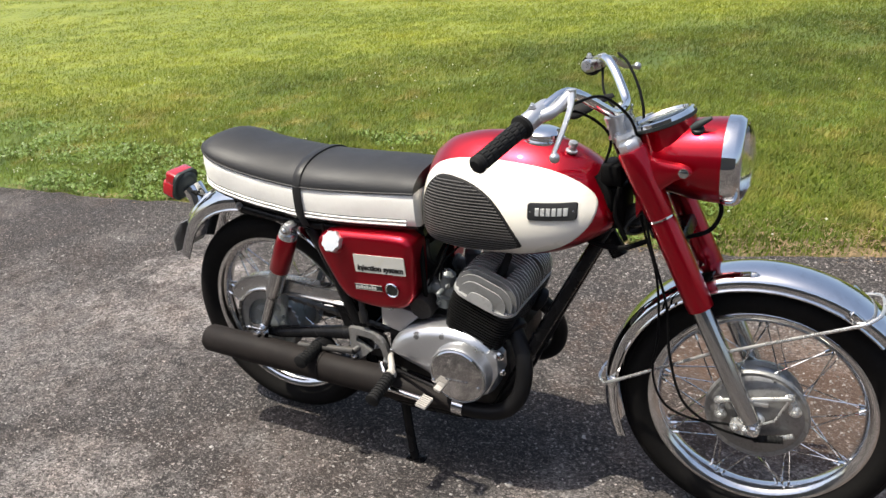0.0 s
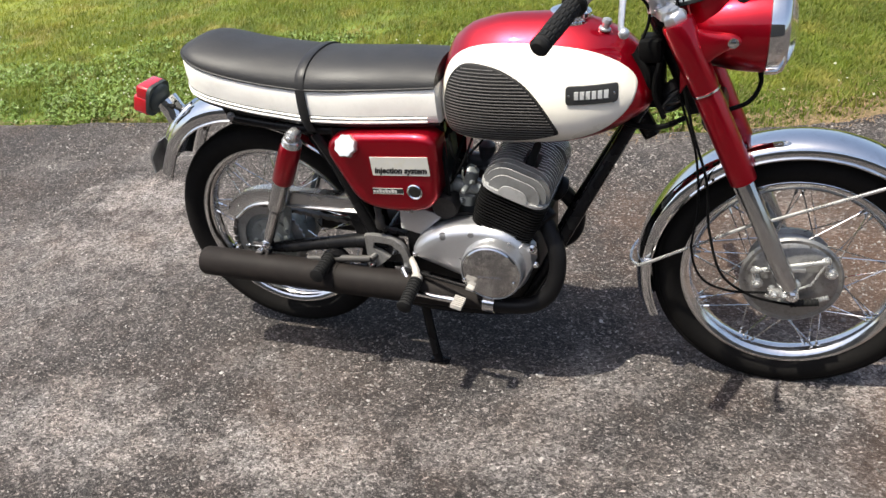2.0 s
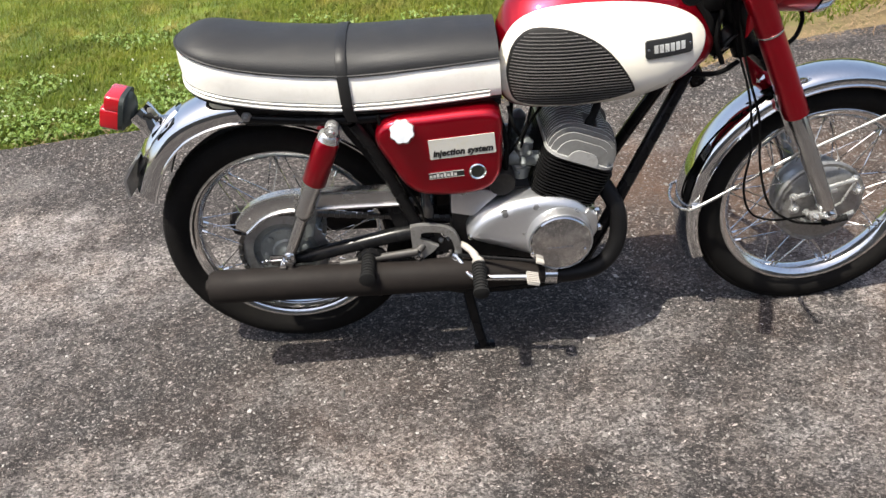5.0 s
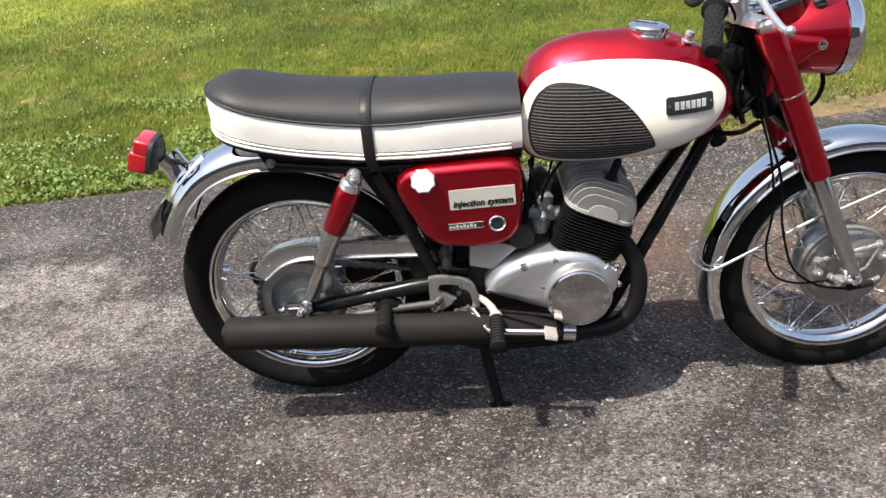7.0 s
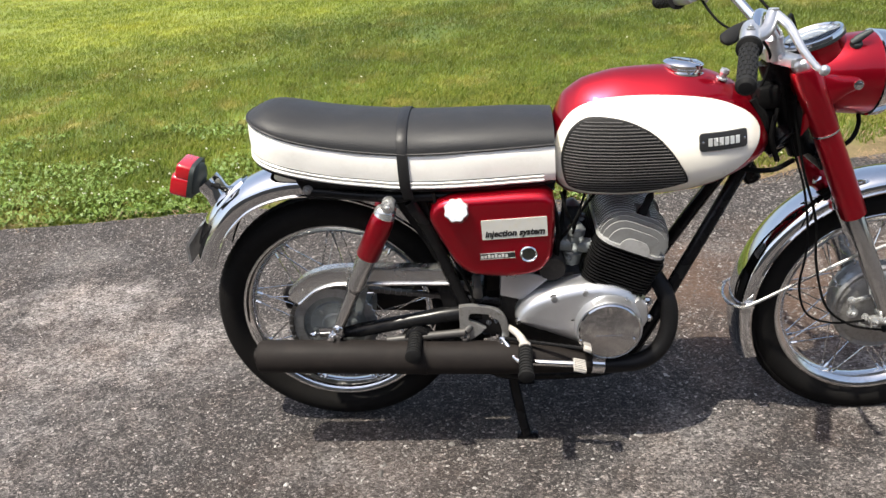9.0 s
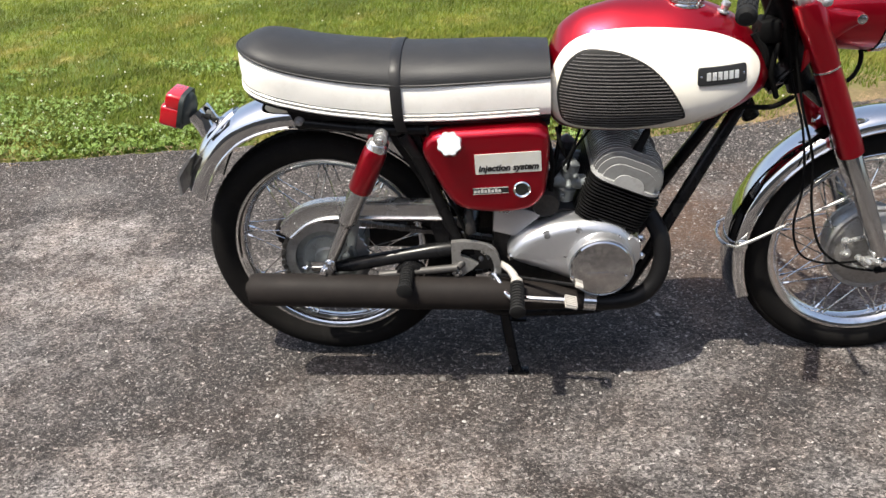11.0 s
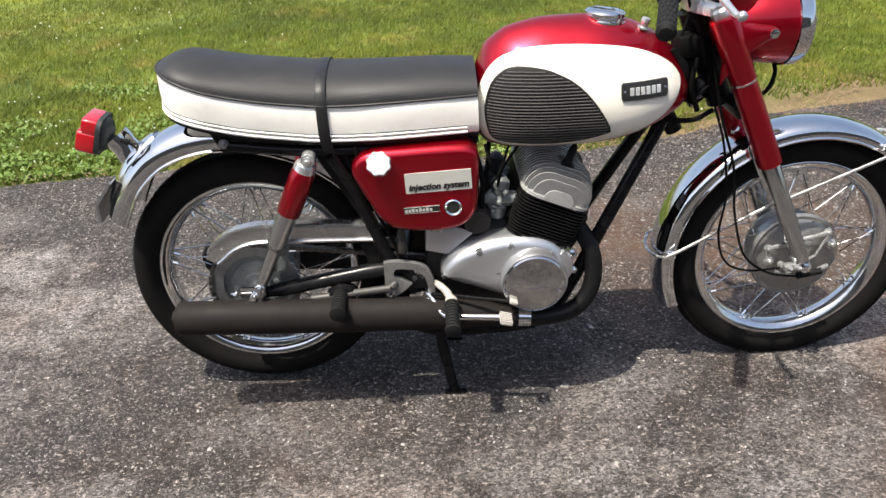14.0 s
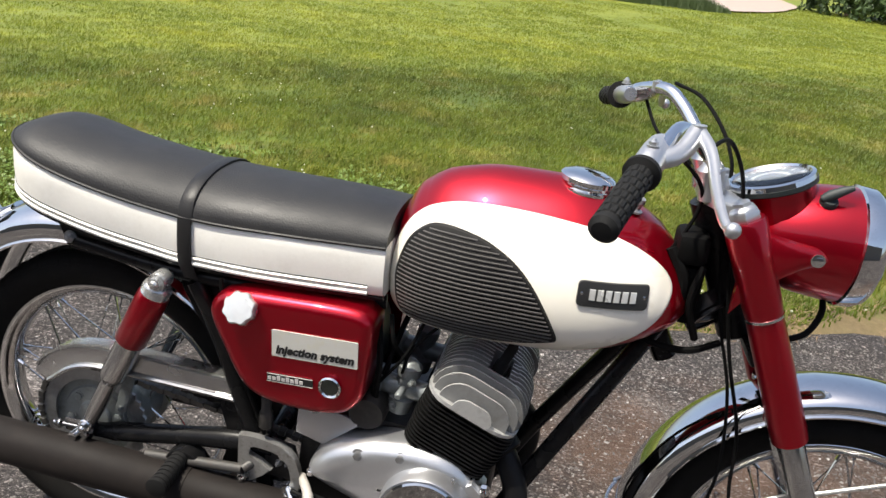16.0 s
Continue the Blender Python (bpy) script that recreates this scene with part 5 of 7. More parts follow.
def on_tank(outline, lift, edge, k=7, smooth=4, sides=(-1, 1)):
    """A sheet that follows the tank's side within an outline, raised by lift, with a rounded rim."""
    bm = bmesh.new()
    pts = spline([(x, z, 0) for x, z in outline], smooth, True) if smooth else [V(x, z, 0) for x, z in outline]
    cx, cz = sum(q.x for q in pts) / len(pts), sum(q.y for q in pts) / len(pts)
    for s in sides:
        rings = []
        for j in range(k + 3):
            f = min(j / k, 1.0)
            up = lift if j < k else (lift * 0.75, lift * 0.3, -edge)[j - k]
            g = (1 - (1 - f) ** 2.2) * (0.985 if j < k else (0.996, 1.0, 1.0)[j - k]) if j else 0.02
            ring = []
            for q in pts:
                x, z = cx + (q.x - cx) * g, cz + (q.y - cz) * g
                ring.append(V(x, s * (tank_half(x, z) + up), z))
            rings.append(ring)
        loops(bm, rings, cap0=True, cap1=False)
    return bm


PANEL = ((0.532, 0.748), (0.539, 0.791), (0.565, 0.835), (0.608, 0.861), (0.679, 0.872), (0.784, 0.869), (0.867, 0.856), (0.928, 0.831), (0.962, 0.802), (0.968, 0.774), (0.948, 0.735), (0.892, 0.691), (0.808, 0.666), (0.704, 0.659), (0.600, 0.662), (0.551, 0.675), (0.534, 0.700))
PADLINE = ((0.546, 0.732), (0.548, 0.763), (0.561, 0.800), (0.581, 0.823), (0.604, 0.835), (0.639, 0.836), (0.684, 0.828), (0.729, 0.807), (0.762, 0.779), (0.791, 0.740), (0.811, 0.700), (0.800, 0.689), (0.742, 0.674), (0.670, 0.669), (0.586, 0.675), (0.556, 0.689))
for s in (-1, 1):
    part("cream_panel", on_tank(PANEL, 0.0036, 0.004, 26, smooth=7, sides=(s,)), M_CREAM, tank, "cream painted oval side panel", 60)
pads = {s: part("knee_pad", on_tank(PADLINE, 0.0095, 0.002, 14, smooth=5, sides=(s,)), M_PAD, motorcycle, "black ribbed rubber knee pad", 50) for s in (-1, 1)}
loop = [(q.x, q.y) for q in spline([(x, z, 0) for x, z in PADLINE], 4, True)]
cx, cz = 0.664, 0.752
loop = [(cx + (x - cx) * 0.955, cz + (z - cz) * 0.95) for x, z in loop]
for i in range(25):
    z = 0.6750 + 0.0066 * i
    hits = sorted(a[0] + (b[0] - a[0]) * (z - a[1]) / (b[1] - a[1]) for a, b in zip(loop, loop[1:] + loop[:1]) if (a[1] - z) * (b[1] - z) < 0)
    if len(hits) < 2 or hits[-1] - hits[0] < 0.02:
        continue
    for s in (-1, 1):
        bm = bmesh.new()
        rings = []
        for x in np.linspace(hits[0], hits[-1], 14):
            y = tank_half(x, z)
            rings.append([V(x, s * (y + 0.008), z - 0.0014), V(x, s * (y + 0.0116), z - 0.0008), V(x, s * (y + 0.0116), z + 0.0008), V(x, s * (y + 0.008), z + 0.0014)])
        loops(bm, rings)
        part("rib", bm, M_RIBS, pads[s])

# tank badge: a black oblong with plain bright bars
BX, BZ = 0.882, 0.779
badge_line = []
for dx, dz, t in ((0.046, 0.012, 0), (-0.046, 0.012, 90), (-0.046, -0.012, 180), (0.046, -0.012, 270)):
    for j in range(4):
        a = radians(t + 30 * j)
        badge_line.append((BX + dx + 0.006 * math.cos(a), BZ + dz + 0.006 * math.sin(a)))
badge_line = [(a[0] + (b[0] - a[0]) * k / 8, a[1] + (b[1] - a[1]) * k / 8) for a, b in zip(badge_line, badge_line[1:] + badge_line[:1]) for k in range(8 if math.dist(a, b) > 0.01 else 1)]
for s in (-1, 1):
    badge = part("tank_badge", on_tank(badge_line, 0.0075, 0.0, 8, 0, (s,)), M_INK, motorcycle, "black oblong badge with bright bars", 40)
    for i in range(6):
        x = BX + (i - 2.5) * 0.0118
        bar_line = [(x + u * 0.0046, BZ + v * 0.0082) for u, v in ((-1, -1), (0, -1), (1, -1), (1, 0), (1, 1), (0, 1), (-1, 1), (-1, 0))]
        part("bar", on_tank(bar_line, 0.0092, -0.0065, 3, 0, (s,)), M_CAPWHITE, badge)
    for x in (BX - 0.045, BX + 0.045):
        bm = bmesh.new()
        lathe(bm, ((0.003, 0), (0.003, 0.0015), (0, 0.003)), axis_at(V(x, s * (tank_half(x, BZ) + 0.006), BZ), (0, s, 0)), 10)
        part("rivet", bm, M_CHROME, badge)

# filler cap and breather
bm = bmesh.new()
cap_m = axis_at(V(0.818, 0.002, 0.897), (0.10, 0, 1))
lathe(bm, ((0.050, 0.0), (0.050, 0.004), (0.041, 0.006), (0.041, 0.010), (0.044, 0.012), (0.044, 0.019), (0.040, 0.023), (0.025, 0.027), (0.0, 0.028)), cap_m, 40)
part("filler_cap", bm, M_CHROME, tank, "round chrome filler cap", 40)
bm = bmesh.new()
lathe(bm, ((0.013, 0), (0.013, 0.003), (0.008, 0.005), (0.008, 0.012), (0.0105, 0.016), (0.009, 0.023), (0, 0.026)), axis_at(V(0.895, -0.030, 0.882), (0.3, -0.1, 1)), 18)
part("tank_knob", bm, M_ALU, tank, "small bright knob on the tank")

# ---- oil tank and side cover
COVER = ((0.250, 0.634), (0.264, 0.668), (0.300, 0.681), (0.375, 0.684), (0.485, 0.685), (0.520, 0.674), (0.529, 0.645), (0.523, 0.551), (0.513, 0.517), (0.484, 0.490), (0.422, 0.481), (0.347, 0.489), (0.306, 0.514), (0.274, 0.574))
smooth_cover = [(q.x, q.y) for q in spline([(x, z, 0) for x, z in COVER], 5, True)]
COVER_Y = 0.149
for s in (-1, 1):
    bm = bmesh.new()
    pillow(bm, smooth_cover, s * 0.075, s * COVER_Y, 0.020, 6)
    side = part("oil_tank" if s < 0 else "side_cover", bm, M_RED, motorcycle, "glossy red side tank with filler cap and label" if s < 0 else "glossy red side cover", 40)
    if s < 0:
        oil = side
bm = bmesh.new()
cm = axis_at(V(0.312, -0.150, 0.656), (0, -0.86, 0.5))
pts = []
prof = ((0.0, 0.018), (0.93, 0.018), (1.0, 0.015), (1.0, 0.004), (0.9, -0.002))
rings = []
for f, h in prof[::-1]:
    rings.append([cm @ V(0.0265 * f * (1 - 0.06 * math.cos(8 * t)) * math.cos(t), 0.0265 * f * (1 - 0.06 * math.cos(8 * t)) * math.sin(t), h) for t in (2 * math.pi * j / 48 for j in range(48))])
rings[-1] = [cm @ V(0.002 * math.cos(t), 0.002 * math.sin(t), 0.0185) for t in (2 * math.pi * j / 48 for j in range(48))]
loops(bm, rings)
part("oil_filler_cap", bm, M_CAPWHITE, oil, "scalloped bright oil filler cap", 30)
bm = bmesh.new()
lathe(bm, ((0.027, -0.012), (0.027, 0.001), (0.022, 0.003)), cm, 24)
part("filler_neck", bm, M_RED, oil)
LAB = V(0.437, -COVER_Y - 0.0025, 0.609)
LM = Matrix.Translation(LAB) @ Matrix.Rotation(radians(90), 4, "X") @ Matrix.Rotation(radians(1.5), 4, "Z")
bm = bmesh.new()
oblong(bm, 0.0725, 0.0235, -0.001, 0.0012, 0.002, LM)
label_plate = part("label_plate", bm, M_PLATE, oil, "silver label plate with black lettering")
bm = lettering("injection system", 0.0202, 0.22, 0.0008)
part("lettering", bm, M_INK, label_plate, "black slanted lettering", 38, LM @ Matrix.Translation(V(0.0, -0.0165, 0.0016)))
bm = bmesh.new()
oblong(bm, 0.0395, 0.0072, -0.001, 0.0012, 0.001, LM @ Matrix.Translation(V(-0.042, -0.0645, 0)))
emblem = part("emblem_ground", bm, M_INK, oil, "narrow black emblem strip")
bm = bmesh.new()
for i, tall in enumerate((0, 0, 1, 0, 1, 0, 1, 0)):
    box(bm, LM @ Matrix.Translation(V(-0.0765 + 0.0078 * i, -0.0655 + (0.0012 if tall else 0.0), 0.0014)), 0.0058, 0.0086 if tall else 0.0062, 0.0012)
part("emblem_bars", bm, M_SILVERLINE, emblem, "pale bars in a row")
bm = bmesh.new()
for dz in (-0.0715, -0.0575):
    box(bm, LM @ Matrix.Translation(V(-0.042, dz, 0.0012)), 0.079, 0.0008, 0.0012)
part("emblem_edge", bm, M_SILVERLINE, emblem)
bm = bmesh.new()
gm = axis_at(V(0.466, -COVER_Y - 0.0022, 0.545), RIGHT)
ringed(bm, ((0.0145, 0.0), (0.0195, 0.0), (0.0195, 0.004), (0.017, 0.006), (0.0145, 0.004)), gm, 28)
sight = part("sight_glass_ring", bm, M_CHROME, oil, "round chrome-rimmed oil sight glass")
bm = bmesh.new()
lathe(bm, ((0.0145, 0.0), (0.0145, 0.003), (0.010, 0.0045), (0, 0.005)), gm, 24)
part("sight_glass", bm, M_SIGHT, sight)
bm = bmesh.new()
lathe(bm, ((0.0142, -0.0005), (0.0142, 0.0008), (0, 0.0008)), gm, 24)
part("sight_back", bm, M_DULL, sight)

# ---- engine
bm = bmesh.new()
body = [(0.385, 0.235), (0.40, 0.44), (0.47, 0.462), (0.56, 0.452), (0.62, 0.462), (0.70, 0.452), (0.74, 0.40), (0.735, 0.27), (0.70, 0.215), (0.45, 0.21)]
prism(bm, body, 0.125, -0.092, 0.01, 2)
engine = part("engine", bm, M_DARK, motorcycle, "parallel twin two-stroke engine with silver covers")
CASE = ((0.430, 0.366), (0.440, 0.396), (0.470, 0.424), (0.520, 0.446), (0.570, 0.456), (0.622, 0.458), (0.672, 0.448), (0.704, 0.427), (0.722, 0.392), (0.726, 0.340), (0.710, 0.296), (0.680, 0.276), (0.640, 0.274), (0.590, 0.292), (0.520, 0.322), (0.460, 0.346))
bm = bmesh.new()
pillow(bm, [(q.x, q.y) for q in spline([(x, z, 0) for x, z in CASE], 4, True)], -0.095, -0.160, 0.034, 8)
part("crankcase_cover", bm, M_ALU, engine, "smooth silver crankcase cover", 40)
DISC = V(0.641, 0, 0.356)
bm = bmesh.new()
lathe(bm, ((0.088, 0.105), (0.083, 0.125), (0.0785, 0.145), (0.0765, 0.165), (0.0755, 0.185), (0.0738, 0.1885), (0.0712, 0.187), (0.0, 0.187)), axis_at(DISC, (0.01, -1, 0)), 56)
prism(bm, [(0.690, 0.290), (0.700, 0.29), (0.735, 0.355), (0.735, 0.395), (0.715, 0.415), (0.690, 0.40)], -0.10, -0.152, 0.008, 2)
part("clutch_boss", bm, M_ALU, engine, "round silver boss", 30)
bm = bmesh.new()
lathe(bm, ((0.0702, 0.187), (0.0702, 0.1895), (0.067, 0.192), (0.0, 0.1935)), axis_at(DISC, (0.01, -1, 0)), 56)
for i in range(6):
    box(bm, Matrix.Translation(DISC + V(-0.026 + 0.0105 * i, -0.1945, -0.012)), 0.006, 0.001, 0.006)
part("clutch_disc", bm, M_POLISHED, engine, "polished round cover disc", 30)
for p, y, r in (((0.521, 0.427), 0.150, 0.0080), ((0.593, 0.437), 0.149, 0.0080), ((0.438, 0.368), 0.143, 0.006), ((0.735, 0.400), 0.138, 0.009), ((0.740, 0.356), 0.135, 0.006), ((0.577, 0.334), 0.193, 0.004), ((0.698, 0.334), 0.193, 0.004)):
    bm = bmesh.new()
    bolt(bm, V(p[0], -y, p[1]), RIGHT, r, 0.010 if r > 0.005 else 0.003, r > 0.008)
    part("cover_screw", bm, M_DULL if r == 0.0080 else M_CHROME, engine, "dull cover screw" if r == 0.0080 else "bright cover screw")
bm = bmesh.new()
prism(bm, [(0.396, 0.420), (0.400, 0.478), (0.47, 0.478), (0.515, 0.462), (0.448, 0.405)], -0.03, -0.118, 0.006, 2)
part("gearbox_cover", bm, M_ALU, engine, "flat silver gearbox cover")

# cylinders lean forward: e1 along the fins, e2 up the bore
e1, e2 = V(0.918, 0, -0.397), V(0.397, 0, 0.918)
TOPC = V(0.697, 0, 0.535)


def fin_at(up, along, half_along, half_y, thick, r=0.02, y0=0.0):
    """A rounded fin across the bore."""
    pts = []
    for ca, cy, t in ((half_along - r, half_y - r, 0), (-half_along + r, half_y - r, 90), (-half_along + r, -half_y + r, 180), (half_along - r, -half_y + r, 270)):
        for j in range(5):
            a = radians(t + 22.5 * j)
            pts.append((ca + r * math.cos(a), cy + r * math.sin(a)))
    c = TOPC + e1 * along + e2 * up + V(0, y0, 0)
    return [[c + e1 * u + V(0, v, 0) + e2 * h for u, v in pts] for h in (0, thick)]


bm = bmesh.new()
loops(bm, [fin_at(-0.125, 0, 0.070, 0.125, 0)[0], fin_at(0.0, 0, 0.070, 0.125, 0)[0]])
cyl = part("cylinder", bm, M_FINBLACK, engine, "black finned cylinder barrels")
for i in range(14):
    bm = bmesh.new()
    loops(bm, fin_at(-0.0060 - 0.0078 * i, 0.003, 0.082 - 0.0009 * max(0, i - 6), 0.146 - 0.001 * max(0, i - 8), 0.0030, 0.030))
    part("fin", bm, M_FINBLACK, cyl)
bm = bmesh.new()
loops(bm, [fin_at(-0.001, 0, 0.070, 0.118, 0)[0], fin_at(0.030, 0, 0.060, 0.10, 0)[0]])
head = part("cylinder_head", bm, M_HEADGAP, engine, "bare aluminium finned cylinder head")
bm = bmesh.new()
loops(bm, fin_at(-0.0005, 0, 0.0825, 0.1505, 0.007, 0.040))
part("head_flange", bm, M_HEAD, head, "bare cast lower flange")


def head_fin(y, half, high, notch):
    """An upright fin along the bike with rounded shoulders, some with a gap above the plug."""
    bm = bmesh.new()
    spans = ((-half, half),) if not notch else ((-half, -0.012), (0.026, half))
    for a, b in spans:
        pts = [(a + 0.004, 0.0)]
        r = min(high * 0.8, half * 0.75, (b - a) * (0.48 if not notch else 0.75))
        for j in range(7):
            t = radians(180 - 15 * j)
            pts.append((a + r + r * math.cos(t), high - r + r * math.sin(t)) if (not notch or a < -0.02) else (a + 0.002 * j, high - 0.002))
        for j in range(7):
            t = radians(90 - 15 * j)
            pts.append((b - r + r * math.cos(t), high - r + r * math.sin(t)) if (not notch or b > 0.03) else (b - 0.012 + 0.002 * j, high))
        pts.append((b - 0.004, 0.0))
        rings = [[TOPC + e1 * u + e2 * v + V(0, y + dy, 0) for u, v in pts] for dy in (-0.0017, 0.0017)]
        loops(bm, rings)
    return bm


for s in (-1, 1):
    for y, half, high, notch in ((0.150, 0.035, 0.030, 0), (0.140, 0.061, 0.048, 0), (0.129, 0.074, 0.060, 0), (0.118, 0.080, 0.068, 0), (0.107, 0.082, 0.074, 0), (0.096, 0.082, 0.067, 1), (0.085, 0.082, 0.069, 1), (0.074, 0.082, 0.071, 1), (0.063, 0.082, 0.072, 1), (0.052, 0.082, 0.073, 1), (0.041, 0.082, 0.073, 1), (0.030, 0.082, 0.073, 0), (0.018, 0.082, 0.073, 0), (0.006, 0.082, 0.072, 0)):
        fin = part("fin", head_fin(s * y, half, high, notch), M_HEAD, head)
        # faces across the bike take the darker colour, as painted shade; rims stay pale
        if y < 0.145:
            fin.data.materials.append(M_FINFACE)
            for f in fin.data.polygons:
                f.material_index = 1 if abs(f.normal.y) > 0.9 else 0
bm = bmesh.new()
for s in (-1, 1):
    lathe(bm, ((0.011, 0.03), (0.011, 0.075), (0.009, 0.08), (0.009, 0.11), (0.004, 0.12)), axis_at(TOPC + e1 * 0.006 + V(0, s * 0.068, 0), e2), 14)
    tube(bm, spline((TOPC + e1 * 0.006 + e2 * 0.118 + V(0, s * 0.068, 0), V(0.70, s * 0.05, 0.66), V(0.60, s * 0.03, 0.655)), 5), 0.004, 6)
part("spark_plug_cap", bm, M_GRIP, engine, "black spark plug caps and leads")

# carburettors, inlet stubs and hoses
for s in (-1, 1):
    bm = bmesh.new()
    c = V(0.572, s * 0.072, 0.520)
    lathe(bm, ((0.014, -0.045), (0.021, -0.040), (0.023, -0.020), (0.024, -0.012), (0.018, -0.008), (0.018, 0.030), (0.021, 0.032), (0.021, 0.048), (0.016, 0.052), (0.008, 0.060), (0, 0.062)), Matrix.Translation(c) @ Matrix.Rotation(radians(10), 4, "Y"), 22)
    lathe(bm, ((0.024, -0.045), (0.024, -0.038), (0.018, -0.034), (0.018, 0.045), (0.026, 0.048), (0.026, 0.055)), axis_at(c + V(0, 0, 0.004), (1, 0, -0.12)), 20)
    lathe(bm, ((0.007, 0), (0.007, 0.026), (0.004, 0.03)), axis_at(c + V(0.0, s * 0.016, 0.01), (0, s, 0)), 12)
    bolt(bm, c + V(0.016, s * 0.018, 0.025), (0, s, 0), 0.006, 0.008)
    bolt(bm, c + V(-0.012, s * 0.02, -0.022), (0, s, 0), 0.006, 0.008)
    part("carburettor", bm, M_HUB, engine, "small cast carburettor", 40)
    bm = bmesh.new()
    lathe(bm, ((0.027, 0.040), (0.030, 0.044), (0.027, 0.05), (0.030, 0.056), (0.028, 0.09), (0.03, 0.12)), axis_at(c + V(0, 0, 0.002), (-1, 0, -0.15)), 20)
    part("intake_boot", bm, M_GRIP, engine, "black rubber intake boot")
bm = bmesh.new()
for a, b, c, r in (((0.545, -0.09, 0.665), (0.556, -0.105, 0.62), (0.572, -0.072, 0.578), 0.004), ((0.60, -0.08, 0.66), (0.575, -0.10, 0.60), (0.535, -0.095, 0.54), 0.003), ((0.565, 0.02, 0.66), (0.55, -0.06, 0.60), (0.54, -0.09, 0.55), 0.005), ((0.63, -0.06, 0.655), (0.585, -0.095, 0.61), (0.57, -0.09, 0.56), 0.003), ((0.52, -0.08, 0.66), (0.535, -0.11, 0.59), (0.53, -0.105, 0.50), 0.006)):
    tube(bm, spline((a, b, c), 8), r, 6)
part("fuel_hose", bm, M_CABLE, engine, "black hoses and cables")
bm = bmesh.new()
lathe(bm, ((0.030, -0.05), (0.033, -0.04), (0.033, 0.04), (0.03, 0.05)), axis_at(V(0.52, -0.07, 0.49), (0, 1, 0.1)), 20)
box(bm, Matrix.Translation(V(0.46, 0, 0.56)), 0.10, 0.14, 0.12, 0.02)
part("air_box", bm, M_DARK, engine, "dark air box")
bm = bmesh.new()
lathe(bm, ((0.010, -0.03), (0.012, -0.028), (0.012, 0.0), (0.009, 0.004), (0.009, 0.03), (0.007, 0.034)), Matrix.Translation(V(0.345, -0.122, 0.452)), 14)
part("brake_switch", bm, M_DARK, chassis, "small grey brake light switch")

# ---- exhausts
for s in (-1, 1):
    ys = s * 0.152
    bm = bmesh.new()
    ctr = [V(-0.196, ys, 0.299), V(-0.188, ys, 0.2985), V(0.0, ys, 0.289), V(0.2, ys, 0.279), V(0.40, ys, 0.2705), V(0.47, ys, 0.2655), V(0.53, ys, 0.2585), V(0.59, ys, 0.2475), V(0.618, ys, 0.243)]
    m0 = axis_at(ctr[0], ctr[2] - ctr[0])
    tube(bm, ctr, [0.036, 0.040, 0.041, 0.041, 0.040, 0.037, 0.031, 0.0225, 0.021], 28)
    lathe(bm, ((0.018, -0.010), (0.018, 0.004), (0.030, 0.004)), m0, 20)
    tube(bm, (V(0.205, ys, 0.279), V(0.214, ys, 0.2785)), 0.0425, 28)
    muffler = part("muffler", bm, M_EXHAUST, motorcycle, "long matt black tubular muffler", 40)
    bm = bmesh.new()
    ringed(bm, ((0.021, 0.0), (0.0235, 0.001), (0.0235, 0.030), (0.021, 0.027)), axis_at(V(0.605, ys, 0.245), (1, 0, -0.1)), 24)
    part("pipe_clamp", bm, M_CHROME, muffler, "bright pipe clamp")
    bm = bmesh.new()
    tube(bm, spline((V(0.60, ys, 0.246), V(0.66, ys, 0.240), V(0.725, ys * 0.97, 0.246), V(0.768, ys * 0.92, 0.278), V(0.788, ys * 0.84, 0.33), V(0.785, ys * 0.72, 0.39), V(0.755, ys * 0.55, 0.445), V(0.725, ys * 0.47, 0.47)), 6), 0.0205, 20)
    lathe(bm, ((0.030, -0.012), (0.033, -0.008), (0.033, 0.008), (0.028, 0.012)), axis_at(V(0.752, ys * 0.54, 0.448), (0.55, s * 0.3, -0.5)), 22)
    part("header_pipe", bm, M_HEADER, muffler, "matt black exhaust header", 40)

# ---- footpegs, pedal and stand


def footpeg(a, b, r, rings, parent):
    bm = bmesh.new()
    a, b = Vector(a), Vector(b)
    L = (b - a).length
    prof = [(0.006, 0.0)]
    for i in range(rings):
        h0 = L * (0.06 + 0.86 * i / rings)
        prof += [(r, h0), (r, h0 + L * 0.86 / rings * 0.6), (r * 0.86, h0 + L * 0.86 / rings * 0.66), (r * 0.86, h0 + L * 0.86 / rings * 0.97)]
    prof += [(r * 1.12, L * 0.93), (r * 1.12, L), (r * 0.7, L * 1.03), (0, L * 1.03)]
    lathe(bm, prof, axis_at(a, b - a), 16)
    return part("footpeg", bm, M_GRIP, parent, "black ridged rubber footpeg", 30)


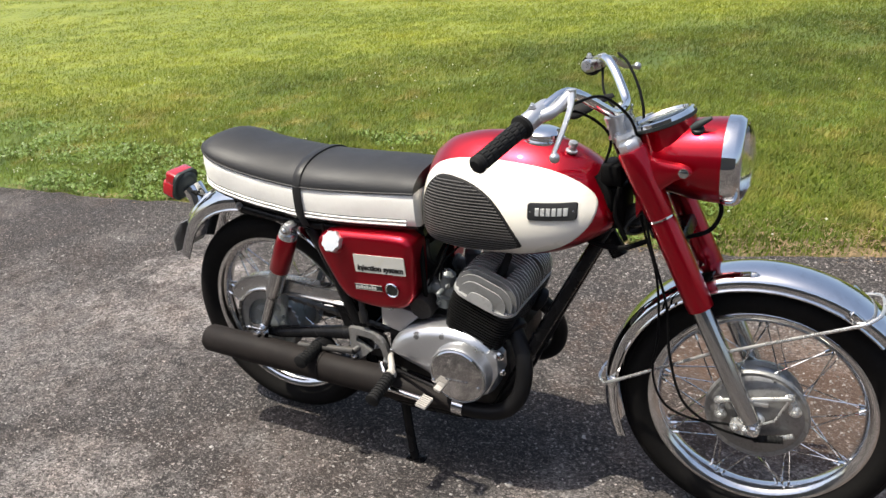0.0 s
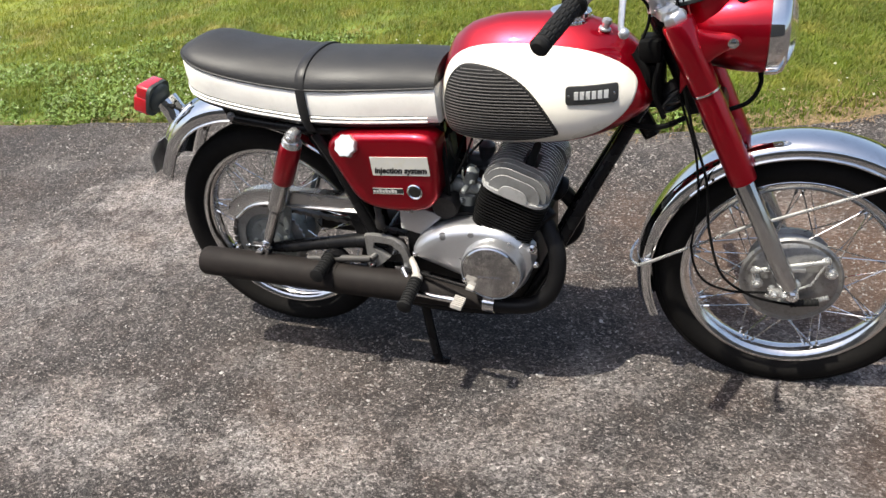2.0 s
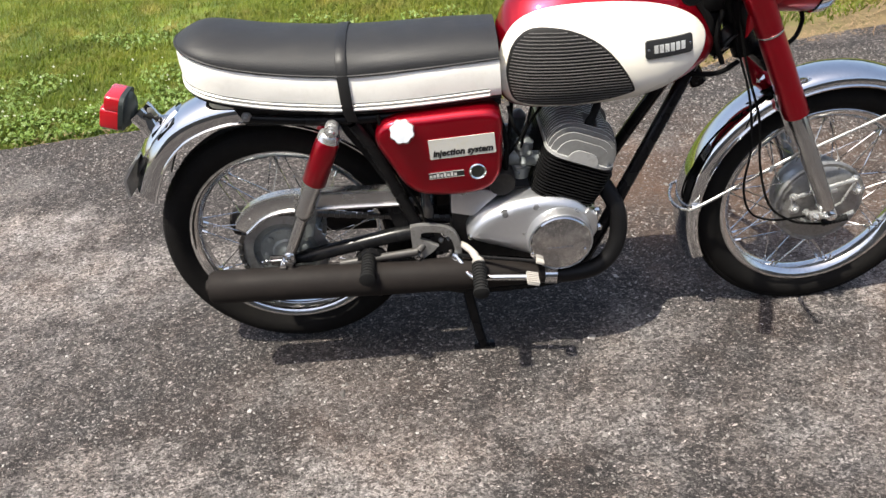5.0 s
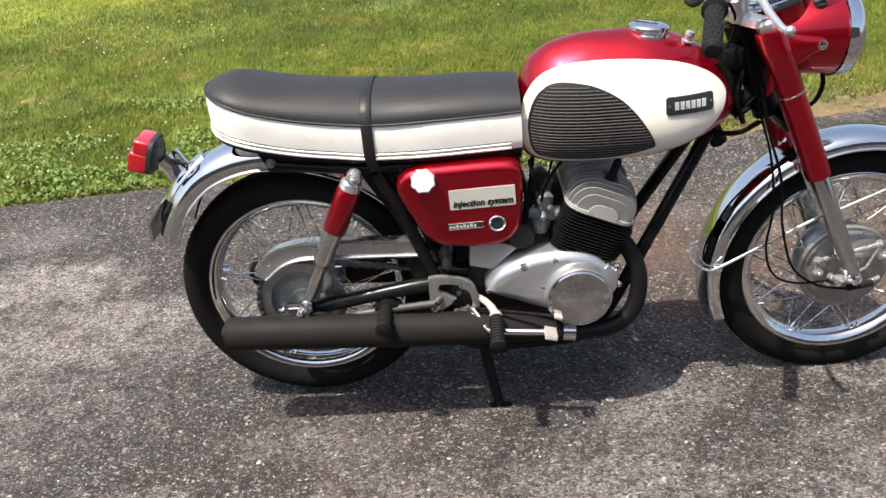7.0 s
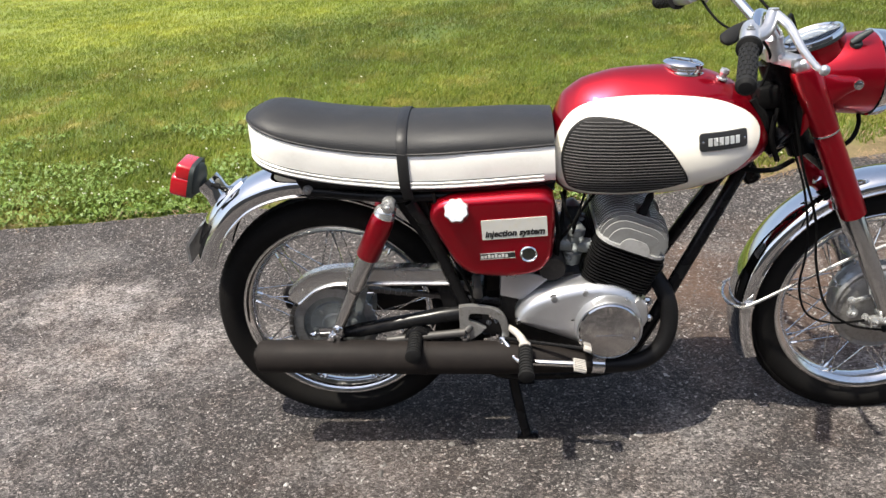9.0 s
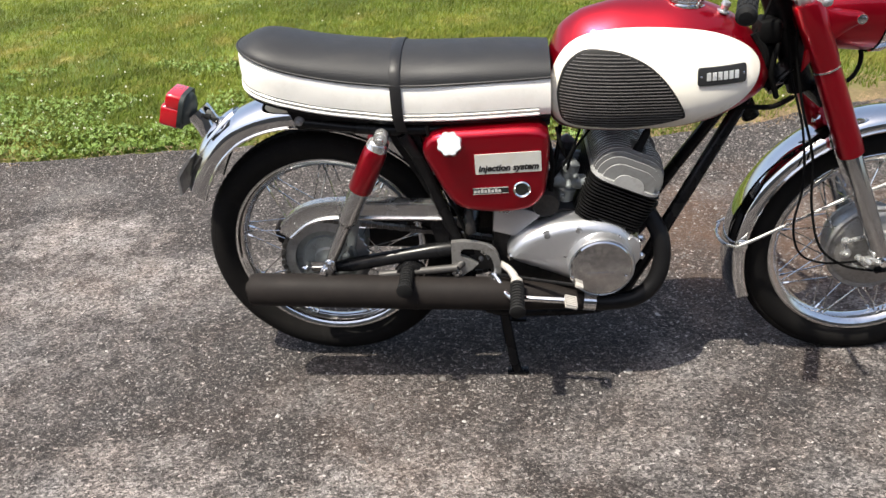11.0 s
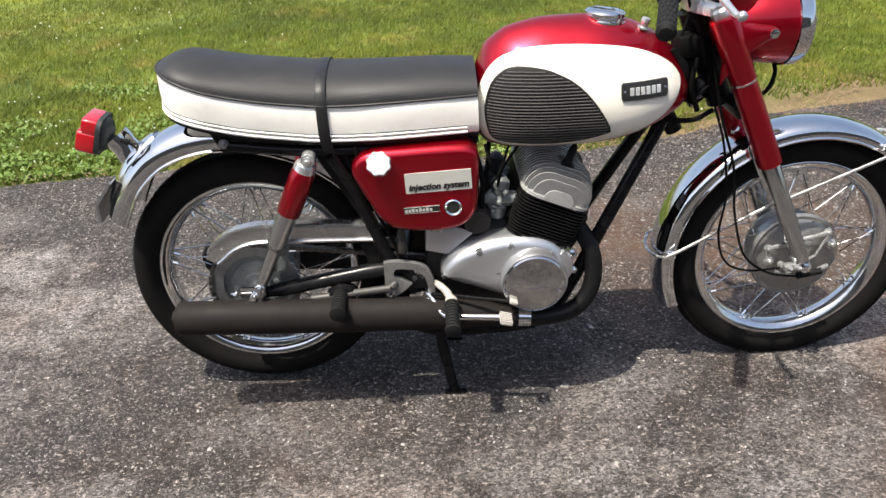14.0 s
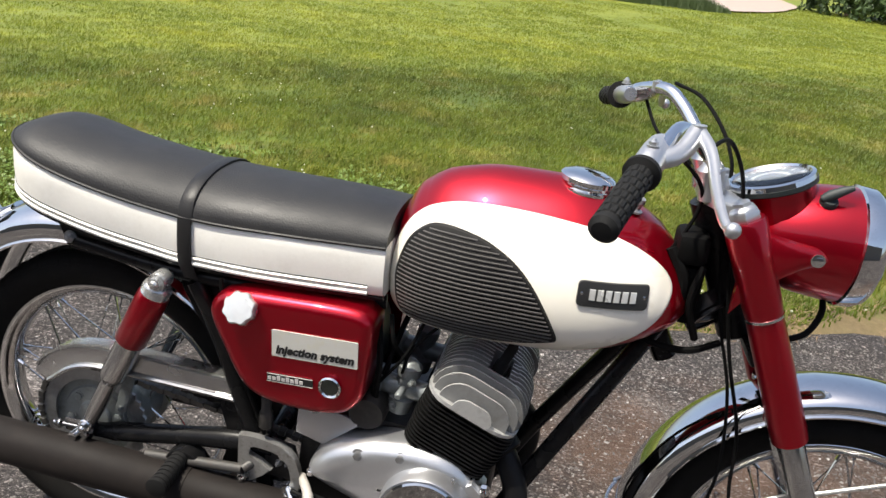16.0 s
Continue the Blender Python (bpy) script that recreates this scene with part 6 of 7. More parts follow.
for s in (-1, 1):
    bm = bmesh.new()
    outline = [(q.x, q.y) for q in spline([V(x, z, 0) for x, z in ((0.298, 0.402), (0.321, 0.404), (0.350, 0.401), (0.376, 0.395), (0.396, 0.384), (0.409, 0.360), (0.414, 0.330), (0.410, 0.300))], 3)]
    outline += [(0.394, 0.302)] + [(q.x, q.y) for q in spline([V(x, z, 0) for x, z in ((0.398, 0.318), (0.394, 0.349), (0.382, 0.371), (0.366, 0.380), (0.340, 0.384), (0.319, 0.384))], 3)]
    outline += [(0.315, 0.366), (0.336, 0.357), (0.360, 0.341), (0.345, 0.328), (0.322, 0.312), (0.308, 0.304), (0.296, 0.310)]
    prism(bm, outline, s * 0.120, s * 0.134, 0.003, 2)
    hanger = part("footpeg_hanger", bm, M_HANGER, motorcycle, "cast aluminium footpeg hanger plate")
    for x, y, z, r, h in ((0.309, 0.134, 0.321, 0.009, 0.010), (0.396, 0.134, 0.306, 0.011, 0.014), (0.376, 0.112, 0.366, 0.007, 0.012), (0.366, 0.112, 0.346, 0.005, 0.008), (0.384, 0.112, 0.352, 0.004, 0.010)):
        bm = bmesh.new()
        bolt(bm, V(x, s * y, z), (0, s, 0), r, h)
        part("hanger_bolt", bm, M_CHROME if r > 0.006 else M_DULL, hanger)
    # added plate that stands in for the dark gap behind the hanger
    bm = bmesh.new()
    prism(bm, [(0.312, 0.398), (0.392, 0.380), (0.408, 0.315), (0.312, 0.315)], s * 0.10, s * 0.112)
    part("gap_fill_plate", bm, M_DARK, hanger, "dark plate added to fill the hanger's opening")
    bm = bmesh.new()
    tube(bm, spline((V(0.414, s * 0.122, 0.335), V(0.424, s * 0.140, 0.338), V(0.438, s * 0.160, 0.334), V(0.449, s * 0.180, 0.323)), 5), [0.0075] * 5 + [0.0085] * 6 + [0.0095] * 5, 10)
    lathe(bm, ((0.0, 0.0), (0.013, 0.0), (0.0145, 0.003), (0.0145, 0.012), (0.012, 0.014)), axis_at(V(0.4495, s * 0.178, 0.3215), V(0.0, s * 0.95, -0.12)), 14)
    part("peg_arm", bm, M_PEGARM, hanger, "bone-pale cast peg arm")
    footpeg((0.450, s * 0.188, 0.320), (0.449, s * 0.282, 0.302), 0.0165, 9, hanger)
    bm = bmesh.new()
    prism(bm, [(0.155, 0.322), (0.170, 0.338), (0.184, 0.348), (0.200, 0.348), (0.222, 0.338), (0.232, 0.322), (0.218, 0.312), (0.170, 0.312)], s * 0.108, s * 0.142, 0.004, 2)
    rear_hanger = part("rear_peg_bracket", bm, M_BLACKMETAL, motorcycle, "black bracket of the passenger footpeg")
    footpeg((0.190, s * 0.136, 0.330), (0.190, s * 0.222, 0.326), 0.0170, 7, rear_hanger)
bm = bmesh.new()
tube(bm, spline((V(0.396, -0.142, 0.318), V(0.408, -0.154, 0.306), V(0.420, -0.174, 0.290), V(0.440, -0.196, 0.286), V(0.47, -0.206, 0.290), V(0.560, -0.222, 0.292)), 6), 0.0080, 10)
pedal = part("brake_pedal", bm, M_CHROME, motorcycle, "chrome brake pedal with a serrated pad")
bm = bmesh.new()
pm = Matrix.Translation(V(0.570, -0.236, 0.295)) @ Matrix.Rotation(radians(16), 4, "Y")
box(bm, pm, 0.028, 0.042, 0.007, 0.002)
for i in range(6):
    box(bm, pm @ Matrix.Translation(V(0, -0.018 + 0.0072 * i, 0.005)), 0.027, 0.004, 0.004)
part("pedal_pad", bm, M_PEGARM, pedal, "pale serrated metal pad")
bm = bmesh.new()
tube(bm, (V(0.38, -0.135, 0.300), V(0.60, -0.135, 0.275)), 0.004, 8)
tube(bm, (V(0.405, -0.12, 0.30), V(0.62, -0.12, 0.262)), 0.006, 8)
part("brake_rod", bm, M_BLACKMETAL, pedal)
bm = bmesh.new()
tube(bm, (V(0.405, -0.150, 0.322), V(0.50, -0.176, 0.320), V(0.586, -0.196, 0.316)), 0.0045, 8)
shift = part("foot_lever", bm, M_BLACKMETAL, motorcycle, "thin black foot lever with a pale pad")
bm = bmesh.new()
box(bm, Matrix.Translation(V(0.592, -0.199, 0.317)) @ Matrix.Rotation(radians(24), 4, "Y"), 0.019, 0.018, 0.008, 0.002)
part("lever_pad", bm, M_PEGARM, shift, "pale metal pad")
bm = bmesh.new()
for s in (-1, 1):
    tube(bm, spline((V(0.415, s * 0.085, 0.225), V(0.42, s * 0.095, 0.15), V(0.437, s * 0.115, 0.05), V(0.445, s * 0.12, 0.014)), 4), 0.013, 10)
    box(bm, Matrix.Translation(V(0.448, s * 0.12, 0.008)), 0.055, 0.03, 0.014, 0.004)
tube(bm, (V(0.42, -0.09, 0.16), V(0.42, 0.09, 0.16)), 0.010, 10)
tube(bm, (V(0.415, -0.10, 0.225), V(0.415, 0.10, 0.225)), 0.014, 10)
part("centre_stand", bm, M_BLACKMETAL, motorcycle, "black tubular centre stand, lowered")

# ---- front fork
FK = V(1.298, 0, 0.305)


def leg_at(z, s):
    return V(FK.x - 0.425 * (z - FK.z), s * 0.092, z)


for s in (-1, 1):
    low, top = leg_at(0.300, s), leg_at(0.90, s)
    d = (top - low).normalized()
    mm = axis_at(low, d)
    L = (top - low).length
    bm = bmesh.new()
    lathe(bm, ((0.0, 0.012), (0.014, 0.013), (0.019, 0.018), (0.021, 0.04), (0.021, 0.31), (0.019, 0.315)), mm, 24)
    leg = part("fork_leg", bm, M_SLIDER, motorcycle, "bright fork slider under a red shroud", 38, STEER)
    bm = bmesh.new()
    box(bm, Matrix.Translation(low + V(-0.016, s * 0.002, 0.002)) @ Matrix.Rotation(radians(-8), 4, "Y"), 0.062, 0.018, 0.020, 0.004)
    tube(bm, (low + V(-0.002, 0, 0.0), low + d * 0.022), 0.013, 12)
    for dx in (-0.036, -0.016, 0.006):
        bolt(bm, low + V(dx, s * 0.010, 0.003), (0, s, 0), 0.0065, 0.010)
    part("axle_clamp", bm, M_ROD, leg, "bright axle clamp with nuts", 38, STEER)
    bm = bmesh.new()
    lathe(bm, ((0.020, 0.298), (0.0275, 0.298), (0.0285, 0.32), (0.0275, 0.50), (0.0265, 0.51), (0.0, 0.511)), mm, 28)
    part("lower_shroud", bm, M_RED, leg, "red lower fork shroud", 38, STEER)
    bm = bmesh.new()
    ringed(bm, ((0.026, 0.508), (0.0285, 0.509), (0.0285, 0.513), (0.026, 0.514)), mm, 28)
    part("shroud_ring", bm, M_CHROME, leg, "thin chrome ring", 38, STEER)
    bm = bmesh.new()
    lathe(bm, ((0.0, 0.512), (0.0275, 0.513), (0.029, 0.53), (0.030, 0.60), (0.031, L + 0.006), (0.028, L + 0.012), (0, L + 0.012)), mm, 28)
    # ear that carries the headlamp
    rings = []
    for f, zt, zb, deep in ((0.0, 0.900, 0.762, 0.013), (0.12, 0.8985, 0.782, 0.014), (0.28, 0.8965, 0.803, 0.014), (0.45, 0.894, 0.822, 0.014), (0.62, 0.8915, 0.838, 0.014), (0.78, 0.889, 0.850, 0.014), (0.92, 0.887, 0.8575, 0.014), (1.02, 0.884, 0.861, 0.0135), (1.09, 0.879, 0.865, 0.012), (1.13, 0.874, 0.870, 0.009)):
        x = 1.050 + 0.098 * f
        y = 0.092 + 0.010 * min(1.0, f * 1.6)
        mid_z, tall = (zt + zb) / 2, (zt - zb) / 2
        ring = []
        for k in range(9):
            t = radians(-90 + 22.5 * k)
            ring.append(V(x, s * (y - 0.004 + deep * max(0.0, math.cos(t)) ** 0.55), mid_z + tall * math.sin(t)))
        rings.append(ring)
    loops(bm, rings)
    part("headlamp_ear", bm, M_RED, leg, "red pressed headlamp ear", 30, STEER)
    bm = bmesh.new()
    bolt(bm, V(1.146, s * 0.112, 0.872), (0, s, 0), 0.0075, 0.007, False)
    part("ear_bolt", bm, M_CHROME, leg, "", 38, STEER)
    bm = bmesh.new()
    lathe(bm, ((0.022, L + 0.008), (0.024, L + 0.012), (0.024, L + 0.024), (0.020, L + 0.030), (0.014, L + 0.033), (0.014, L + 0.038), (0, L + 0.040)), mm, 6)
    part("fork_cap", bm, M_ALU, leg, "polished fork clamp and cap nut", 38, STEER)

bm = bmesh.new()
prism(bm, [(1.012, -0.096), (1.035, -0.106), (1.054, -0.094), (1.048, -0.066), (1.030, -0.045), (1.030, 0.045), (1.048, 0.066), (1.054, 0.094), (1.035, 0.106), (1.012, 0.096), (1.0, 0.066), (0.985, 0.035), (0.985, -0.035), (1.0, -0.066)], 0.0, 0.018, 0.004, 2)
bm.transform(Matrix(((1, 0, 0, 0), (0, 0, 1, 0), (0, 1, 0, 0.913), (0, 0, 0, 1))))
lathe(bm, ((0.026, 0.0), (0.026, 0.026), (0.018, 0.030), (0.018, 0.040), (0.0, 0.042)), axis_at(V(1.01, 0, 0.920), RAKE), 6)
for s in (-1, 1):
    lathe(bm, ((0.020, 0.0), (0.018, 0.03), (0.021, 0.045), (0.012, 0.055)), axis_at(V(1.0, s * 0.04, 0.92), (-0.2, 0, 1)), 18)
    bolt(bm, V(1.005, s * 0.062, 0.925), (0, 0, 1), 0.007, 0.008)
crown = part("top_yoke", bm, M_ALU, motorcycle, "polished aluminium top yoke with handlebar clamps", 38, STEER)
bm = bmesh.new()
tube(bm, (V(1.005, 0, 0.91), V(1.09, 0, 0.70)), 0.030, 16)
box(bm, Matrix.Translation(leg_at(0.70, 0) + V(-0.01, 0, 0)) @ Matrix.Rotation(radians(-23), 4, "Y"), 0.05, 0.17, 0.032, 0.008)
part("steering_stem", bm, M_BLACKMETAL, crown, "", 38, STEER)

# ---- headlamp with instrument
HL = V(1.203, 0, 0.868)
bm = bmesh.new()
hm = axis_at(HL, (1, 0, -0.03))
lathe(bm, ((0.0, -0.165), (0.030, -0.162), (0.052, -0.145), (0.072, -0.105), (0.0835, -0.055), (0.0875, -0.015), (0.0885, 0.008)), hm, 48)
cup_c, cup_n = V(1.086, 0, 0.952), V(-0.33, 0, 0.94).normalized()
lathe(bm, ((0.066, -0.078), (0.062, -0.045), (0.0615, -0.012), (0.0635, -0.006)), axis_at(cup_c, cup_n), 44)
shell = part("headlamp", bm, M_RED, motorcycle, "red headlamp shell with instrument and chrome rim", 40, STEER)
bm = bmesh.new()
ringed(bm, ((0.0885, 0.006), (0.0925, 0.008), (0.0920, 0.029), (0.086, 0.041), (0.079, 0.044), (0.077, 0.039), (0.083, 0.029), (0.085, 0.008)), hm, 56)
part("headlamp_rim", bm, M_CHROME, shell, "chrome headlamp rim", 50, STEER)
bm = bmesh.new()
lathe(bm, ((0.080, 0.039), (0.072, 0.048), (0.050, 0.057), (0.025, 0.061), (0.0, 0.0625)), hm, 48)
lens = part("headlamp_lens", bm, M_LAMPGLASS, shell, "convex clear headlamp glass", 60, STEER)
lens.visible_shadow = False
bm = bmesh.new()
lathe(bm, ((0.078, 0.036), (0.060, 0.010), (0.030, -0.010), (0.0, -0.015)), hm, 40)
part("reflector", bm, M_CHROME, shell, "", 60, STEER)
bm = bmesh.new()
lathe(bm, ((0.0, -0.012), (0.013, -0.010), (0.013, 0.002), (0.011, 0.006), (0.0, 0.007)), axis_at(V(1.160, -0.046, 0.941), (0, -0.5, 0.86)), 18)
tube(bm, (V(1.148, -0.050, 0.945), V(1.160, -0.051, 0.953), V(1.175, -0.052, 0.962), V(1.187, -0.053, 0.968)), (0.006, 0.0085, 0.007, 0.004), 10, 0.7)
part("light_switch", bm, M_GASKET, shell, "black light switch lever", 38, STEER)
cm2 = axis_at(cup_c, cup_n) @ Matrix.Diagonal((1.12, 1.12, 1.0, 1.0))
bm = bmesh.new()
ringed(bm, ((0.056, -0.010), (0.0585, -0.008), (0.0585, -0.001), (0.056, -0.001)), cm2, 44)
part("instrument_gasket", bm, M_GASKET, shell, "", 50, STEER)
bm = bmesh.new()
ringed(bm, ((0.052, -0.001), (0.0575, -0.001), (0.0565, 0.006), (0.0515, 0.0075), (0.049, 0.004)), cm2, 44)
part("instrument_rim", bm, M_CHROME, shell, "chrome instrument rim", 50, STEER)
bm = bmesh.new()
lathe(bm, ((0.052, -0.006), (0.052, -0.004), (0.0, -0.004)), cm2, 40)
part("dial", bm, M_DIAL, shell, "grey speedometer dial", 38, STEER)
bm = bmesh.new()
ringed(bm, ((0.026, -0.0036), (0.030, -0.0036), (0.030, -0.003), (0.026, -0.003)), cm2, 36)
for j in range(15):
    a = radians(-40 + 260 * j / 14)
    box(bm, cm2 @ Matrix.Translation(V(0.041 * math.cos(a), 0.041 * math.sin(a), -0.0032)) @ Matrix.Rotation(a, 4, "Z"), 0.009, 0.0018, 0.0008)
box(bm, cm2 @ Matrix.Translation(V(0.016, 0.010, -0.002)) @ Matrix.Rotation(radians(30), 4, "Z"), 0.05, 0.0016, 0.001)
part("dial_marks", bm, M_DIALRING, shell, "", 38, STEER)
bm = bmesh.new()
lathe(bm, ((0.0515, 0.002), (0.045, 0.005), (0.02, 0.0065), (0, 0.007)), cm2, 40)
dial_glass = part("dial_glass", bm, M_GLASS, shell, "", 60, STEER)
dial_glass.visible_shadow = False

# ---- handlebar
bm = bmesh.new()
left_bar = [V(0.995, 0.05, 0.972), V(0.975, 0.085, 0.999), V(0.951, 0.116, 1.029), V(0.927, 0.146, 1.045), V(0.893, 0.195, 1.036), V(0.862, 0.252, 1.012), V(0.845, 0.372, 0.990)]
half_bar = [V(1.0, 0, 0.968), V(0.995, 0.05, 0.972), V(0.972, 0.085, 0.997), V(0.948, 0.115, 1.022), V(0.924, 0.140, 1.034), V(0.905, 0.185, 1.024), V(0.876, 0.245, 0.998), V(0.834, 0.372, 0.960)]
full = [V(p.x, -p.y, p.z) for p in half_bar[:0:-1]] + half_bar[:1] + left_bar
tube(bm, spline(full, 6), 0.011, 14)
bar = part("handlebar", bm, M_CHROME, motorcycle, "chrome swept-back handlebar", 50, STEER)
for s in (-1, 1):
    base, tip = (V(0.874, -0.250, 0.996), V(0.832, -0.376, 0.958)) if s < 0 else (V(0.861, 0.252, 1.012), V(0.844, 0.374, 0.990))
    d = tip - base
    L = d.length
    mm = axis_at(base, d)
    bm = bmesh.new()
    # flange, brick-like blocks between grooves, rounded end
    rows = [(0.012, 0.0, 0), (0.024, 0.001, 0), (0.024, 0.008, 0), (0.0158, 0.012, 0)]
    for i in range(7):
        h0, dh = 0.014 + (L - 0.022) * i / 7, (L - 0.022) / 7
        rows += [(0.0158, h0, 0), (0.0176, h0 + 0.0007, 1 + i % 2), (0.0176, h0 + dh * 0.82, 1 + i % 2), (0.0158, h0 + dh * 0.88, 0)]
    rows += [(0.0158, L - 0.007, 0), (0.0180, L - 0.004, 0), (0.0180, L + 0.004, 0), (0.012, L + 0.010, 0), (0.001, L + 0.011, 0)]
    skin = []
    for r, h, cut in rows:
        ring = []
        for j in range(48):
            groove = cut and (j + 2 * (cut - 1)) % 4 == 0
            q = 0.0158 if groove else r
            ring.append(mm @ V(q * math.cos(2 * math.pi * j / 48), q * math.sin(2 * math.pi * j / 48), h))
        skin.append(ring)
    loops(bm, skin)
    part("grip", bm, M_GRIP, bar, "black rubber grip with a blocky tread", 30, STEER)
    # lever perch, lever with a ball end
    bm = bmesh.new()
    way = d.normalized()
    perch = base - way * 0.030
    pr = 0.0195 if s < 0 else 0.0160
    lathe(bm, ((pr - 0.005, -0.052), (pr - 0.002, -0.044), (pr, -0.022), (pr, 0.022), (pr - 0.003, 0.026)), axis_at(perch, d), 18)
    tube(bm, spline((perch, perch + V(0.03, 0, 0.005) - way * 0.02, perch + V(0.040, 0, 0.018) - way * 0.062), 4), [0.014] * 4 + [0.0125] * 5, 10, 0.8)
    lathe(bm, ((0.010, -0.008), (0.010, 0.008)), axis_at(perch + V(0.040, 0, 0.018) - way * 0.062, (0, 0, 1)), 14)
    bolt(bm, perch + V(0.0, 0, 0.019), (0, 0, 1), 0.006, 0.007)
    part("lever_perch", bm, M_ALU, bar, "polished throttle housing" if s < 0 else "polished clutch perch", 38, STEER)
    bm = bmesh.new()
    piv = perch + V(0.040, 0, 0.018) - way * 0.062
    ball = V(0.970, -0.358, 0.970) if s < 0 else V(0.950, 0.342, 0.992)
    line = spline((piv, piv.lerp(ball, 0.25) + V(0.006, 0, 0.001), piv.lerp(ball, 0.6) + V(0.0, 0, -0.006), piv.lerp(ball, 0.9) + V(-0.004, 0, -0.004), ball), 5)
    k = len(line)
    tube(bm, line, [0.0095 - 0.0045 * j / (k - 1) for j in range(k)], 10, 0.62)
    bmesh.ops.create_uvsphere(bm, u_segments=14, v_segments=10, radius=0.0095, matrix=Matrix.Translation(ball))
    part("lever", bm, M_ALU, bar, "bright aluminium lever with a ball end", 50, STEER)
bm = bmesh.new()
tube(bm, spline((V(0.972, 0.030, 0.992), V(0.950, 0.012, 0.986), V(0.925, -0.006, 0.976), V(0.902, -0.022, 0.966), V(0.890, -0.030, 0.961)), 4), [0.006, 0.007, 0.008, 0.009, 0.011, 0.0125, 0.014, 0.0155, 0.0165, 0.0172, 0.0176, 0.0178, 0.0175, 0.0165, 0.015, 0.012, 0.007], 12, 0.5)
part("choke_lever", bm, M_GRIP, bar, "broad black plastic lever", 38, STEER)

# ---- cables and wiring
def cable(pts, r=0.0035, steer=True):
    bm = bmesh.new()
    tube(bm, spline(pts, 8), r, 7)
    return part("control_cable", bm, M_CABLE, motorcycle, "black control cable", 38, STEER if steer else None)


cable((V(0.955, -0.205, 1.028), V(0.992, -0.125, 1.024), V(1.030, -0.065, 0.968), V(1.045, -0.05, 0.90), V(1.05, -0.05, 0.80), V(1.075, -0.06, 0.68), V(1.11, -0.075, 0.56), V(1.12, -0.085, 0.45), V(1.15, -0.095, 0.345), V(1.21, -0.090, 0.290), V(1.27, -0.082, 0.268), V(1.31, -0.080, 0.262)), 0.0031)
cable((V(1.03, -0.03, 0.86), V(1.05, -0.045, 0.74), V(1.085, -0.060, 0.62), V(1.095, -0.082, 0.50), V(1.085, -0.09, 0.40), V(1.11, -0.09, 0.325), V(1.17, -0.088, 0.295), V(1.25, -0.082, 0.292)), 0.0028)
cable((V(0.944, 0.185, 1.052), V(0.985, 0.115, 1.040), V(1.025, 0.055, 0.985), V(1.032, 0.03, 0.92), V(0.98, 0.02, 0.80)), 0.0032)
cable((V(0.895, -0.21, 1.015), V(0.94, -0.10, 0.985), V(0.985, -0.05, 0.925), V(0.965, -0.045, 0.85), V(0.90, -0.04, 0.74)), 0.0032)
cable((V(0.90, 0.21, 1.020), V(0.925, 0.13, 0.975), V(0.97, 0.07, 0.95), V(1.03, 0.03, 0.93)), 0.0030)
cable((V(1.20, -0.005, 0.79), V(1.205, -0.01, 0.755), V(1.185, -0.02, 0.720), V(1.14, -0.02, 0.70)), 0.005)
cable((V(0.905, -0.02, 0.690), V(0.95, -0.055, 0.683), V(1.01, -0.06, 0.680), V(1.06, -0.04, 0.692)), 0.006)
bm = bmesh.new()
lathe(bm, ((0.012, -0.020), (0.040, -0.014), (0.042, 0.0), (0.042, 0.010), (0.036, 0.016), (0.030, 0.012), (0.010, 0.020), (0, 0.021)), axis_at(V(1.035, -0.01, 0.735), (0.5, -0.5, -0.5)), 28)
ringed(bm, ((0.036, 0.014), (0.043, 0.014), (0.043, 0.019), (0.036, 0.019)), axis_at(V(1.035, -0.01, 0.735), (0.5, -0.5, -0.5)), 28)
part("horn", bm, M_BLACKMETAL, motorcycle, "black round horn below the steering head")
bm = bmesh.new()
box(bm, Matrix.Translation(V(0.992, -0.012, 0.765)), 0.05, 0.085, 0.10, 0.015)
box(bm, Matrix.Translation(V(0.99, -0.03, 0.842)), 0.05, 0.07, 0.05, 0.012)
tube(bm, spline((V(0.96, -0.05, 0.84), V(0.985, -0.06, 0.79), V(0.975, -0.055, 0.73), V(0.95, -0.04, 0.70)), 5), 0.010, 8)
tube(bm, spline((V(1.01, -0.06, 0.82), V(1.0, -0.065, 0.76), V(1.02, -0.06, 0.70)), 5), 0.006, 8)
part("wiring_loom", bm, M_CABLE, motorcycle, "black wiring bundle and steering lock")

# ---- dry leaf on the drive
bm = bmesh.new()
for t, L in ((0, 0.034), (50, 0.026), (-55, 0.026), (115, 0.018), (-115, 0.018)):
    a = radians(t)
    w = V(-math.sin(a), math.cos(a), 0) * L * 0.28
    tipv = V(math.cos(a), math.sin(a), 0) * L
    vs = [bm.verts.new(q) for q in (V(0, 0, 0.004), tipv * 0.5 + w + V(0, 0, 0.010), tipv + V(0, 0, 0.003 + 0.004 * abs(math.sin(a))), tipv * 0.5 - w + V(0, 0, 0.003))]
    bm.faces.new(vs)
bmesh.ops.solidify(bm, geom=bm.faces[:], thickness=0.0006)
leaf = part("dry_leaf", bm, M_LEAF, m=pose(1.60, -0.014, 0.002, 0, 0, 20))
tagged(leaf, "curled orange dry leaf lying on the asphalt", "leaf")

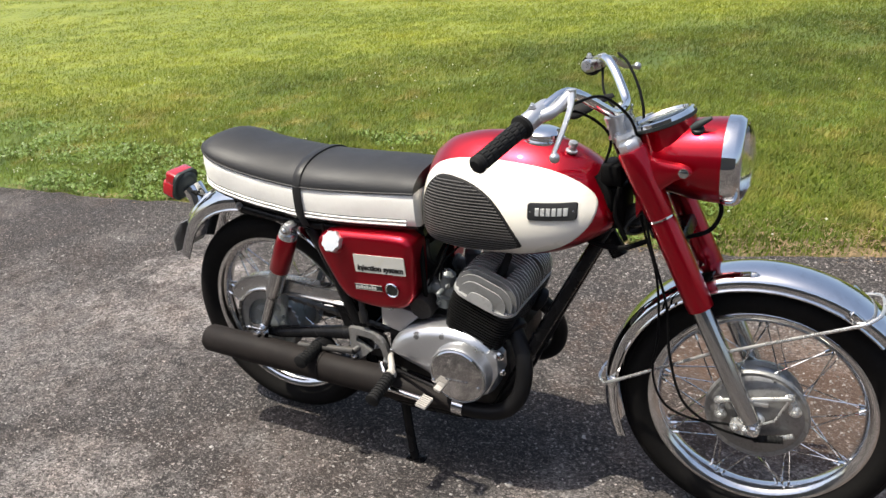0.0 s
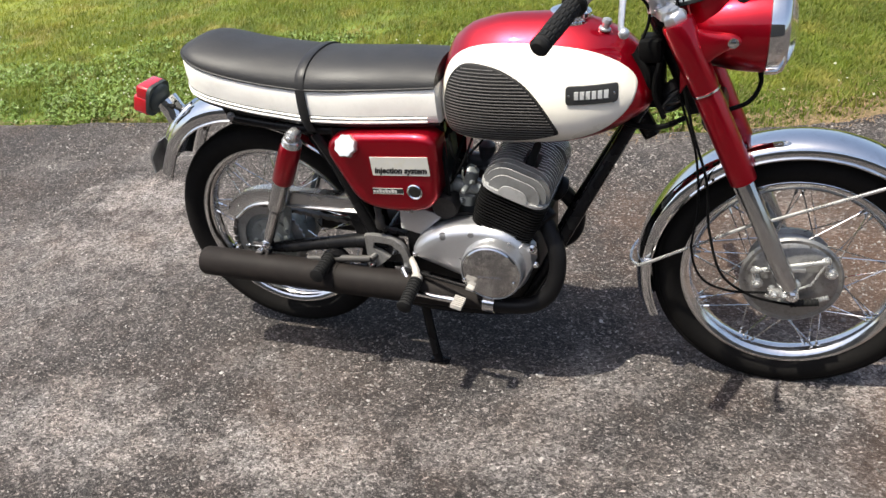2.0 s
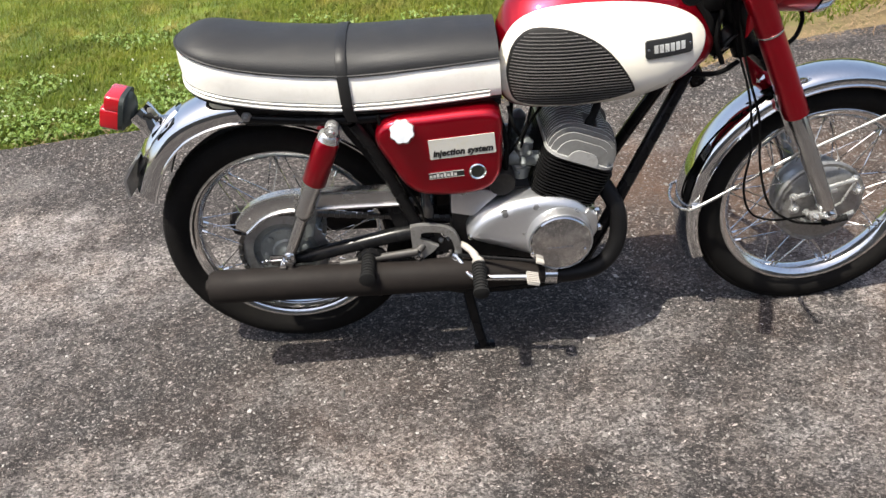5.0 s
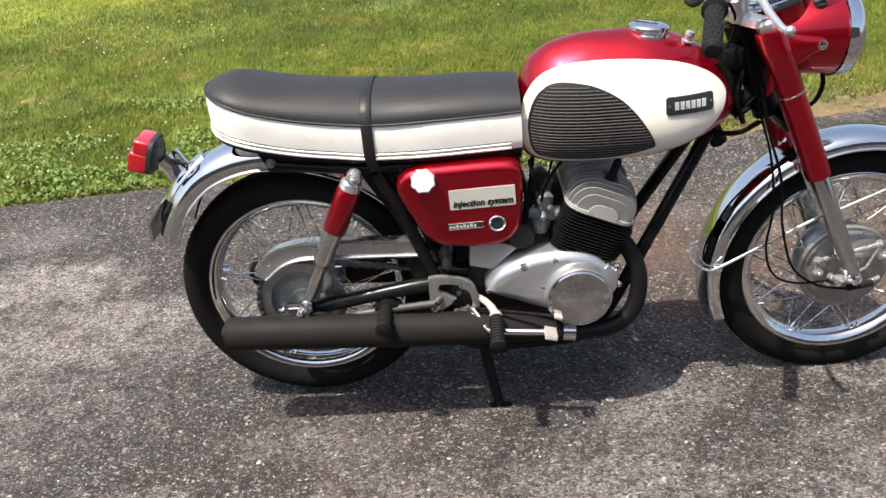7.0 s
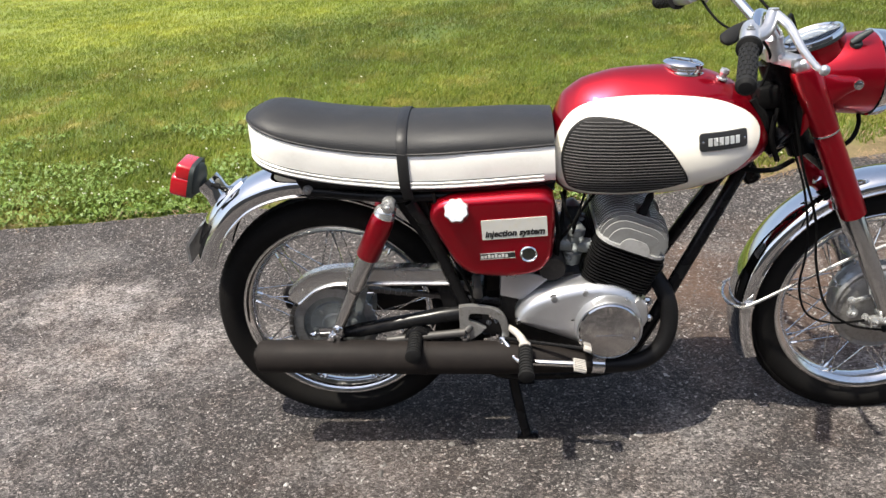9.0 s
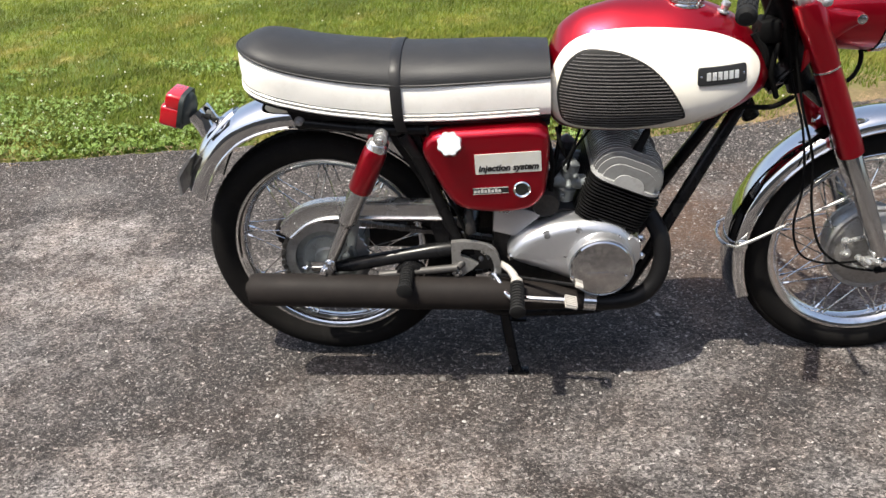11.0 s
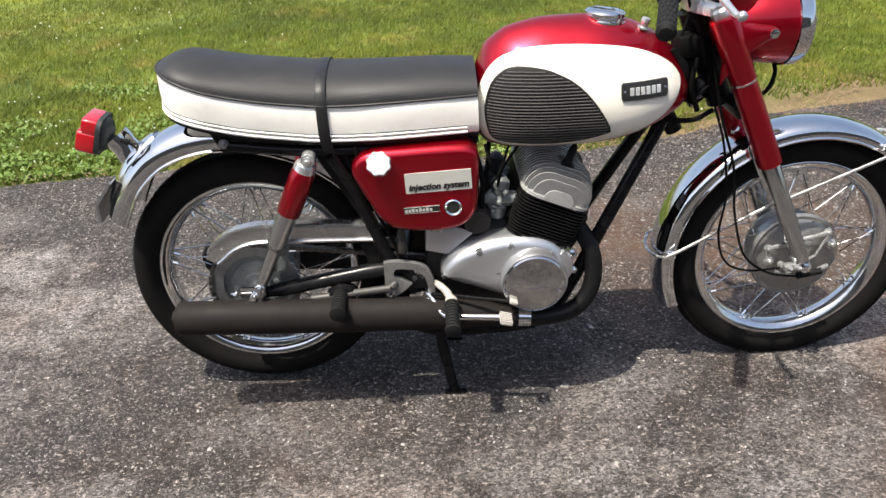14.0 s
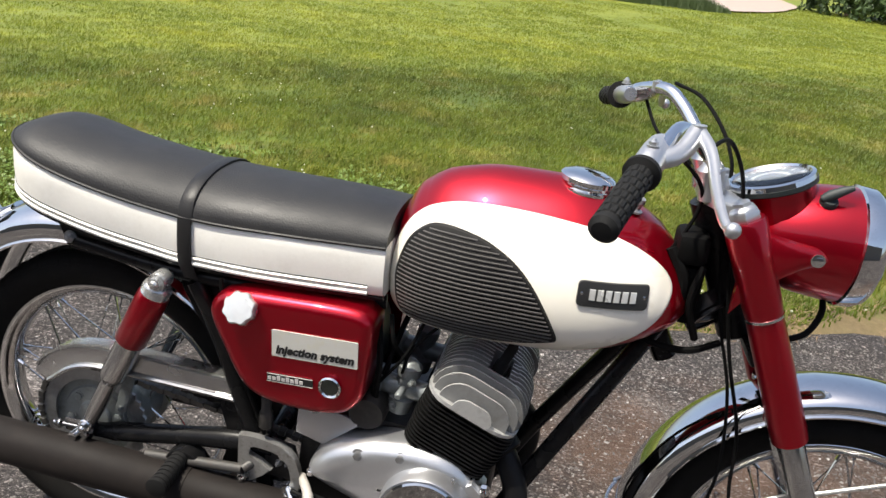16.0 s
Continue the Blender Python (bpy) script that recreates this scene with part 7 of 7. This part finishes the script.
# ---------------------------------------------------------------- far edge of the lawn
def shrub(x, y, wide, high, seed, label):
    """A leafy shrub: a few stems and a crown of many small leaves with gaps."""
    r = np.random.default_rng(seed)
    z0 = rise(x, y)
    root = new("shrub")
    root.matrix_basis = pose(x, y, z0)
    tagged(root, label, "shrub", group="shrubs along the lawn")
    bm = bmesh.new()
    for j in range(7):
        t = r.uniform(0, 6.28)
        tip = V(math.cos(t) * wide * r.uniform(0.2, 0.7), math.sin(t) * wide * r.uniform(0.2, 0.7), high * r.uniform(0.6, 0.95))
        tube(bm, spline((V(0.1 * math.cos(t), 0.1 * math.sin(t), -0.1), tip * 0.4 + V(0, 0, 0.3), tip), 4), [0.05, 0.045, 0.04, 0.035, 0.03, 0.025, 0.02, 0.015, 0.01], 6)
    part("stems", bm, M_SOIL, root, "brown woody stems")
    k = 5200
    u = r.normal(size=(k, 3))
    u /= np.linalg.norm(u, axis=1)[:, None]
    u[:, 2] = np.abs(u[:, 2]) * 1.15 - 0.15
    lump = np.array([0.72 + 0.38 * noise.noise((a * 2.2 + seed, b * 2.2, c * 2.2)) for a, b, c in u])
    rad = lump * r.uniform(0.55, 1.0, k) ** 0.4
    p = u * rad[:, None] * (wide, wide * 0.8, high) * (1, 1, 1.0) + (0, 0, high * 0.12)
    p[:, 2] = np.maximum(p[:, 2], 0.02)
    s = r.uniform(0.05, 0.11, k)
    a = r.normal(size=(k, 3))
    a /= np.linalg.norm(a, axis=1)[:, None]
    b = np.cross(a, r.normal(size=(k, 3)))
    b /= np.linalg.norm(b, axis=1)[:, None]
    q = np.stack([p - a * s[:, None], p + b * s[:, None] * 0.5, p + a * s[:, None], p - b * s[:, None] * 0.5], 1).reshape(-1, 3)
    me = bpy.data.meshes.new("crown")
    me.from_pydata(q.tolist(), [], (4 * np.arange(k)[:, None] + np.arange(4)).tolist())
    me.materials.append(M_BUSH)
    crown_ob = new("crown", me)
    crown_ob.parent = root
    crown_ob["label"] = "dense dark green leaves"


for x, y, w, h, seed in ((6.5, 23.4, 1.7, 3.2, 1), (7.4, 22.0, 1.8, 3.6, 2), (8.8, 21.5, 1.9, 3.3, 3), (10.3, 20.7, 1.9, 3.8, 4), (11.9, 19.8, 2.0, 3.5, 5), (13.6, 18.9, 2.0, 3.7, 6)):
    shrub(x, y, w, h, seed, "dense dark green shrub at the lawn's edge")
for x, y, w, h, seed in ((-1.4, 33.0, 2.6, 4.2, 8), (1.6, 34.0, 2.6, 3.8, 9), (4.8, 34.5, 2.6, 4.2, 10)):
    shrub(x, y, w, h, seed, "tall dark shrub behind the pale drive")
NEAR_EDGE = hermite((-8, -2, 1.6, 2.6, 3.4, 4.2, 5.0, 5.6), (18.3, 18.4, 18.5, 18.7, 19.3, 20.8, 23.2, 25.5))
bm = bmesh.new()
rings = []
for x in np.arange(-8, 5.5, 0.25):
    e = NEAR_EDGE(x) + 0.12 * noise.noise((x * 1.3, 2.0, 0))
    rings.append([V(x, y, rise(x, y) + 0.035) for y in (e, e + (27 - e) * 0.3, 27, 29, 31.5)])
loops(bm, rings, closed_ring=False, cap0=False, cap1=False)
tagged(part("gravel_drive", bm, M_GRAVEL), "pale pinkish gravel drive beyond the lawn", "gravel drive", kind="structure")
# uncut grass between the lawn and the far drive
r2 = np.random.default_rng(21)
verts, faces = [], []
for _ in range(12000):
    x = r2.uniform(-8, 2.9)
    y = NEAR_EDGE(x) + r2.uniform(-0.5, 0.12)
    t, L, w = r2.uniform(0, 6.283), r2.uniform(0.14, 0.36) * min(1.0, (3.1 - x) / 0.8), r2.uniform(0.008, 0.018)
    z, k = rise(x, y) - 0.01, len(verts)
    verts += [(x - w, y, z), (x + w, y, z), (x + 0.4 * L * math.cos(t), y + 0.4 * L * math.sin(t), z + L)]
    faces.append((k, k + 1, k + 2))
tagged(mesh_from("tall_grass", verts, faces, M_TALLGRASS), "strip of uncut bluish-green grass along the far drive", "tall grass", kind="stuff")

# unseen wall added to close the place behind the viewer and darken chrome reflections
bm = bmesh.new()
box(bm, Matrix.Translation(V(0, -8.5, 2.2)), 26.0, 0.3, 4.5)
tagged(part("wall_south", bm, M_WALL), "unseen plain grey-brown wall added to darken the chrome's reflections", "wall", kind="structure")
